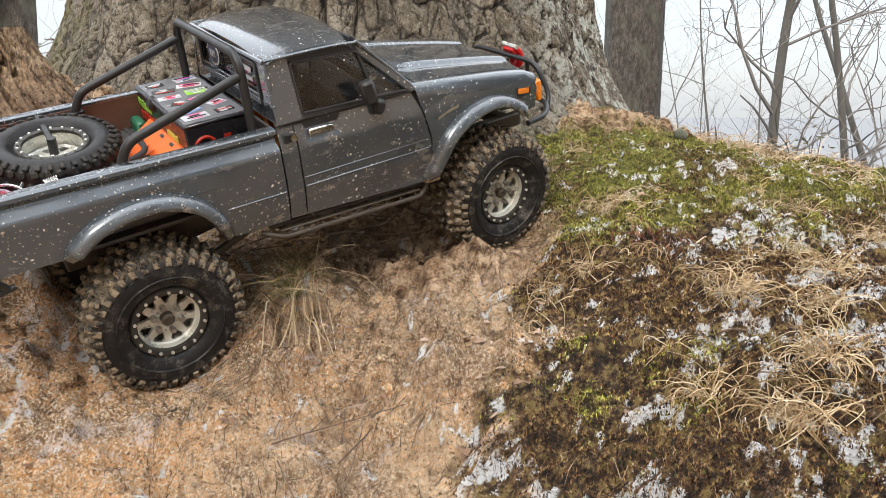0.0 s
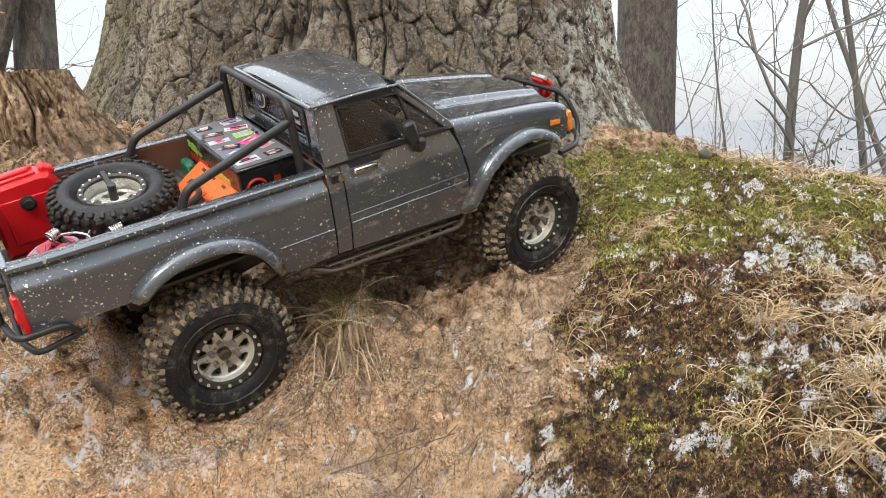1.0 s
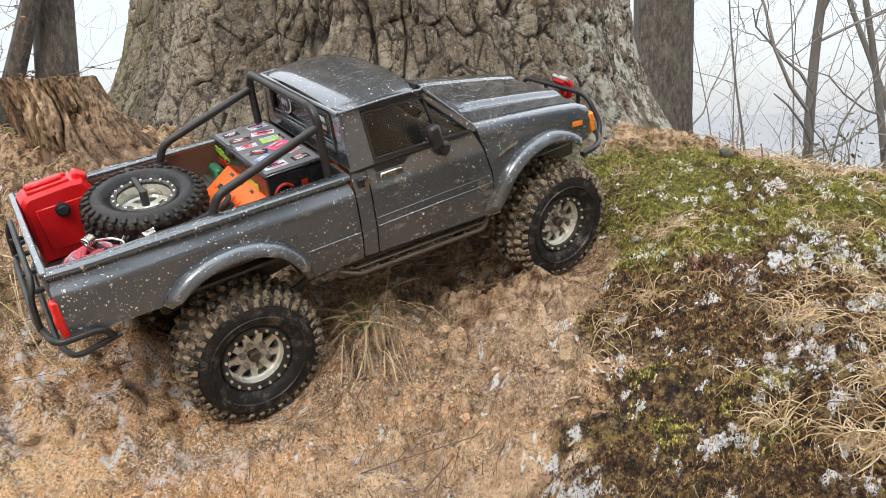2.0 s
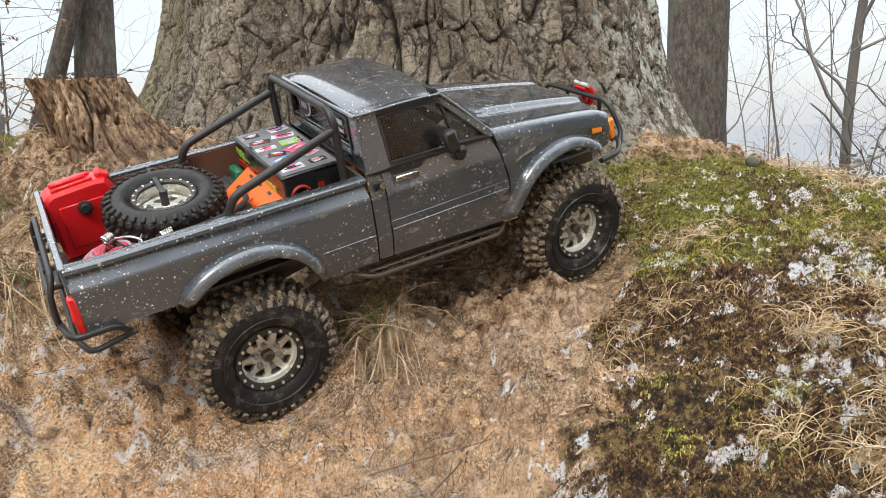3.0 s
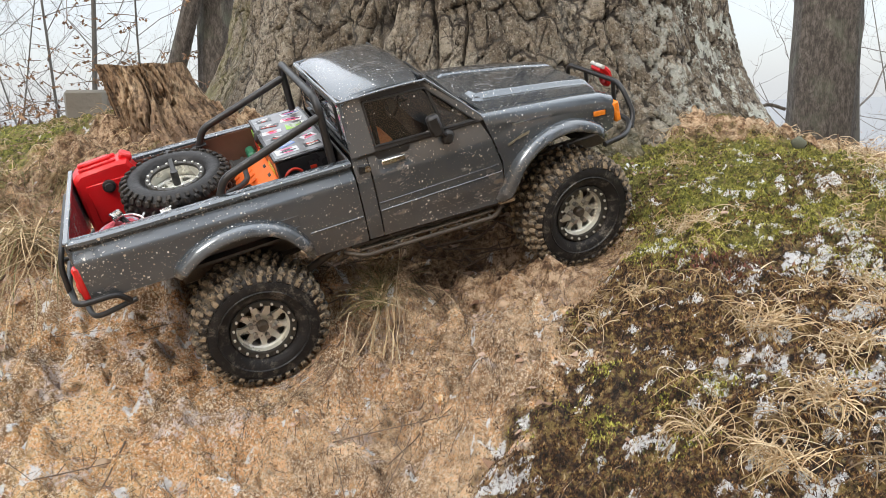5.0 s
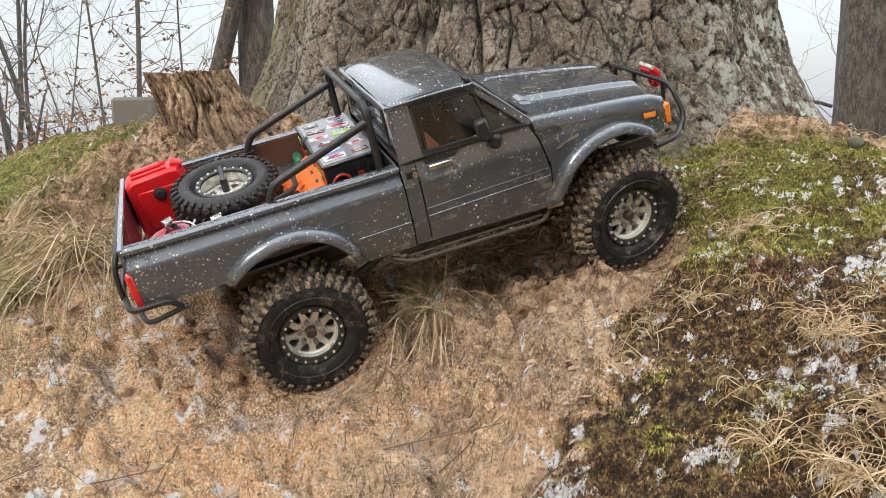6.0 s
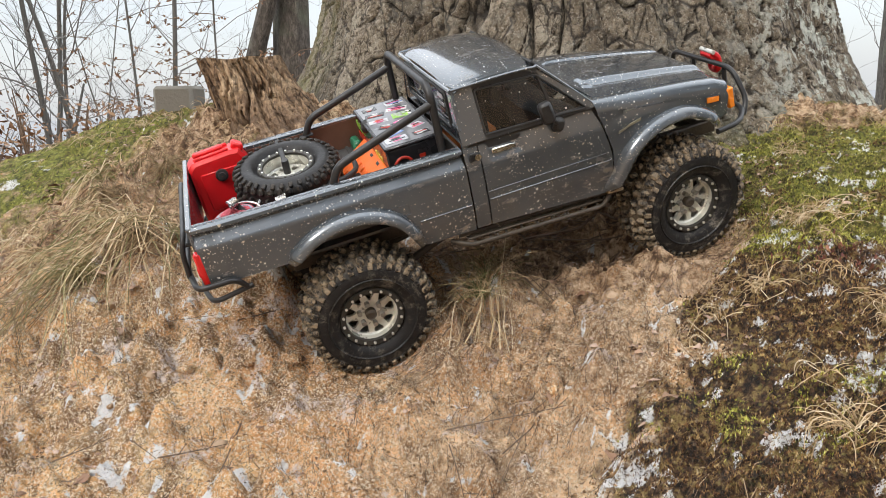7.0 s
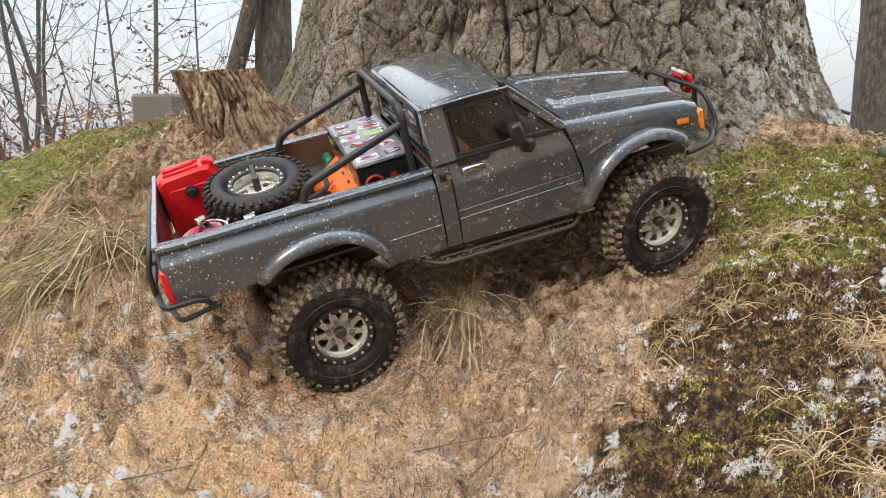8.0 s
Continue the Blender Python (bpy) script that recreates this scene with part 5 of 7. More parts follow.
def build_interior():
    for s in (-1, 1):
        seat = Shape().box((0.1400, s * 0.033, 0.0760), (0.040, 0.044, 0.016), None, 0.005)
        sq = part("seat", seat, SEAT, truck, "orange front seat")
        part("seat_back", Shape().box((0.1220, s * 0.033, 0.1020), (0.013, 0.044, 0.048), pose(0, 0, 0, 0, -12, 0), 0.005), SEAT, sq)
        part("headrest", Shape().box((0.1160, s * 0.033, 0.1330), (0.010, 0.024, 0.014), pose(0, 0, 0, 0, -12, 0), 0.004), SEAT, sq)
    part("dashboard", Shape().sheet(lambda u, v: (0.178 + 0.030 * u, (v - 0.5) * 0.142, 0.094 + 0.012 * math.sin(math.pi * (0.15 + 0.7 * u)) + 0.002 * math.sin(v * 9)), 8, 14, (0, 0, -0.02)), TRIM, truck)
    ring = [(0.1720 + 0.0050 * math.sin(a), 0.033 + 0.0150 * math.cos(a), 0.1080 + 0.0145 * math.sin(a)) for a in (2 * math.pi * k / 24 for k in range(24))]
    sw = part("steering_wheel", Shape().tube(ring, 0.0014, 6, True), TRIM, truck, "black steering wheel")
    part("column", Shape().tube([(0.1720, 0.033, 0.1080), (0.1900, 0.033, 0.1020)], 0.0020, 6), TRIM, sw)
    part("door_card", Shape().box((0.160, 0.0760, 0.0760), (0.110, 0.0015, 0.066)), TRIM, truck)
    part("door_card", Shape().box((0.160, -0.0760, 0.0760), (0.110, 0.0015, 0.066)), TRIM, truck)
    part("headliner", Shape().box((0.138, 0, 0.1500), (0.064, 0.126, 0.0015)), TRIM, truck)
    part("inner_cage", Shape().tube(bent([(0.128, -0.058, 0.08), (0.128, -0.054, 0.146), (0.128, 0.054, 0.146), (0.128, 0.058, 0.08)], 0.008), 0.0022, 8), TRIM, truck)


build_interior()


# ---- wheels ----
def wheel_meshes(R, W, rim_r, lug_rows, rubber, seed):
    """Meshes of one wheel turned about y, its outer face towards -y."""
    rng = random.Random(seed)
    h = W / 2
    carcass = Shape()
    prof = [(rim_r * 0.96, h * 0.60), (rim_r * 1.07, h * 0.80), (rim_r * 1.20, h * 0.98), (R * 0.62, h * 1.09), (R * 0.70, h * 1.13), (R * 0.78, h * 1.11), (R * 0.86, h * 1.01), (R * 0.915, h * 0.86), (R * 0.935, h * 0.6), (R * 0.94, 0)]
    full = prof + [(r, -y) for r, y in prof[::-1][1:]]
    carcass.lathe(full, 72)
    # a ring moulded into the wall
    wall = Shape()
    for y0, rr in ((-h * 1.125, R * 0.66), (-h * 1.075, R * 0.80)):
        wall.lathe([(rr - 0.0008, y0 + 0.0006), (rr, y0 - 0.0007 * (1 if y0 < 0 else -1)), (rr + 0.0008, y0 + 0.0006)], 60, False)
    tread = Shape()
    n = lug_rows
    for k in range(n):
        for row, (y0, wy, wx, rr, tw) in enumerate(((-0.82, 0.36, 0.0050, 0.962, 14), (-0.28, 0.34, 0.0046, 0.985, -22), (0.28, 0.34, 0.0046, 0.985, 22), (0.82, 0.36, 0.0050, 0.962, -14))):
            a = 2 * math.pi * (k + (0.5 if row in (1, 3) else 0.0) + rng.uniform(-0.05, 0.05)) / n
            size = (wx * R / 0.053 * rng.uniform(0.92, 1.08) * (1.15 if k % 2 else 0.95), wy * h * (1.0 if k % 2 else 1.15), R * 0.10)
            m = Matrix.Rotation(-a + math.pi / 2, 4, "Y") @ Matrix.Translation((0, y0 * h, R * rr - R * 0.028)) @ pose(0, 0, 0, (28 if row == 0 else -28 if row == 3 else 0), 0, tw)
            tread.box((0, 0, rng.uniform(-0.0008, 0.0006)), size, m @ pose(0, 0, 0, rng.uniform(-5, 5), rng.uniform(-5, 5), rng.uniform(-9, 9)), 0.0017 * R / 0.053)
        for s in (-1, 1):
            a = 2 * math.pi * (k + 0.25) / n
            m = Matrix.Rotation(-a + math.pi / 2, 4, "Y") @ Matrix.Translation((0, s * h * 1.03, R * 0.865)) @ pose(0, 0, 0, s * 24, 0, 0)
            tread.box((0, 0, 0), (0.0040 * R / 0.053, 0.0030, R * 0.11), m, 0.0006)
    wall_mesh = wall.mesh("wall_ring", rubber, 50)
    body_mesh = carcass.mesh("tyre", rubber, 50)
    a = body_mesh.attributes.new("tread", "FLOAT", "POINT")
    co = np.array([tuple(v.co) for v in body_mesh.vertices])
    rr = np.hypot(co[:, 0], co[:, 2])
    a.data.foreach_set("value", (np.clip((rr / R - 0.84) * 6, 0, 0.9)).astype(np.float32))
    tread_mesh = tread.mesh("tread", rubber, 30)
    a = tread_mesh.attributes.new("tread", "FLOAT", "POINT")
    a.data.foreach_set("value", np.full(len(tread_mesh.vertices), 1.0, np.float32))
    rim = Shape()
    f = -h * 0.60
    q = rim_r
    rim.lathe([(q * 0.93, h * 0.9), (q * 0.93, -h * 0.2), (q * 0.87, f + 0.001), (q * 0.90, -h * 0.78), (q * 0.97, -h * 0.80), (q * 1.0, -h * 0.70), (q * 1.0, h * 0.9)], 48)
    # the face: a dished plate with nine rounded windows
    seg, holes = 144, 9
    rings = [0.16, 0.34, 0.48, 0.53, 0.58, 0.66, 0.73, 0.78, 0.82, 0.89]
    dish = [0.0034, 0.0022, 0.0015, 0.0016, 0.0018, 0.0021, 0.0024, 0.0026, 0.0026, 0.0004]
    vid, face = {}, Shape()
    vs = []
    for side in (0, 1):
        for i, (rk, dk) in enumerate(zip(rings, dish)):
            for j in range(seg):
                a_ = 2 * math.pi * j / seg
                vid[side, i, j] = len(vs)
                vs.append((rk * q * math.cos(a_), f + dk * 0.7 + side * 0.0030, rk * q * math.sin(a_)))
    fs = []
    per = seg // holes

    def window(i, j):
        t = j % per
        lo = {2: 6, 3: 5, 4: 4, 5: 3, 6: 3, 7: 4}.get(i, 99)
        return 2 <= i <= 7 and lo <= t < per - lo
    for i in range(len(rings) - 1):
        for j in range(seg):
            k = (j + 1) % seg
            if window(i, j):
                continue
            fs.append((vid[0, i, j], vid[0, i, k], vid[0, i + 1, k], vid[0, i + 1, j]))
            fs.append((vid[1, i, j], vid[1, i + 1, j], vid[1, i + 1, k], vid[1, i, k]))
            for (a_, b_, w_) in (((i, j), (i, k), window(i - 1, j)), ((i + 1, k), (i + 1, j), window(i + 1, j)), ((i + 1, j), (i, j), window(i, (j - 1) % seg)), ((i, k), (i + 1, k), window(i, k))):
                if w_:
                    fs.append((vid[0, a_[0], a_[1]], vid[1, a_[0], a_[1]], vid[1, b_[0], b_[1]], vid[0, b_[0], b_[1]]))
    face.add(vs, fs)
    ring = Shape().lathe([(q * 0.88, -h * 0.80), (q * 0.90, -h * 0.92), (q * 1.06, -h * 0.94), (q * 1.10, -h * 0.86), (q * 1.08, -h * 0.76)], 64)
    bolts = []
    for k in range(18):
        a_ = 2 * math.pi * k / 18
        bolts.append((q * 0.985 * math.cos(a_), -h * 0.93, q * 0.985 * math.sin(a_)))
    nuts = [(q * 0.40 * math.cos(2 * math.pi * k / 6 + 0.3), f + 0.0010, q * 0.40 * math.sin(2 * math.pi * k / 6 + 0.3)) for k in range(6)]
    bolt_mesh = Shape().disc(0.00112 * R / 0.053, 0.0006, -0.0014, (0, 0, 0), 6).mesh("bolt", BOLT, 30)
    nut_mesh = Shape().disc(0.0021 * R / 0.053, 0.001, -0.0042, (0, 0, 0), 6).mesh("wheel_nut", NUT, 30)
    hub = Shape().lathe([(0.0001, f - 0.0032), (q * 0.12, f - 0.0036), (q * 0.19, f - 0.0026), (q * 0.19, f + 0.0025), (q * 0.19, f + 0.004), (0.0001, f + 0.004)], 16, False)
    back = Shape().disc(q * 0.9, 0.004, 0.010, (0, 0, 0), 32)
    return dict(wall=wall_mesh, tyre=body_mesh, tread=tread_mesh, rim=rim.mesh("rim", RIM, 35), face=face.mesh("wheel_face", RIM, 35), ring=ring.mesh("beadlock_ring", RING, 35),
                bolt=bolt_mesh, nut=nut_mesh, hub=hub.mesh("hub", UNDER, 35), back=back.mesh("brake_disc", UNDER, 35), bolts=bolts, nuts=nuts)


def fix_normals(me):
    bm = bmesh.new()
    bm.from_mesh(me)
    bmesh.ops.recalc_face_normals(bm, faces=bm.faces)
    bm.to_mesh(me)
    bm.free()


def put_wheel(ms, parent, m, name="wheel", label=""):
    """A wheel under the truck; its own pieces one level deeper."""
    w = new(name, ms["rim"])
    w.parent = parent
    w.matrix_local = m
    if label:
        tagged(w, label)
    for key, nm in (("tyre", "tyre"), ("wall", "wall_ring"), ("tread", "tread"), ("face", "wheel_face"), ("ring", "beadlock_ring"), ("hub", "hub"), ("back", "brake_disc")):
        o = new(nm, ms[key])
        o.parent = w
    for key, where in (("bolt", ms["bolts"]), ("nut", ms["nuts"])):
        for p in where:
            o = new("bolt" if key == "bolt" else "wheel_nut", ms[key])
            o.parent = w
            o.location = p
    return w


BIG = wheel_meshes(WHEEL_R, WHEEL_W, 0.0236, 38, RUBBER, 3)
for key in ("tyre", "tread", "rim", "face", "ring", "bolt", "nut", "hub", "back"):
    fix_normals(BIG[key])
for x0, steer in ((0.0, 0.0), (0.287, 2.0)):
    for s in (-1, 1):
        turn = pose(0, 0, 0, 0, 0, steer + (180 if s > 0 else 0)) @ pose(0, 0, 0, 0, 37 * x0 * 10 + 20 * s, 0)
        put_wheel(BIG, truck, Matrix.Translation((x0, s * 0.0675, 0)) @ turn, "wheel", "muddy off-road wheel with champagne metal rim")


# ---- cargo in the bed: each thing lies in the truck ----
def in_bed(name, m, label, category, group=""):
    return thing(name, TRUCK @ m, label, category, group)


def build_spare():
    ms = wheel_meshes(0.0445, 0.031, 0.0215, 34, CLEAN_RUBBER, 8)
    for key in ("tyre", "tread", "rim", "face", "ring", "bolt", "nut", "hub", "back"):
        fix_normals(ms[key])
    sp = in_bed("spare_wheel", pose(-0.0255, 0.0125, 0.0920, -82, 3, 0), "black knobbly spare wheel lying in the truck bed", "wheel")
    for key, nm in (("tyre", "tyre"), ("tread", "tread"), ("rim", "rim"), ("face", "wheel_face"), ("ring", "beadlock_ring"), ("back", "brake_disc")):
        o = new(nm, ms[key])
        o.parent = sp
        if key == "face":
            o.location = (0, 0.006, 0)
    for key, nm, where in (("bolt", "bolt", ms["bolts"]),):
        for p in where:
            o = new(nm, ms[key])
            o.parent = sp
            o.location = p
    part("strap", Shape().box((0, -0.0152, 0.022), (0.0040, 0.0020, 0.044), None, 0.0006), TRIM, sp, "black hold-down strap")
    part("strap_knob", Shape().disc(0.0030, -0.006, -0.018, (0, 0, 0), 10), TRIM, sp)


build_spare()


def build_can():
    can = in_bed("jerry_can", pose(-0.0765, 0.0560, 0.0632, 0, 0, 2), "bright red plastic fuel can standing in the truck bed", "fuel can")
    out = [(-0.0250, 0.000), (0.0250, 0.000), (0.0255, 0.004), (0.0255, 0.042), (0.0190, 0.0550), (0.0120, 0.0560), (-0.0210, 0.0540), (-0.0255, 0.0500), (-0.0255, 0.004)]
    bodyc = Shape()
    cx, cz = 0.0, 0.028
    layers = [(-0.0120, 0.90), (-0.0095, 1.0), (0.0095, 1.0), (0.0120, 0.90)]
    n = len(out)
    vs = [((x - cx) * k + cx, y, (z - cz) * k + cz) for y, k in layers for x, z in out]
    fs = [tuple(range(n))[::-1], tuple(3 * n + i for i in range(n))]
    for L in range(3):
        fs += [(L * n + i, L * n + (i + 1) % n, (L + 1) * n + (i + 1) % n, (L + 1) * n + i) for i in range(n)]
    bodyc.add(vs, fs)
    part("can_body", bodyc, RED, can, "", 35)
    part("handle", Shape().box((-0.006, 0, 0.0575), (0.026, 0.007, 0.0040), pose(0, 0, 0, 0, -3, 0), 0.0012), RED, can)
    for k in (-1, 1):
        part("pressed_rib", Shape().box((-0.004, k * 0.0070, 0.0555), (0.030, 0.0030, 0.0040), pose(0, 0, 0, 0, -3, 0), 0.001), RED, can)
    part("spout", Shape().box((0.0185, 0, 0.0555), (0.010, 0.012, 0.0060), pose(0, 0, 0, 0, 36, 0), 0.0014), RED, can)
    part("panel", Shape().box((0.0, -0.0122, 0.026), (0.036, 0.0016, 0.034), None, 0.0007), RED, can)
    knob = part("mount_knob", Shape().lathe([(0.0001, -0.0185), (0.0030, -0.0185), (0.0034, -0.0165), (0.0052, -0.0160), (0.0052, -0.0130), (0.0001, -0.0128)], 20, False), TRIM, can, "black round mounting knob")
    knob.location = (-0.0010, 0, 0.0390)


build_can()


def build_box():
    w, d, h = 0.046, 0.1150, 0.0490
    box = in_bed("storage_box", pose(0.0715, 0.0105, 0.0632, 0, 0, 0), "glossy black storage box covered in colourful stickers", "box")
    part("box_body", Shape().box((0, 0, h / 2), (w, d, h), None, 0.0012), STICKERS, box)
    part("box_lid", Shape().box((0.0, 0, h + 0.0012), (w + 0.002, d + 0.002, 0.0022), None, 0.0008), STICKERS, box)
    rng = random.Random(11)
    top = h + 0.0024
    part("lid_sheet", Shape().box((0, 0, top), (w - 0.003, d - 0.004, 0.0003)), LIDGREY, box, "mottled grey lid surface")
    mats = [SILVER, STICKERS, BLUEP, SILVER, STICKERS, PINKP, SILVER, GREENP, STICKERS, WHITE, STICKERS, SILVER]
    k = 0
    for gy in range(6):
        for gx in range(2):
            x, y = (gx - 0.5) * 0.0200 + rng.uniform(-0.002, 0.002), (gy - 2.5) * 0.0178 + rng.uniform(-0.002, 0.002)
            mt = mats[k % len(mats)]
            k += 1
            sx, sy, rot = rng.uniform(0.012, 0.0185), rng.uniform(0.008, 0.0145), rng.uniform(-24, 24)
            s_ = part("sticker", Shape().box((x, y, top + 0.00025 + 0.00004 * k / 24), (sx, sy, 0.0003), pose(0, 0, 0, 0, 0, rot)), mt, box)
            turn = pose(0, 0, 0, 0, 0, rot)
            for q in range(4):
                c_ = turn @ Vector((rng.uniform(-0.12, 0.12) * sx, (q - 1.5) * sy * 0.22, 0))
                ink = Shape().box((x + c_.x, y + c_.y, top + 0.0005 + 0.00003 * q), (sx * rng.uniform(0.3, 0.85), sy * 0.13, 0.0003), turn)
                part("sticker_print", ink, rng.choice([STICKERS, REDP, BLUEP, PINKP] if mt in (SILVER, WHITE, YELP) else [WHITE, SILVER, REDP]), s_)
    # prints on the side towards the tail
    for y, z, sy, sz, mt in ((0.040, 0.040, 0.034, 0.007, GREENP), (0.034, 0.031, 0.044, 0.009, REDP), (0.004, 0.022, 0.060, 0.010, REDP), (-0.024, 0.034, 0.026, 0.008, YELP), (-0.040, 0.020, 0.034, 0.012, REDP), (0.045, 0.016, 0.026, 0.010, PINKP)):
        pts = Shape()
        for k in range(6):
            pts.box((-w / 2 - 0.0003, y - sy / 2 + (k + 0.5) * sy / 6, z + rng.uniform(-0.1, 0.1) * sz), (0.0005, sy / 6 * 0.72, sz * rng.uniform(0.6, 1.0)), pose(0, 0, 0, rng.uniform(-12, 12), 0, 0))
        part("side_print", pts, mt, box)
    # drawn shapes on the end towards the near side
    e = -d / 2 - 0.0004
    arc = [(-0.011 + 0.0085 * math.cos(a), e, 0.030 + 0.0110 * math.sin(a)) for a in (0.7 + k * 4.9 / 20 for k in range(21))]
    part("end_print", Shape().tube(arc, 0.0013, 6), REDP, box)
    bars = Shape()
    for k in range(4):
        bars.box((-0.0125 + k * 0.0026, e - 0.0006, 0.028), (0.0012, 0.0006, 0.018), pose(0, 0, 0, 0, -14, 0))
    part("end_bars", bars, SILVER, box)
    fig = Shape().box((0.0100, e, 0.0320), (0.0110, 0.0008, 0.0060)).box((0.0060, e, 0.0270), (0.0024, 0.0008, 0.0080)).box((0.0140, e, 0.0270), (0.0024, 0.0008, 0.0080)).box((0.0050, e, 0.0370), (0.0050, 0.0008, 0.0050))
    part("end_shape", fig, REDP, box)
    for y in (0.012, 0.004):
        part("fastener", Shape().lathe([(0.0001, top + 0.0014), (0.0022, top + 0.0012), (0.0028, top)], 14, False, "z"), CHROME, box).location = (0.016, y, 0)
    part("latch", Shape().box((-0.0215, 0.018, h - 0.002), (0.0080, 0.0110, 0.0100), pose(0, 0, 0, 0, 20, 0), 0.002), TRIM, box, "black rubber latch")
    part("tag", Shape().box((0.0190, 0.060, h + 0.009), (0.0012, 0.0030, 0.0130), None, 0.0003), WHITE, box, "small white upright tag")


build_box()


def build_small_cargo():
    board = in_bed("recovery_board", pose(0.0262, -0.0090, 0.0795, 0, -33, 0), "orange slotted plastic recovery board leaning on the box", "board")
    part("board_plate", Shape().box((0, -0.001, 0), (0.056, 0.104, 0.0050), None, 0.0016), ORANGE, board)
    for i in range(3):
        for k in range(8):
            part("stud", Shape().box((-0.017 + i * 0.0135, -0.040 + k * 0.0114, 0.0028), (0.0056, 0.0042, 0.0016), None, 0.0005), ORANGE, board)
    for k in range(4):
        part("slot", Shape().box((0.0235, -0.032 + k * 0.0215, 0.0026), (0.0024, 0.0058, 0.0008)), TRIM, board)
    case = in_bed("tool_case", pose(0.0180, 0.0530, 0.0700), "dark grey ribbed plastic case in the truck bed", "case")
    part("case_body", Shape().box((0, 0, 0.004), (0.044, 0.030, 0.020), None, 0.003), DARKBED, case)
    for k in range(4):
        part("rib", Shape().box((-0.015 + k * 0.010, 0, 0.0145), (0.0030, 0.026, 0.0016), None, 0.0005), DARKBED, case)
    tin = in_bed("green_case", pose(0.0415, 0.0560, 0.0632), "small dark green plastic case beside the sticker box", "case")
    part("case_body", Shape().box((0, 0, 0.015), (0.008, 0.020, 0.030), None, 0.002), GREENCASE, tin)
    # a coil of tow rope
    rope = in_bed("tow_rope", pose(-0.0740, -0.0340, 0.0725) @ Matrix.Scale(1.5, 4), "red and grey coiled tow rope in the bed corner", "rope")
    rng = random.Random(4)
    for k in range(17):
        lift = k / 16
        rr = 0.0165 * math.cos(lift * 1.45) ** 0.8
        zz = 0.0010 + 0.0150 * math.sin(lift * 1.45)
        grey = k in (1, 2, 3, 6, 10, 13)
        pts = [((rr + 0.0008 * math.sin(3 * a + k)) * math.cos(a) * 1.05, (rr + 0.0006 * math.sin(2 * a + k)) * math.sin(a), zz + 0.0007 * math.sin(2 * a + k)) for a in (2 * math.pi * q / 26 for q in range(26))]
        part("strand", Shape().tube(pts, 0.0012, 7, True), ROPE_G if grey else ROPE_R, rope, "grey braided strand" if grey else "")
    # elastic cord with wire hooks
    cord = in_bed("elastic_cord", pose(0, 0, 0), "black elastic cord with steel wire hooks", "strap")
    line = smooth_line([(-0.0700, -0.0300, 0.1000), (-0.0620, -0.0400, 0.0960), (-0.0380, -0.0490, 0.1000), (-0.0050, -0.0440, 0.0980), (0.0240, -0.0240, 0.0960), (0.0290, 0.0050, 0.0960)], 8)
    part("cord", Shape().tube(line, 0.0022, 8), BUNGEE, cord)
    line = smooth_line([(-0.0620, -0.0420, 0.0920), (-0.0300, -0.0500, 0.0930), (0.0020, -0.0440, 0.0920), (0.0270, -0.0220, 0.0910)], 8)
    part("cord", Shape().tube(line, 0.0022, 8), BUNGEE, cord)
    for c, ax in (((-0.0720, -0.0320, 0.1040), (0.8, 0.4, 0.1)), ((-0.0370, -0.0500, 0.1020), (0.95, 0.1, 0.10))):
        sp = []
        d = Vector(ax).normalized()
        u = d.orthogonal().normalized()
        w = d.cross(u)
        for q in range(60):
            t = q / 59
            sp.append(Vector(c) + d * (t - 0.5) * 0.0075 + (u * math.cos(t * 31.4) + w * math.sin(t * 31.4)) * 0.0034)
        part("wire_coil", Shape().tube(sp, 0.0008, 5), CHROME, cord, "steel coil")
    part("hook", Shape().tube(smooth_line([(-0.0680, -0.0350, 0.1040), (-0.0600, -0.0440, 0.1060), (-0.0540, -0.0490, 0.1030), (-0.0580, -0.0510, 0.0990), (-0.0640, -0.0480, 0.0990)], 6), 0.0009, 6), CHROME, cord)
    part("hook", Shape().tube(smooth_line([(-0.0400, -0.0510, 0.1010), (-0.0480, -0.0530, 0.0980), (-0.0560, -0.0500, 0.1010), (-0.0520, -0.0470, 0.1060)], 6), 0.0009, 6), CHROME, cord)


build_small_cargo()


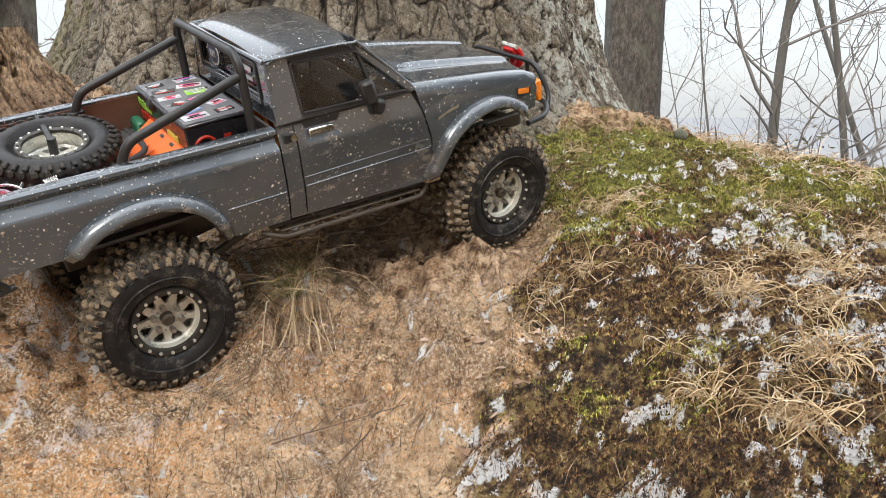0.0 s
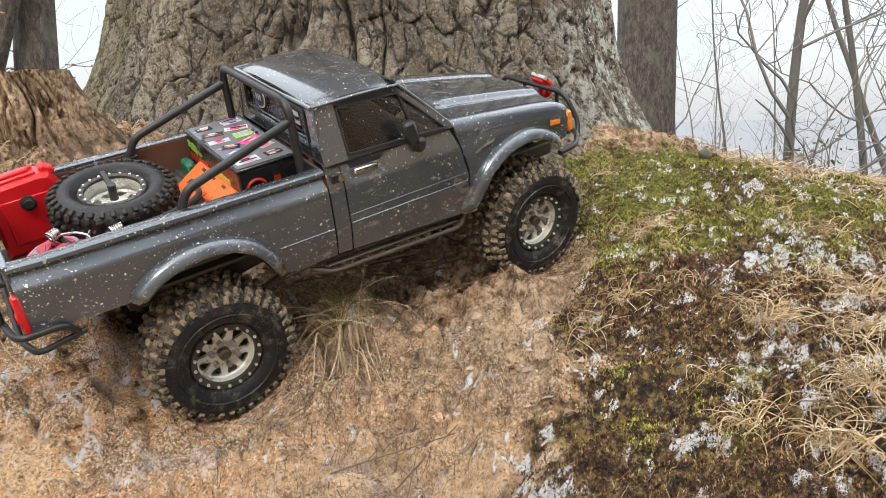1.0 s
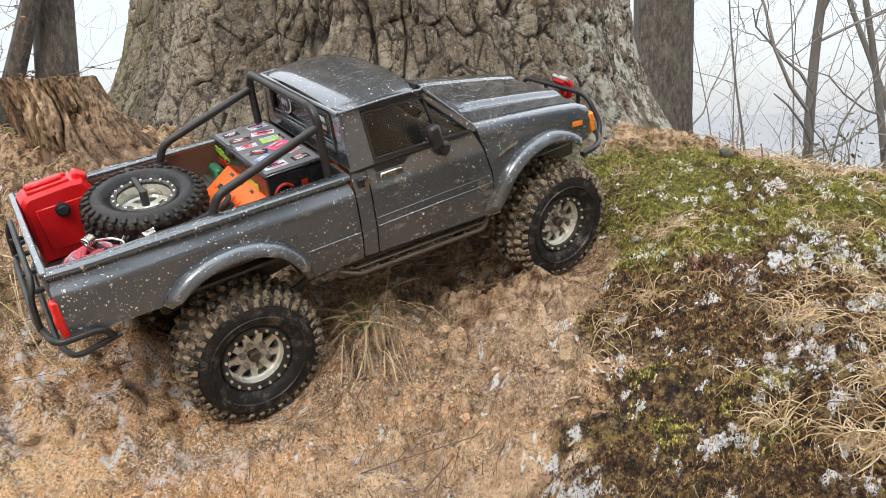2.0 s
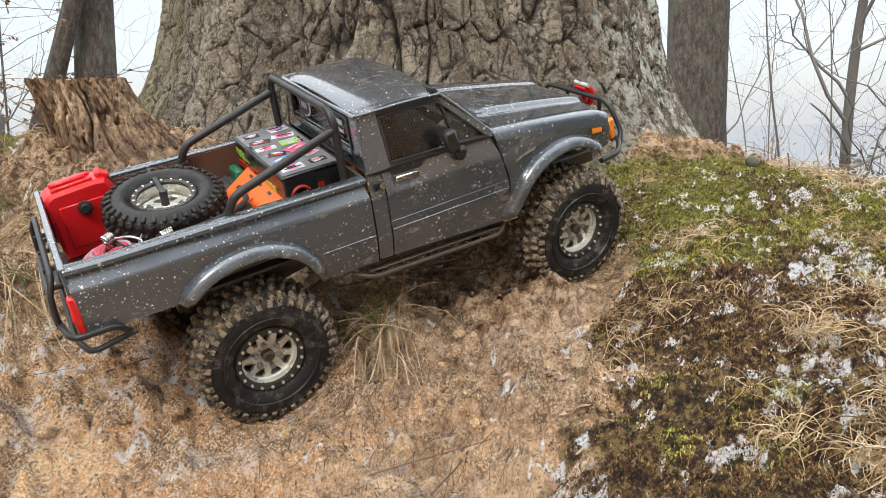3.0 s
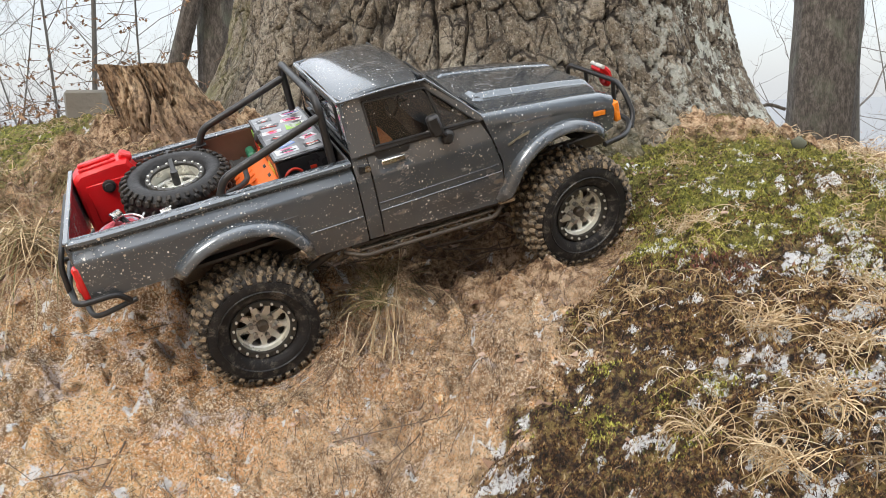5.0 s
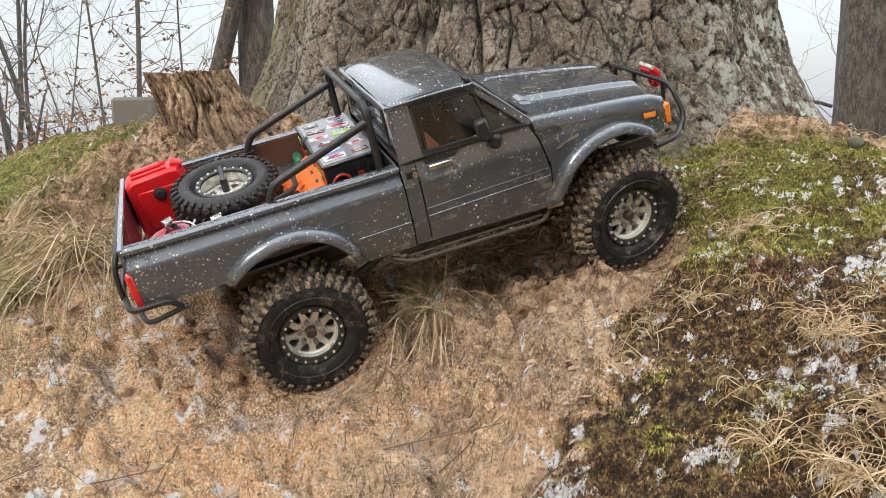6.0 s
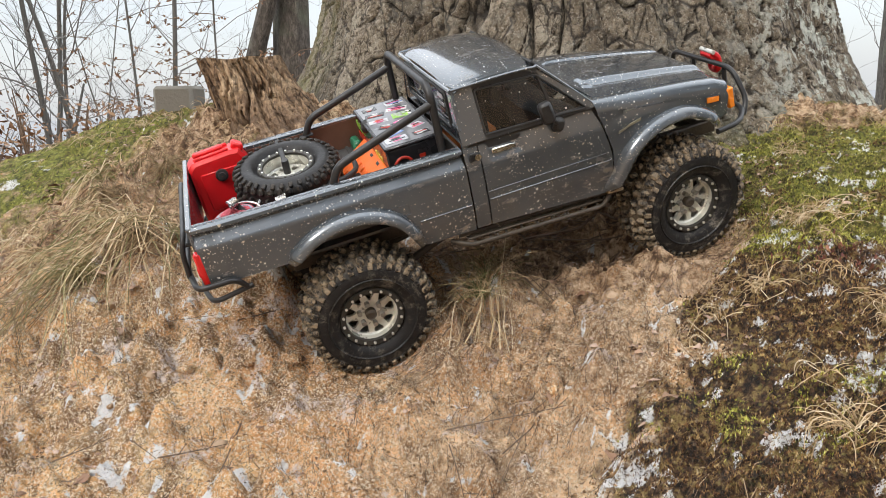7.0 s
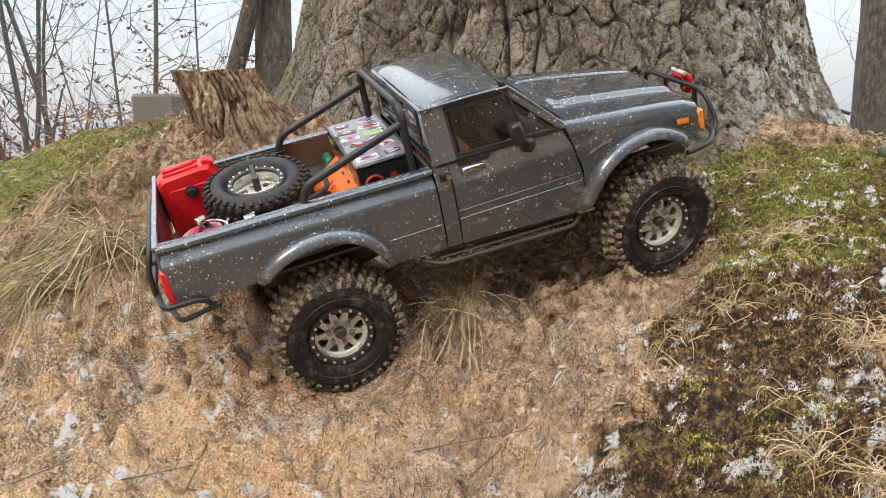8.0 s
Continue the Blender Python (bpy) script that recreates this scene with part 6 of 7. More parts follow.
# ---- far trees and distance ----
def bare_tree(x, y, tall, r, seed, lean=(0.0, 0.0), label="bare slender winter tree", group="bare trees on the slope", twigs=1.0, first=0.12, bend=0.05):
    rng = random.Random(seed)
    base = height(x, y) - 0.1
    tree = thing("bare_tree", pose(x, y, base), label, "tree", group)
    pts, p = [], Vector((0, 0, 0))
    n = 12
    d = Vector((lean[0], lean[1], 1)).normalized()
    for k in range(n + 1):
        pts.append(p.copy())
        d = (d + Vector((rng.uniform(-1, 1), rng.uniform(-1, 1), 0)) * bend).normalized()
        p = p + d * tall / n
    line = smooth_line(pts, 3)
    rad = [r * (1 - 0.8 * i / len(line)) for i in range(len(line))]
    part("trunk", Shape().tube(line, rad, 10), HAZYBARK, tree)
    crown = Shape()

    def grow(start, way, length, radius, depth):
        q, dd, seg = start.copy(), way.normalized(), 5
        ps = [q.copy()]
        for i in range(seg):
            dd = (dd + Vector((rng.uniform(-1, 1), rng.uniform(-1, 1), rng.uniform(-0.6, 0.9))) * 0.42).normalized()
            q = q + dd * length / seg
            ps.append(q.copy())
        crown.tube(ps, [radius * (1 - 0.7 * i / seg) for i in range(seg + 1)], 5 if depth < 2 else 3, False, False)
        if depth < 3:
            for i in range(2, seg + 1):
                for _ in range(1 if rng.random() < 0.75 * twigs else 0):
                    side = Vector((rng.uniform(-1, 1), rng.uniform(-1, 1), rng.uniform(-0.2, 0.8))).normalized()
                    grow(ps[i], dd * 0.6 + side * 0.8, length * rng.uniform(0.45, 0.7), radius * 0.5, depth + 1)
    m = max(3, int(tall * 3.2 * twigs))
    for k in range(m):
        t = first + (1 - first) * (k + rng.random()) / m
        i = min(int(t * (len(line) - 1)), len(line) - 2)
        a = rng.uniform(0, 6.28)
        grow(line[i], Vector((math.cos(a), math.sin(a), rng.uniform(0.15, 0.9))), tall * rng.uniform(0.14, 0.28), rad[i] * rng.uniform(0.28, 0.5), 1)
    part("crown", crown, FARTWIG, tree, "fine bare branches")
    return tree


def column(name, x, y, pts, radii, label, group=""):
    base = height(x, y) - 0.15
    tree = thing(name, pose(x, y, base), label, "tree", group)
    line = smooth_line(pts, 6)
    rr = np.interp(np.linspace(0, 1, len(line)), np.linspace(0, 1, len(radii)), radii)
    sides = 28
    s = Shape().tube(line, [float(v) for v in rr], sides)
    for k, v in enumerate(s.v):
        a = k % sides
        bumpy = 1 + 0.06 * math.sin(a * 1.57 + 0.4) + 0.05 * (float(fbm(a * 0.9, v[2] * 5, 3, 5)) - 0.5)
        c = line[min(k // sides, len(line) - 1)]
        s.v[k] = (c.x + (v[0] - c.x) * bumpy, c.y + (v[1] - c.y) * bumpy, v[2])
    part("trunk", s, FARBARK, tree)
    return tree


# thick trunks standing just behind the bank
t2 = column("beech_tree", 1.57, 6.5, [(0, 0, 0), (0, 0, 0.9), (0.01, 0, 1.6), (0.03, 0, 3.0), (0.0, 0, 7.0)], (0.36, 0.275, 0.245, 0.235, 0.18), "smooth grey beech trunk behind the bank")
part("branch_stub", Shape().tube(smooth_line([(-0.24, 0, 1.95), (-0.38, 0.0, 1.99), (-0.52, -0.02, 1.92)], 4), 0.014, 6), FARBARK, t2)
column("grey_tree", -3.0, 5.3, [(0, 0, 0), (0.02, 0, 1.0), (0.08, 0, 2.2), (0.3, 0, 6.0)], (0.27, 0.16, 0.138, 0.10), "grey trunk of a tree beyond the stump")
t4 = column("leaning_tree", -3.42, 5.07, [(0, 0, 0), (0.02, 0, 1.2), (0.06, 0, 1.55), (0.18, 0, 1.9), (0.34, 0, 2.3), (0.60, 0, 3.0), (1.2, 0, 4.6)], (0.10, 0.085, 0.080, 0.072, 0.066, 0.058, 0.04), "crooked brown leaning trunk with dry leaves")


def leaf_twigs(parent, where, seed, n, size):
    rng = random.Random(seed)
    tw, lf = Shape(), Shape()
    for k in range(n):
        p = Vector(where) + Vector((rng.gauss(0, size), rng.gauss(0, size * 0.6), rng.gauss(0, size * 0.8)))
        q = p + Vector((rng.uniform(-1, 1), rng.uniform(-1, 1), rng.uniform(-0.5, 0.5))) * 0.22
        tw.tube([p, p.lerp(q, 0.5) + Vector((0, 0, rng.uniform(-0.03, 0.03))), q], [0.004, 0.003, 0.0015], 4, False, False)
        for _ in range(5):
            c = p.lerp(q, rng.random())
            a, b = Vector((rng.uniform(-1, 1), rng.uniform(-1, 1), rng.uniform(-1, 0.4))).normalized(), Vector((rng.uniform(-1, 1), rng.uniform(-1, 1), rng.uniform(-1, 1))).normalized()
            b = (b - a * a.dot(b)).normalized()
            L, W_ = rng.uniform(0.018, 0.036), rng.uniform(0.007, 0.014)
            lf.add([c, c + a * L * 0.5 + b * W_, c + a * L, c + a * L * 0.5 - b * W_, c + a * L * 0.5 + a.cross(b) * 0.006], [(0, 1, 4), (1, 2, 4), (2, 3, 4), (3, 0, 4)])
    tagged(part("twig", tw, TWIG, parent), kind="stuff")
    tagged(part("foliage", lf, LEAVES, parent, "withered brown leaves"), kind="stuff")


leaf_twigs(t4, (-0.45, -0.2, 2.0), 3, 150, 0.50)
leaf_twigs(t4, (0.55, 0.0, 1.9), 4, 70, 0.30)
leaf_twigs(t4, (-0.9, 0.2, 1.65), 5, 110, 0.45)

SLENDER = [
    (2.20, 7.2, 6.5, 0.034, 21, (-0.04, 0)), (3.02, 7.1, 7.5, 0.058, 22, (0.02, 0)), (4.22, 7.3, 6.5, 0.046, 23, (-0.24, 0)), (4.75, 7.4, 6.5, 0.044, 24, (-0.20, 0)), (2.85, 7.6, 4.5, 0.020, 25, (-0.08, 0)),
    (5.1, 8.0, 6.5, 0.040, 34, (-0.06, 0)),
    (-4.95, 6.2, 6.0, 0.036, 27, (0.06, 0)), (-5.45, 5.95, 6.0, 0.036, 28, (-0.02, 0)), (-5.75, 5.7, 6.5, 0.036, 29, (-0.04, 0)), (-6.6, 6.3, 6.0, 0.040, 32, (0.16, 0)), (-5.5, 5.0, 2.6, 0.040, 36, (0.15, 0)), (-7.2, 7.0, 6.0, 0.036, 37, (0.08, 0)), (-4.3, 8.0, 6.0, 0.028, 38, (-0.03, 0)), 
]
rng = random.Random(8)
for k in range(3):
    a_ = radians(rng.uniform(14, 33))
    d_ = rng.uniform(11, 18)
    SLENDER.append((math.sin(a_) * d_, math.cos(a_) * d_, rng.uniform(6, 8), rng.uniform(0.014, 0.030), 60 + k, (rng.uniform(-0.1, 0.1), 0)))
for k in range(4):
    a_ = radians(rng.uniform(30, 52))
    d_ = rng.uniform(9, 16)
    SLENDER.append((-math.sin(a_) * d_, math.cos(a_) * d_, rng.uniform(6, 8), rng.uniform(0.014, 0.026), 90 + k, (rng.uniform(-0.1, 0.1), 0)))
for x, y, tall, r, seed, lean in SLENDER:
    bare_tree(x, y, tall, r, seed, lean)


def shrub(x, y, wide, high, seed, material, name="shrub", label="dark evergreen shrub at the edge of the bank", leaf=0.022):
    rng = random.Random(seed)
    base = height(x, y) - 0.05
    sh = thing(name, pose(x, y, base), label, "shrub", "shrubs behind the bank")
    stems, lf = Shape(), Shape()
    for k in range(40):
        a, e = rng.uniform(0, 6.28), rng.uniform(0.5, 1.4)
        tip = Vector((math.cos(a) * math.cos(e) * wide, math.sin(a) * math.cos(e) * wide, math.sin(e) * high)) * rng.uniform(0.6, 1.1)
        stems.tube([(0, 0, 0), tip * 0.5 + Vector((0, 0, 0.04)), tip], [0.012, 0.007, 0.002], 4, False, False)
        for _ in range(52):
            c = tip * rng.uniform(0.45, 1.02) + Vector((rng.gauss(0, 0.06), rng.gauss(0, 0.06), rng.gauss(0, 0.05)))
            u = Vector((rng.uniform(-1, 1), rng.uniform(-1, 1), rng.uniform(-0.6, 1))).normalized()
            w = u.orthogonal().normalized()
            L = leaf * rng.uniform(0.4, 1.0)
            lf.add([c, c + u * L + w * L * 0.35, c + u * L * 2, c + u * L - w * L * 0.35], [(0, 1, 2, 3)])
    tagged(part("stem", stems, TWIG, sh), kind="stuff")
    tagged(part("foliage", lf, material, sh), kind="stuff")


shrub(2.80, 5.97, 0.55, 0.36 - height(2.80, 5.97), 1, SHRUBLEAF, leaf=0.045)
shrub(2.09, 6.4, 0.34, 0.34 - height(2.09, 6.4), 2, LEAVES, "shrub", "thin brown shrub at the edge of the bank")
for k, (x, y) in enumerate(((-4.6, 4.6), (-5.4, 5.0), (-3.9, 5.2), (-6.2, 5.6), (-4.9, 5.8), (-7.0, 6.3), (-3.2, 5.8))):
    shrub(x, y, 0.75, 0.95, 10 + k, LEAVES, "undergrowth", "brown leafless undergrowth on the slope")


def build_shading_wood():
    """Bare trees added beside and behind the camera, unseen, to block low sky light."""
    rng_ = random.Random(70)
    s = Shape()
    for k in range(120):
        a_ = radians(rng_.uniform(62, 282))
        d_ = rng_.uniform(6.5, 15)
        x, y = math.sin(a_) * d_, math.cos(a_) * d_
        z = height(x, y) - 0.1
        tall, r = rng_.uniform(7, 11) * min(1.0, d_ / 8), rng_.uniform(0.07, 0.24)
        lean_ = Vector((rng_.uniform(-0.08, 0.08), rng_.uniform(-0.08, 0.08), 1))
        foot = Vector((x, y, z))
        s.tube([foot + lean_ * tall * q for q in (0, 0.3, 0.6, 1.0)], [r, r * 0.85, r * 0.6, r * 0.1], 7, False, False)
        for _ in range(16):
            q = rng_.uniform(0.2, 0.95)
            p = foot + lean_ * tall * q
            b_ = rng_.uniform(0, 6.28)
            way = Vector((math.cos(b_), math.sin(b_), rng_.uniform(0.2, 1.0))).normalized() * tall * rng_.uniform(0.12, 0.3)
            s.tube([p, p + way * 0.5 + Vector((0, 0, rng_.uniform(-0.1, 0.2))), p + way], [r * 0.35 * (1.1 - q), r * 0.22 * (1.1 - q), 0.004], 4, False, False)
            for _ in range(2):
                tip = p + way * rng_.uniform(0.4, 0.9)
                s.tube([tip, tip + Vector((rng_.uniform(-1, 1), rng_.uniform(-1, 1), rng_.uniform(-0.2, 0.9))) * 0.8], [0.014, 0.003], 3, False, False)
    solo("unseen_wood", s, FARBARK, "unseen leafless grey-brown trees added to block low sky light", "trees", kind="stuff")


build_shading_wood()
for k, (x, y) in enumerate(((-2.45, 2.4), (-2.9, 2.55), (-3.3, 2.9), (-2.35, 2.75), (-2.7, 3.1), (-3.6, 3.3), (-3.1, 3.5), (-2.9, 2.2))):
    shrub(x, y, 0.55, 1.02 + 0.2 * (k > 4), 40 + k, LEAVES, "undergrowth", "brown leafless undergrowth on the slope")


def build_block():
    x, y = -1.475, 1.97
    low = height(x, y) - 0.05
    tall = 0.462 - low
    b = Shape().box((0, 0, tall / 2), (0.125, 0.11, tall), pose(0, 0, 0, 0, 1.5, 14), 0.010)
    solo("stone_post", b, CONCRETE, "weathered grey stone post behind the stump", "post", m=pose(x, y, low))


build_block()


# ---- plants and litter near the truck ----
def blades(shape, root, n, length, spread_, rng, width=0.0007, droop=1.0, lean=(0, 0)):
    """Curling blades of grass from one root, each a thin three-sided strand."""
    for _ in range(n):
        turn = rng.uniform(0, 6.28)
        way = Vector((math.cos(turn) + lean[0], math.sin(turn) + lean[1], 0)).normalized()
        head = math.atan2(way.y, way.x)
        L = length * rng.uniform(0.4, 1.25)
        rise = rng.uniform(0.35, 1.35) / max(spread_, 0.4)
        fall = rng.uniform(0.25, 0.75) * droop
        curl = rng.choice((-1, 1)) * rng.uniform(0.05, 0.75)
        p = Vector(root) + Vector((rng.gauss(0, 0.006), rng.gauss(0, 0.006), 0))
        ps = [p.copy()]
        n_seg = 7
        for i in range(n_seg):
            e = max(min(rise, 1.45), -0.7)
            p = p + Vector((math.cos(head) * math.cos(e), math.sin(head) * math.cos(e), math.sin(e))) * L / n_seg
            ps.append(p.copy())
            head += curl + rng.uniform(-0.12, 0.12)
            rise -= fall * 0.62
        w = width * rng.uniform(0.6, 1.3)
        shape.tube(ps, [w * (1 - 0.6 * i / (len(ps) - 1)) for i in range(len(ps))], 3, False, False)


def tuft(x, y, n, length, spread_, seed, material=GRASS, label="dry curled tuft of dead grass", name="grass_tuft", width=0.0007, droop=1.0, lean=(0, 0), dz=0.0):
    rng = random.Random(seed)
    s = Shape()
    blades(s, (0, 0, 0), n, length, spread_, rng, width, droop, lean)
    return solo(name, s, material, label, "grass", "dead grass tufts", m=pose(x, y, height(x, y) - 0.003 + dz), smooth=0)


# matted straw on the frosty side of the bank
for k, (x, y, n, L) in enumerate(((0.204, 0.312, 30, 0.042), (0.226, 0.326, 34, 0.046), (0.212, 0.286, 30, 0.042), (0.242, 0.304, 32, 0.045))):
    tuft(x, y, n, L, 1.0, 700 + k, GRASS if k % 2 else HAY, "matted pale straw clump among frosted moss", width=0.0005, droop=1.3)

# the tuft hanging over the washed-out edge beside the truck
tuft(-0.118, 0.578, 100, 0.056, 0.70, 2, GREENGRASS, "half-green grass tuft hanging over the sandy edge", width=0.00042, dz=0.0)
tuft(-0.116, 0.574, 60, 0.080, 0.80, 5, GRASS, "long straw-coloured grass on the sandy edge", width=0.00034, dz=0.0)
hang = Shape()
rng = random.Random(9)
for k in range(20):
    x0 = rng.gauss(-0.110, 0.010)
    y0 = rng.gauss(0.572, 0.006)
    L = rng.uniform(0.03, 0.105)
    pts = []
    for t in (0, 0.2, 0.45, 0.7, 1.0):
        yy = y0 - L * t
        xx = x0 + 0.016 * t * math.sin(k * 2.1) + 0.012 * t + 0.0015 * math.sin(t * 7 + k)
        pts.append((xx, yy, height(xx, yy) + 0.012 * math.sin(math.pi * min(t * 1.2, 1)) + 0.002 + 0.006 * (1 - t)))
    hang.tube(smooth_line(pts, 3), rng.uniform(0.00025, 0.0005), 3, False, False)
solo("hanging_grass", hang, GRASS, "long straw blades trailing down the sand", "grass", "dead grass tufts", smooth=0)



def drape(x, y, way, n, length, seed, material, label, fan=0.5, width=0.0006):
    """Long blades that arch from one root and lie down the slope."""
    rng_ = random.Random(seed)
    s = Shape()
    for k in range(n):
        turn = math.atan2(way[1], way[0]) + rng_.gauss(0, fan)
        x0, y0 = x + rng_.gauss(0, 0.022), y + rng_.gauss(0, 0.014)
        L = length * rng_.uniform(0.4, 1.2)
        up, bow = rng_.uniform(0.10, 0.34) * L, rng_.uniform(-0.25, 0.25)
        pts = []
        for q in (0, 0.12, 0.3, 0.5, 0.72, 1.0):
            a_ = turn + bow * q * 2
            px, py = x0 + math.cos(a_) * L * q, y0 + math.sin(a_) * L * q
            pts.append((px, py, height(px, py) + up * math.sin(math.pi * min(q * 1.05, 1)) ** 0.8 + 0.001 - 0.004 * (q == 0)))
        line = smooth_line(pts, 2)
        s.tube(line, [width * rng_.uniform(0.9, 1.1) * (1 - 0.65 * i / len(line)) for i in range(len(line))], 3, False, False)
    return solo("grass_tuft", s, material, label, "grass", "dead grass tufts", smooth=0)


STRAW = "long straw-coloured grass combed down the bank"
for k, (x, y, way, n, L) in enumerate(((-0.470, 0.580, (-0.35, -1), 80, 0.145), (-0.500, 0.545, (-0.3, -1), 80, 0.13), (-0.520, 0.500, (-0.25, -1), 70, 0.11), (-0.435, 0.585, (0.15, -1), 26, 0.105), (-0.540, 0.600, (-0.4, -1), 50, 0.12), (-0.590, 0.700, (0.1, -1), 50, 0.075), (-0.630, 0.715, (-0.3, -1), 40, 0.07), (-0.520, 0.700, (0.2, -1), 36, 0.06), (-0.460, 0.670, (0.1, -1), 30, 0.06), (-0.700, 0.640, (0.0, -1), 50, 0.09))):
    drape(x, y, way, int(n * 0.55), L, 500 + k, (GRASS, OLIVEGRASS, HAY)[k % 3], STRAW, 0.75)
for k, (x, y, way, n, L) in enumerate(((-0.460, 0.590, (0.0, -1), 22, 0.07), (-0.520, 0.585, (-0.5, -1), 20, 0.07), (-0.600, 0.690, (0.0, -1), 22, 0.05))):
    drape(x, y, way, n, L, 540 + k, GREENGRASS, "green and straw grass blades on the bank", 0.8, 0.0007)

# clumps that stand out: place, blades, length
rng = random.Random(77)
CLUMPS = [(0.235, 0.455, 60, 0.044), (0.225, 0.300, 80, 0.040), (0.130, 0.345, 60, 0.036), (0.290, 0.610, 40, 0.036), (0.330, 0.500, 50, 0.040), (0.150, 0.618, 110, 0.036), (0.100, 0.512, 46, 0.040), (0.075, 0.490, 26, 0.034), (0.171, 0.426, 90, 0.040), (0.205, 0.400, 90, 0.042), (0.155, 0.312, 90, 0.038), (0.185, 0.345, 80, 0.038), (0.146, 0.830, 34, 0.028),
          (0.250, 0.520, 40, 0.036), (0.320, 0.560, 44, 0.036), (0.300, 0.470, 44, 0.036), (0.060, 0.455, 20, 0.034), (0.125, 0.395, 22, 0.030), (0.240, 0.330, 50, 0.044), (0.270, 0.700, 36, 0.030), (0.210, 0.480, 30, 0.036),
          (-0.459, 0.560, 70, 0.060), (-0.500, 0.520, 60, 0.060), (-0.430, 0.585, 50, 0.050), (-0.540, 0.600, 60, 0.050), (-0.488, 0.600, 60, 0.055), (-0.590, 0.560, 60, 0.055), (-0.520, 0.690, 50, 0.040), (-0.635, 0.709, 40, 0.040), (-0.560, 0.640, 60, 0.045), (-0.470, 0.660, 50, 0.040), (-0.420, 0.640, 40, 0.040), (-0.640, 0.620, 60, 0.050), (-0.700, 0.660, 50, 0.05)]
for k, (x, y, n, L) in enumerate(CLUMPS):
    left_bank = x < -0.3
    tuft(x, y, int(n * 1.5), L * 0.9, 0.85, 300 + k, (OLIVEGRASS if k % 3 == 1 else HAY if k % 2 else GRASS) if left_bank else GRASS, "long drooping dead grass on the steep bank" if left_bank else "dry curled clump of straw-coloured grass",
         width=0.00062 if left_bank else 0.00038, droop=1.7 if left_bank else 1.2, lean=(0.25, -0.55) if left_bank else (-0.1, -0.2))
PLACES = []
crest = Shape()
for k in range(30):
    PLACES.append((rng.uniform(0.10, 0.45), rng.uniform(0.30, 0.74)))
for k in range(150):
    PLACES.append((rng.uniform(0.11, 0.58), rng.uniform(0.90, 1.13)))
for k in range(150):
    PLACES.append((rng.uniform(0.31, 0.58), rng.uniform(0.70, 0.95)))
for k in range(50):
    PLACES.append((rng.uniform(-0.72, -0.44), rng.uniform(0.72, 0.92)))
for k in range(70):
    PLACES.append((rng.uniform(-0.95, -0.38), rng.uniform(0.55, 0.90)))
for k, (x, y) in enumerate(PLACES):
    far_side = y > 0.70 and (x > 0.32 or y > 0.85)
    if far_side:
        blades(crest, (x, y, height(x, y) - 0.003), rng.randint(13, 20), rng.uniform(0.024, 0.042), rng.uniform(0.7, 1.2), rng, 0.0005, 1.4)
        continue
    tuft(x, y, rng.randint(8, 18), rng.uniform(0.018, 0.034), rng.uniform(0.7, 1.3), 100 + k, GRASS if k % 3 else HAY, "small dry curled tuft of dead grass", width=0.0005, droop=1.4)
solo("crest_grass", crest, HEATH, "low ochre dry grass along the bank top", "grass", kind="stuff", smooth=0)


def stuff(name, me, label, category):
    return tagged(new(name, me), label, category, kind="stuff")


def bulk(name, material, points, corners, faces):
    """One mesh of many alike small pieces: points (n, k, 3), and the faces of one piece."""
    n, k = points.shape[0], points.shape[1]
    f = np.array(faces)
    me = bpy.data.meshes.new(name)
    me.vertices.add(n * k)
    me.vertices.foreach_set("co", points.ravel())
    idx = (np.arange(n)[:, None, None] * k + f[None]).reshape(-1)
    me.loops.add(len(idx))
    me.loops.foreach_set("vertex_index", idx)
    me.polygons.add(len(idx) // corners)
    me.polygons.foreach_set("loop_start", np.arange(0, len(idx), corners))
    me.update()
    me.materials.append(material)
    return me


def sprigs(x, y, z, size, rg, slender=0.42, lean=0.6):
    n = len(x)
    a = rg.uniform(0, 6.28, n)
    L = size
    w = L * slender
    base = np.stack([x, y, z - 0.001], -1)
    pts = [base + np.stack([np.cos(a + q) * w, np.sin(a + q) * w, 0 * w], -1) for q in (0, 2.09, 4.19)]
    tip = base + np.stack([rg.uniform(-lean, lean, n) * L, rg.uniform(-lean, lean, n) * L, L], -1)
    return np.stack(pts + [tip], 1)


def leaflets(x, y, z, size, rg):
    """Single pointed moss leaves, standing at every angle."""
    n = len(x)
    a, lean = rg.uniform(0, 6.28, n), rg.uniform(0.15, 1.15, n)
    w = size * rg.uniform(0.24, 0.44, n)
    base = np.stack([x, y, z - 0.0006], -1)
    across = np.stack([-np.sin(a), np.cos(a), 0 * a], -1) * w[:, None]
    tip = base + np.stack([np.cos(a) * np.sin(lean), np.sin(a) * np.sin(lean), np.cos(lean)], -1) * size[:, None]
    return np.stack([base - across, base + across, tip], 1)


PYRAMID = ((0, 1, 3), (1, 2, 3), (2, 0, 3))


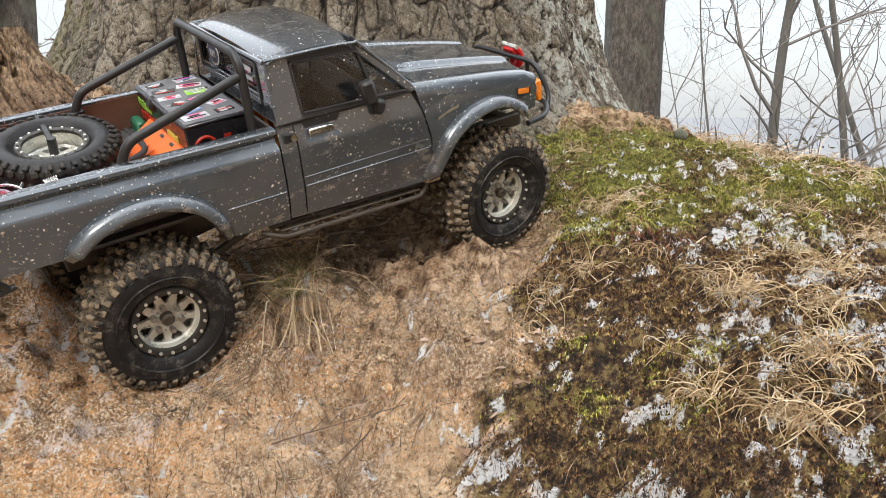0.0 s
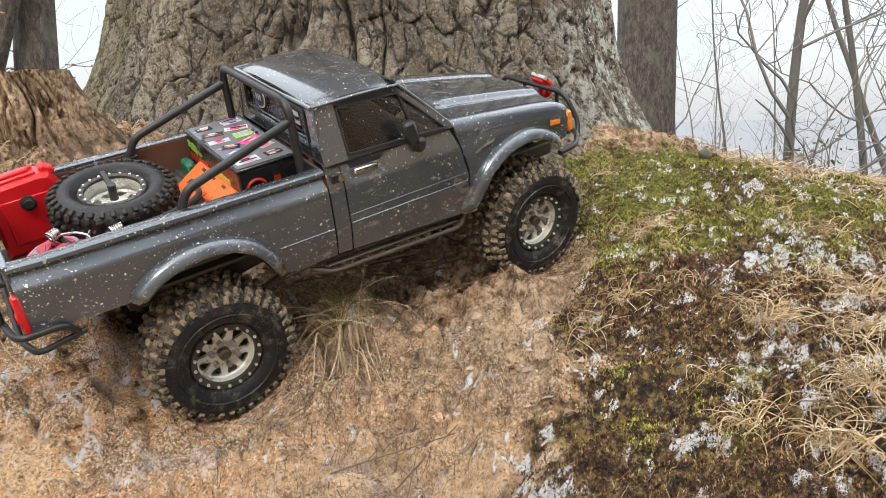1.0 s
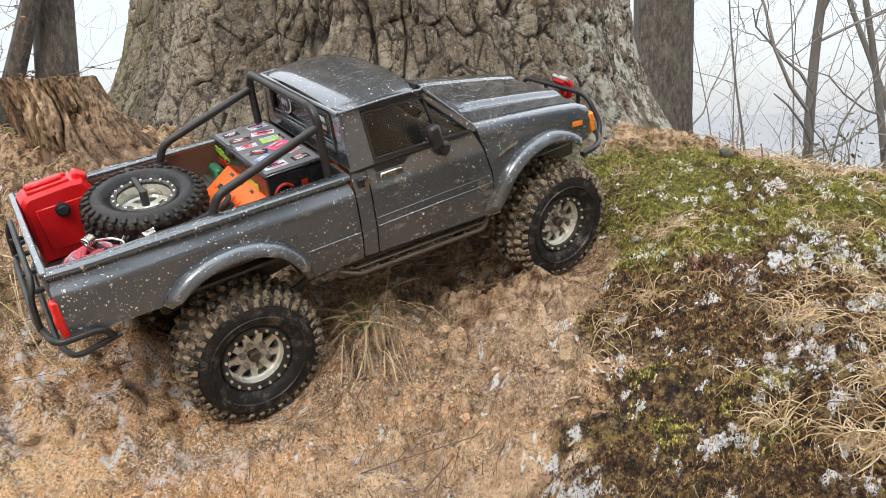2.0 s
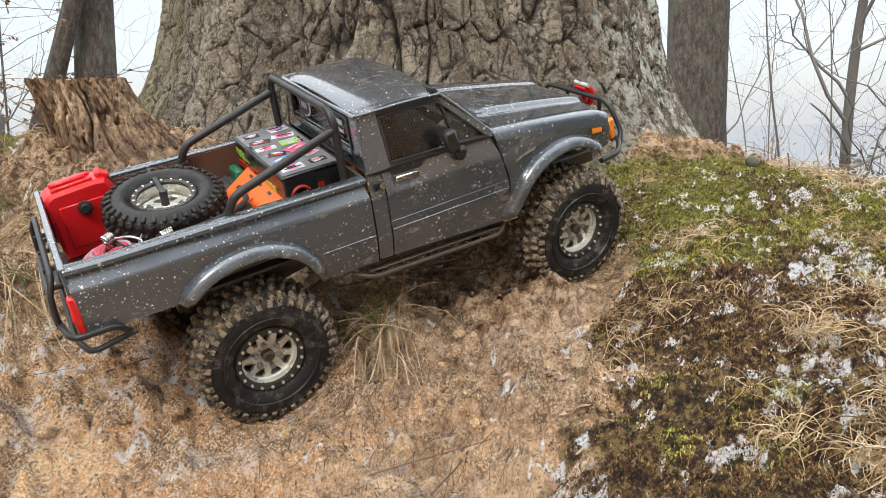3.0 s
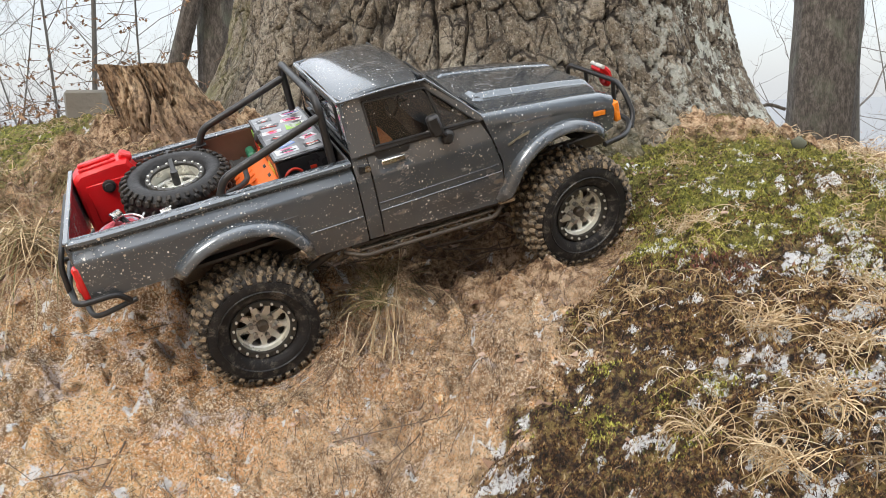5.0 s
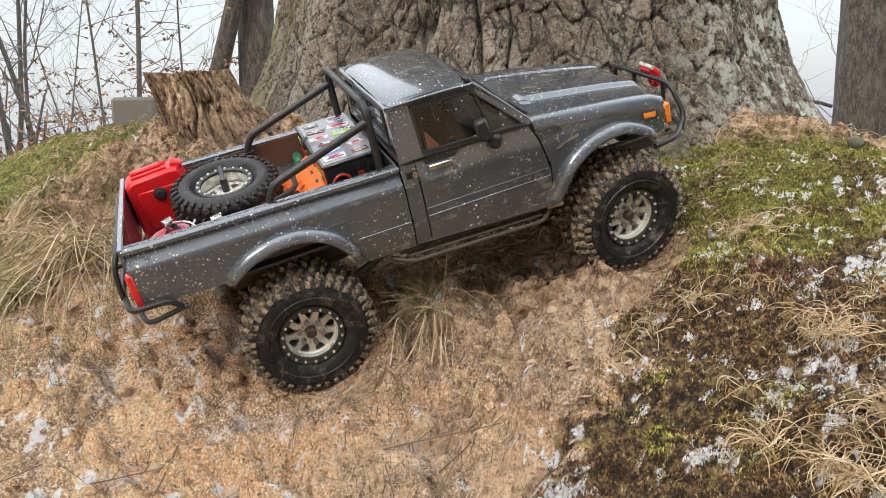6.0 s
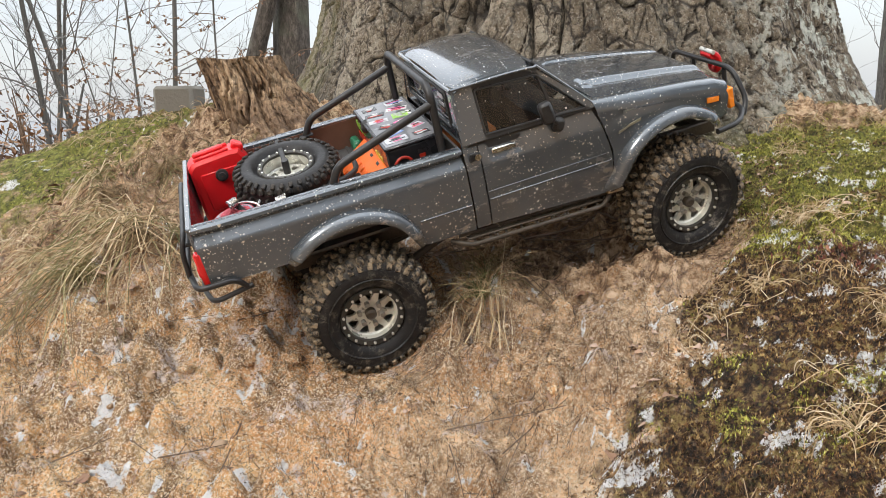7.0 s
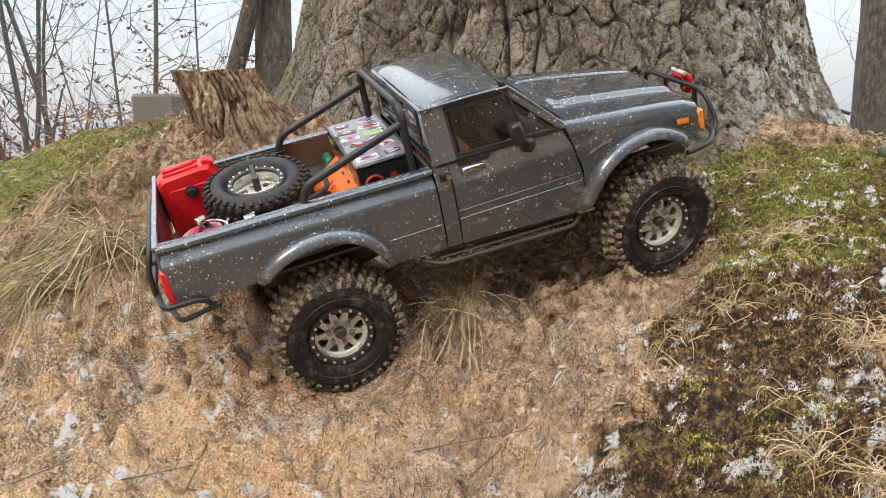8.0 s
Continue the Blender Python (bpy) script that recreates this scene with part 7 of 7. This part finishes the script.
def scatter_moss():
    rg = np.random.default_rng(3)
    n, k = 1150000, 90000
    x = np.concatenate([rg.uniform(0.0, 0.42, n), rg.uniform(0.40, 0.56, k), rg.uniform(-0.85, -0.42, k)])
    y = np.concatenate([rg.uniform(0.24, 0.92, n), rg.uniform(0.5, 1.05, k), rg.uniform(0.55, 0.98, k)])
    keep = (moss_side(x, y) > rg.uniform(0.2, 0.9, len(x))) & (fbm(x * 45, y * 45, 4, 77, 0.65) > rg.uniform(0.20, 0.52, len(x))) & (rg.random(len(x)) > 0.5 * step(0.60, 0.85, y))
    x, y = x[keep], y[keep]
    z = ground_height(x, y)
    green = (0.5 + 1.5 * (fbm(x * 24, y * 24, 4, 81) - 0.5) + 0.25 * step(0.52, 0.68, y) - 0.12 * step(0.85, 0.95, y) + 0.15 * (x < -0.3) - 0.24 * step(0.58, 0.46, y) + rg.uniform(-0.16, 0.16, len(x))) > 0.600
    for flag, mat_, nm, label in ((True, MOSS_G, "green_moss", "bright yellow-green moss cushion"), (False, MOSS_B, "brown_moss", "dark red-brown moss and tiny stems")):
        q = green == flag
        size = 0.0009 + 0.0019 * rg.random(q.sum()) ** 2
        stuff(nm, bulk(nm, mat_, leaflets(x[q], y[q], z[q], size, rg), 3, ((0, 1, 2),)), label, "moss")
    # a patch of red moss stems in the frost
    n = 260
    x, y = rg.normal(0.150, 0.018, n), rg.normal(0.545, 0.012, n)
    stuff("moss_stems", bulk("moss_stems", REDSTEM, leaflets(x, y, ground_height(x, y), rg.uniform(0.002, 0.006, n), rg), 3, ((0, 1, 2),)), "thin dark red stems rising from the moss", "moss")


scatter_moss()


ICO = bmesh.new()
bmesh.ops.create_icosphere(ICO, subdivisions=1, radius=1.0)
ICO_V = [v.co.copy() for v in ICO.verts]
ICO_F = [tuple(v.index for v in f.verts) for f in ICO.faces]
ICO.free()


BALL = bmesh.new()
bmesh.ops.create_icosphere(BALL, subdivisions=3, radius=1.0)
BALL_V = [v.co.copy() for v in BALL.verts]
BALL_F = [tuple(v.index for v in f.verts) for f in BALL.faces]
BALL.free()


def lump(shape, c, r, rng_, flat=0.7):
    k = [1 + rng_.uniform(-0.28, 0.28) for _ in ICO_V]
    t = rng_.uniform(0, 6.28)
    ca, sa = math.cos(t), math.sin(t)
    shape.add([(c[0] + r * q * (v.x * ca - v.y * sa), c[1] + r * q * (v.x * sa + v.y * ca), c[2] + r * q * v.z * flat) for v, q in zip(ICO_V, k)], ICO_F)


def scatter_small():
    rg = np.random.default_rng(15)
    # crumbs of soil
    n = 62000
    x, y = rg.uniform(-0.72, 0.16, n), rg.uniform(0.22, 0.76, n)
    keep = (moss_side(x, y) < 0.6) & (fbm(x * 14, y * 14, 3, 66) > rg.uniform(0.25, 0.65, n))
    x, y = x[keep], y[keep]
    r = 0.00035 + 0.0012 * rg.random(len(x)) ** 4
    base = np.stack([x, y, ground_height(x, y) + r * 0.1], -1)
    ico = np.array([(1, 0, 0), (-1, 0, 0), (0, 1, 0), (0, -1, 0), (0, 0, 1), (0, 0, -1)], float)
    turn = rg.uniform(0, 6.28, len(x))
    ca, sa = np.cos(turn)[:, None], np.sin(turn)[:, None]
    ico = ico[None] * (r[:, None] * rg.uniform(0.5, 1.6, (len(x), len(ico))))[..., None]
    pts = base[:, None] + np.stack([ico[..., 0] * ca - ico[..., 1] * sa, ico[..., 0] * sa + ico[..., 1] * ca, ico[..., 2] * 0.7], -1)
    stuff("soil_crumbs", bulk("soil_crumbs", CLOD, pts, 3, [(a_, b_, c_) if (a_ == 0) ^ (b_ == 2) ^ (c_ == 4) else (b_, a_, c_) for a_ in (0, 1) for b_ in (2, 3) for c_ in (4, 5)]), "crumbs and clods of tan sandy soil", "soil")
    # lumps of sand broken out of the bank
    rn = random.Random(23)
    lumps = Shape()
    for k in range(150):
        x0, y0 = rn.uniform(-0.46, -0.02), rn.uniform(0.28, 0.60)
        if float(moss_side(np.array([x0]), np.array([y0]))[0]) > 0.3 or float(fbm(np.array([x0 * 8]), np.array([y0 * 8]), 3, 61)[0]) < 0.47:
            continue
        r0 = 0.0025 + 0.006 * rn.random() ** 2.5
        sx, sy, sz, off = rn.uniform(0.8, 1.5), rn.uniform(0.8, 1.3), rn.uniform(0.45, 0.8), rn.uniform(0, 90)
        co = [v * r0 * (0.75 + 0.55 * float(fbm(np.array([v.x * 1.7 + off]), np.array([v.y * 1.7 + v.z * 1.3]), 3, 8)[0])) for v in BALL_V]
        z0 = height(x0, y0)
        lumps.add([(x0 + c.x * sx, y0 + c.y * sy, z0 + c.z * sz) for c in co], BALL_F)
    me = lumps.mesh("sand_lumps", SOIL, 60)
    for key, value in (("clay", 0.9), ("humus", 0.05)):
        me.attributes.new(key, "FLOAT", "POINT").data.foreach_set("value", np.full(len(me.vertices), value, np.float32))
    stuff("sand_lumps", me, "broken lumps of ochre sandy earth on the bank", "soil")
    # needles and root fibres: thin bent ribbons
    n = 80000
    x, y = rg.uniform(-0.78, 0.42, n), rg.uniform(0.22, 0.86, n)
    keep = (fbm(x * 13, y * 13, 4, 88, 0.6) + 0.07 * step(0.5, 0.66, y) + 0.03 * step(-0.3, -0.1, x) - 0.14 * moss_side(x, y)) > rg.uniform(0.47, 0.64, n)
    x, y = x[keep], y[keep]
    n = len(x)
    L, a, w = 0.004 + 0.012 * rg.random(n) ** 2, rg.uniform(0, 6.28, n), rg.uniform(0.00009, 0.00022, n)
    a2 = a + rg.uniform(-1.5, 1.5, n)
    xm, ym = x + np.cos(a) * L * 0.5, y + np.sin(a) * L * 0.5
    xe, ye = xm + np.cos(a2) * L * 0.5, ym + np.sin(a2) * L * 0.5
    lift = rg.uniform(0.0001, 0.0008, n)
    z0, zm, ze = ground_height(x, y) + 0.0003, ground_height(xm, ym) + 0.0006 + lift, ground_height(xe, ye) + 0.0003 + lift * rg.uniform(0, 1.2, n)
    rows = [np.stack([x - np.sin(a) * w, y + np.cos(a) * w, z0], -1), np.stack([x + np.sin(a) * w, y - np.cos(a) * w, z0 + w], -1),
            np.stack([xm - np.sin(a2) * w, ym + np.cos(a2) * w, zm], -1), np.stack([xm + np.sin(a2) * w, ym - np.cos(a2) * w, zm + w], -1), np.stack([xe, ye, ze], -1)]
    stuff("root_litter", bulk("root_litter", LITTER, np.stack(rows, 1), 3, ((0, 1, 2), (1, 3, 2), (2, 3, 4))), "dark needles and root fibres on the sand", "litter")
    # broken bits of leaf
    n = 4200
    x, y = rg.uniform(-0.78, 0.25, n), rg.uniform(0.22, 0.86, n)
    keep = fbm(x * 9, y * 9, 3, 43) > rg.uniform(0.35, 0.62, n)
    x, y = x[keep], y[keep]
    n = len(x)
    a, L = rg.uniform(0, 6.28, n), 0.002 + 0.0060 * rg.random(n) ** 2
    z = ground_height(x, y) + 0.0012
    c, s_ = np.cos(a), np.sin(a)
    rows = []
    for u, v in ((-0.5, -0.25), (0.0, -0.38), (0.5, -0.1), (0.45, 0.25), (-0.1, 0.36), (-0.5, 0.15), (0.0, 0.0)):
        k = rg.uniform(0.35, 1.5, n)
        du, dv = u * L * k, v * L * k
        rows.append(np.stack([x + c * du - s_ * dv, y + s_ * du + c * dv, z + rg.uniform(-0.001, 0.0016, n) + (0.0008 if u == v == 0 else 0)], -1))
    stuff("leaf_bits", bulk("leaf_bits", LEAFBITS, np.stack(rows, 1), 3, [(k, (k + 1) % 6, 6) for k in range(6)]), "broken bits of pinkish-brown dead leaves", "litter")
    # granular frost
    n = 700000
    x, y = rg.uniform(-0.62, 0.42, n), rg.uniform(0.24, 0.82, n)
    keep = frost_field(x, y) * fbm(x * 150, y * 150, 2, 17) * (0.5 + 0.5 * moss_side(x, y)) > rg.uniform(0.10, 0.60, n)
    x, y = x[keep], y[keep]
    pts = sprigs(x, y, ground_height(x, y) + 0.0006, rg.uniform(0.00025, 0.00065, len(x)), rg, 0.9, 0.8)
    stuff("frost_patches", bulk("frost_patches", FROST, pts, 3, PYRAMID), "thin patches of white granular frost", "frost")


scatter_small()


def leaf_mesh(seed):
    """An oak or beech leaf with lobes, a midrib and a curl."""
    rng_ = random.Random(seed)
    n, lobes = 14, rng_.choice((0, 4, 5))
    left, right, mid = [], [], []
    curl, twist = rng_.uniform(-0.5, 0.9), rng_.uniform(-0.5, 0.5)
    for i in range(n + 1):
        t = i / n
        w = 0.36 * math.sin(math.pi * t ** 0.85) * (1 + (0.28 * math.sin(t * lobes * 6.28) if lobes else 0.05 * math.sin(t * 40)))
        z = curl * (t - 0.5) ** 2
        mid.append((t, 0, z - 0.02))
        up = 0.22 * w + 0.12 * math.sin(t * 9 + seed)
        left.append((t, w, z + up * 0.8 + twist * w * (t - 0.4)))
        right.append((t, -w, z + up - twist * w * (t - 0.4)))
    s = Shape()
    s.v = left + mid + right
    m = n + 1
    for i in range(n):
        s.f += [(i, i + 1, m + i + 1, m + i), (m + i, m + i + 1, 2 * m + i + 1, 2 * m + i)]
    k = len(s.v)
    s.tube([(-0.22, 0.02, 0.03), (0, 0, 0), (0.5, 0, curl * 0.0 - 0.01), (0.95, 0, curl * 0.2)], [0.012, 0.016, 0.012, 0.005], 4)
    return s.mesh("dry_leaf", LEAF, 60)


LEAF_MESHES = [leaf_mesh(k) for k in range(6)]
rng = random.Random(31)
SPOTS = [(-0.039, 0.448, 0.022), (0.093, 0.414, 0.010), (0.048, 0.395, 0.014), (0.12, 0.33, 0.012)]
for k in range(12):
    SPOTS.append((rng.uniform(-0.55, 0.05), rng.uniform(0.28, 0.52), rng.uniform(0.010, 0.024)))
for k in range(80):
    SPOTS.append((rng.uniform(-0.20, 0.04), rng.uniform(0.57, 0.78), rng.uniform(0.010, 0.026)))
for k in range(50):
    SPOTS.append((rng.uniform(-0.80, -0.36), rng.uniform(0.50, 0.82), rng.uniform(0.014, 0.030)))
for k, (x, y, size) in enumerate(SPOTS):
    ob = new("dry_leaf", LEAF_MESHES[k % 6])
    ob.matrix_world = pose(x, y, height(x, y) + 0.0016, rng.uniform(-14, 14), rng.uniform(-14, 14), rng.uniform(0, 360)) @ Matrix.Diagonal((size * 0.85, size * 0.7, size * 0.5, 1))
    tagged(ob, "withered brown fallen leaf on the ground", "leaf", "fallen leaves")


def twig(x, y, ang, length, r, seed):
    rng_ = random.Random(seed)
    pts = []
    n = 7
    for i in range(n + 1):
        t = i / n - 0.5
        a = radians(ang)
        px = x + math.cos(a) * length * t - math.sin(a) * length * 0.010 * math.sin(t * 5 + seed)
        py = y + math.sin(a) * length * t + math.cos(a) * length * 0.010 * math.sin(t * 5 + seed)
        pts.append(Vector((px, py, height(px, py) + r * 0.8)))
    for i in range(1, n):
        pts[i].z = max(pts[i].z - 0.002, pts[0].lerp(pts[n], i / n).z)
    s = Shape().tube(smooth_line(pts, 3), [r * (1 - 0.6 * i / 22) for i in range(22)], 6)
    for q in (2, 5):
        side = Vector((math.cos(radians(ang + 50)), math.sin(radians(ang + 50)), 0.25)) * length * 0.22
        s.tube([pts[q], pts[q] + side * 0.6, pts[q] + side], [r * 0.6, r * 0.45, r * 0.2], 5)
    solo("twig", s, TWIG, "thin dead twig lying on the soil", "twig", "twigs")


TWIGS = [(-0.045, 0.715, 16, 0.14, 0.0020), (-0.09, 0.690, -25, 0.10, 0.0010), (0.175, 0.385, -8, 0.055, 0.0008), (-0.062, 0.425, 12, 0.08, 0.0006), (-0.055, 0.395, 80, 0.09, 0.0006), (0.02, 0.66, 25, 0.11, 0.0014), (-0.06, 0.69, -15, 0.09, 0.0012),
         (0.01, 0.69, 40, 0.08, 0.0010), (-0.02, 0.36, 48, 0.06, 0.0006), (-0.45, 0.55, 20, 0.09, 0.0014), (-0.50, 0.60, -30, 0.10, 0.0014), (0.26, 0.80, 70, 0.04, 0.0010)]
rng = random.Random(57)
for k in range(26):
    TWIGS.append((rng.uniform(-0.16, 0.02), rng.uniform(0.58, 0.74), rng.gauss(15, 30), rng.uniform(0.03, 0.09), rng.uniform(0.0005, 0.0013)))
rng = random.Random(58)
for k in range(34):
    TWIGS.append((rng.uniform(-0.42, 0.05), rng.uniform(0.30, 0.60), rng.gauss(10, 45), rng.uniform(0.02, 0.07), rng.uniform(0.0003, 0.0008)))
for k, row in enumerate(TWIGS):
    twig(*row, k)


def build_sprig():
    x, y = 0.314, 0.875
    s = Shape().tube(smooth_line([(0, 0, -0.01), (0.001, 0, 0.010), (-0.001, 0.001, 0.026)], 4), [0.0015 - 0.0001 * i for i in range(9)], 6)
    solo("dead_stem", s, TWIG, "short dead upright stem in the grass", "stem", m=pose(x, y, height(x, y)))


build_sprig()


def build_stones():
    rng_ = random.Random(6)
    for x, y, r in ((-0.006, 0.557, 0.005), (0.06, 0.60, 0.006), (-0.27, 0.40, 0.006), (-0.36, 0.44, 0.005), (-0.45, 0.50, 0.008)):
        s = Shape()
        lump(s, (0, 0, 0), r, rng_, 0.65)
        solo("stone", s, PEBBLE, "small tan pebble pressed into the sand", "stone", "pebbles", m=pose(x, y, height(x, y) + r * 0.2), smooth=60)


build_stones()
crest_stone = Shape()
lump(crest_stone, (0, 0, 0), 0.010, random.Random(12), 0.9)
solo("mossy_stone", crest_stone, simple("mossy_stone", (0.06, 0.07, 0.04), (0.17, 0.17, 0.13), 60, 0.9, 0, 0.6, 0.002), "small dark mossy stone on the bank top", "stone", m=pose(0.276, 0.884, height(0.276, 0.884) + 0.004), smooth=180)
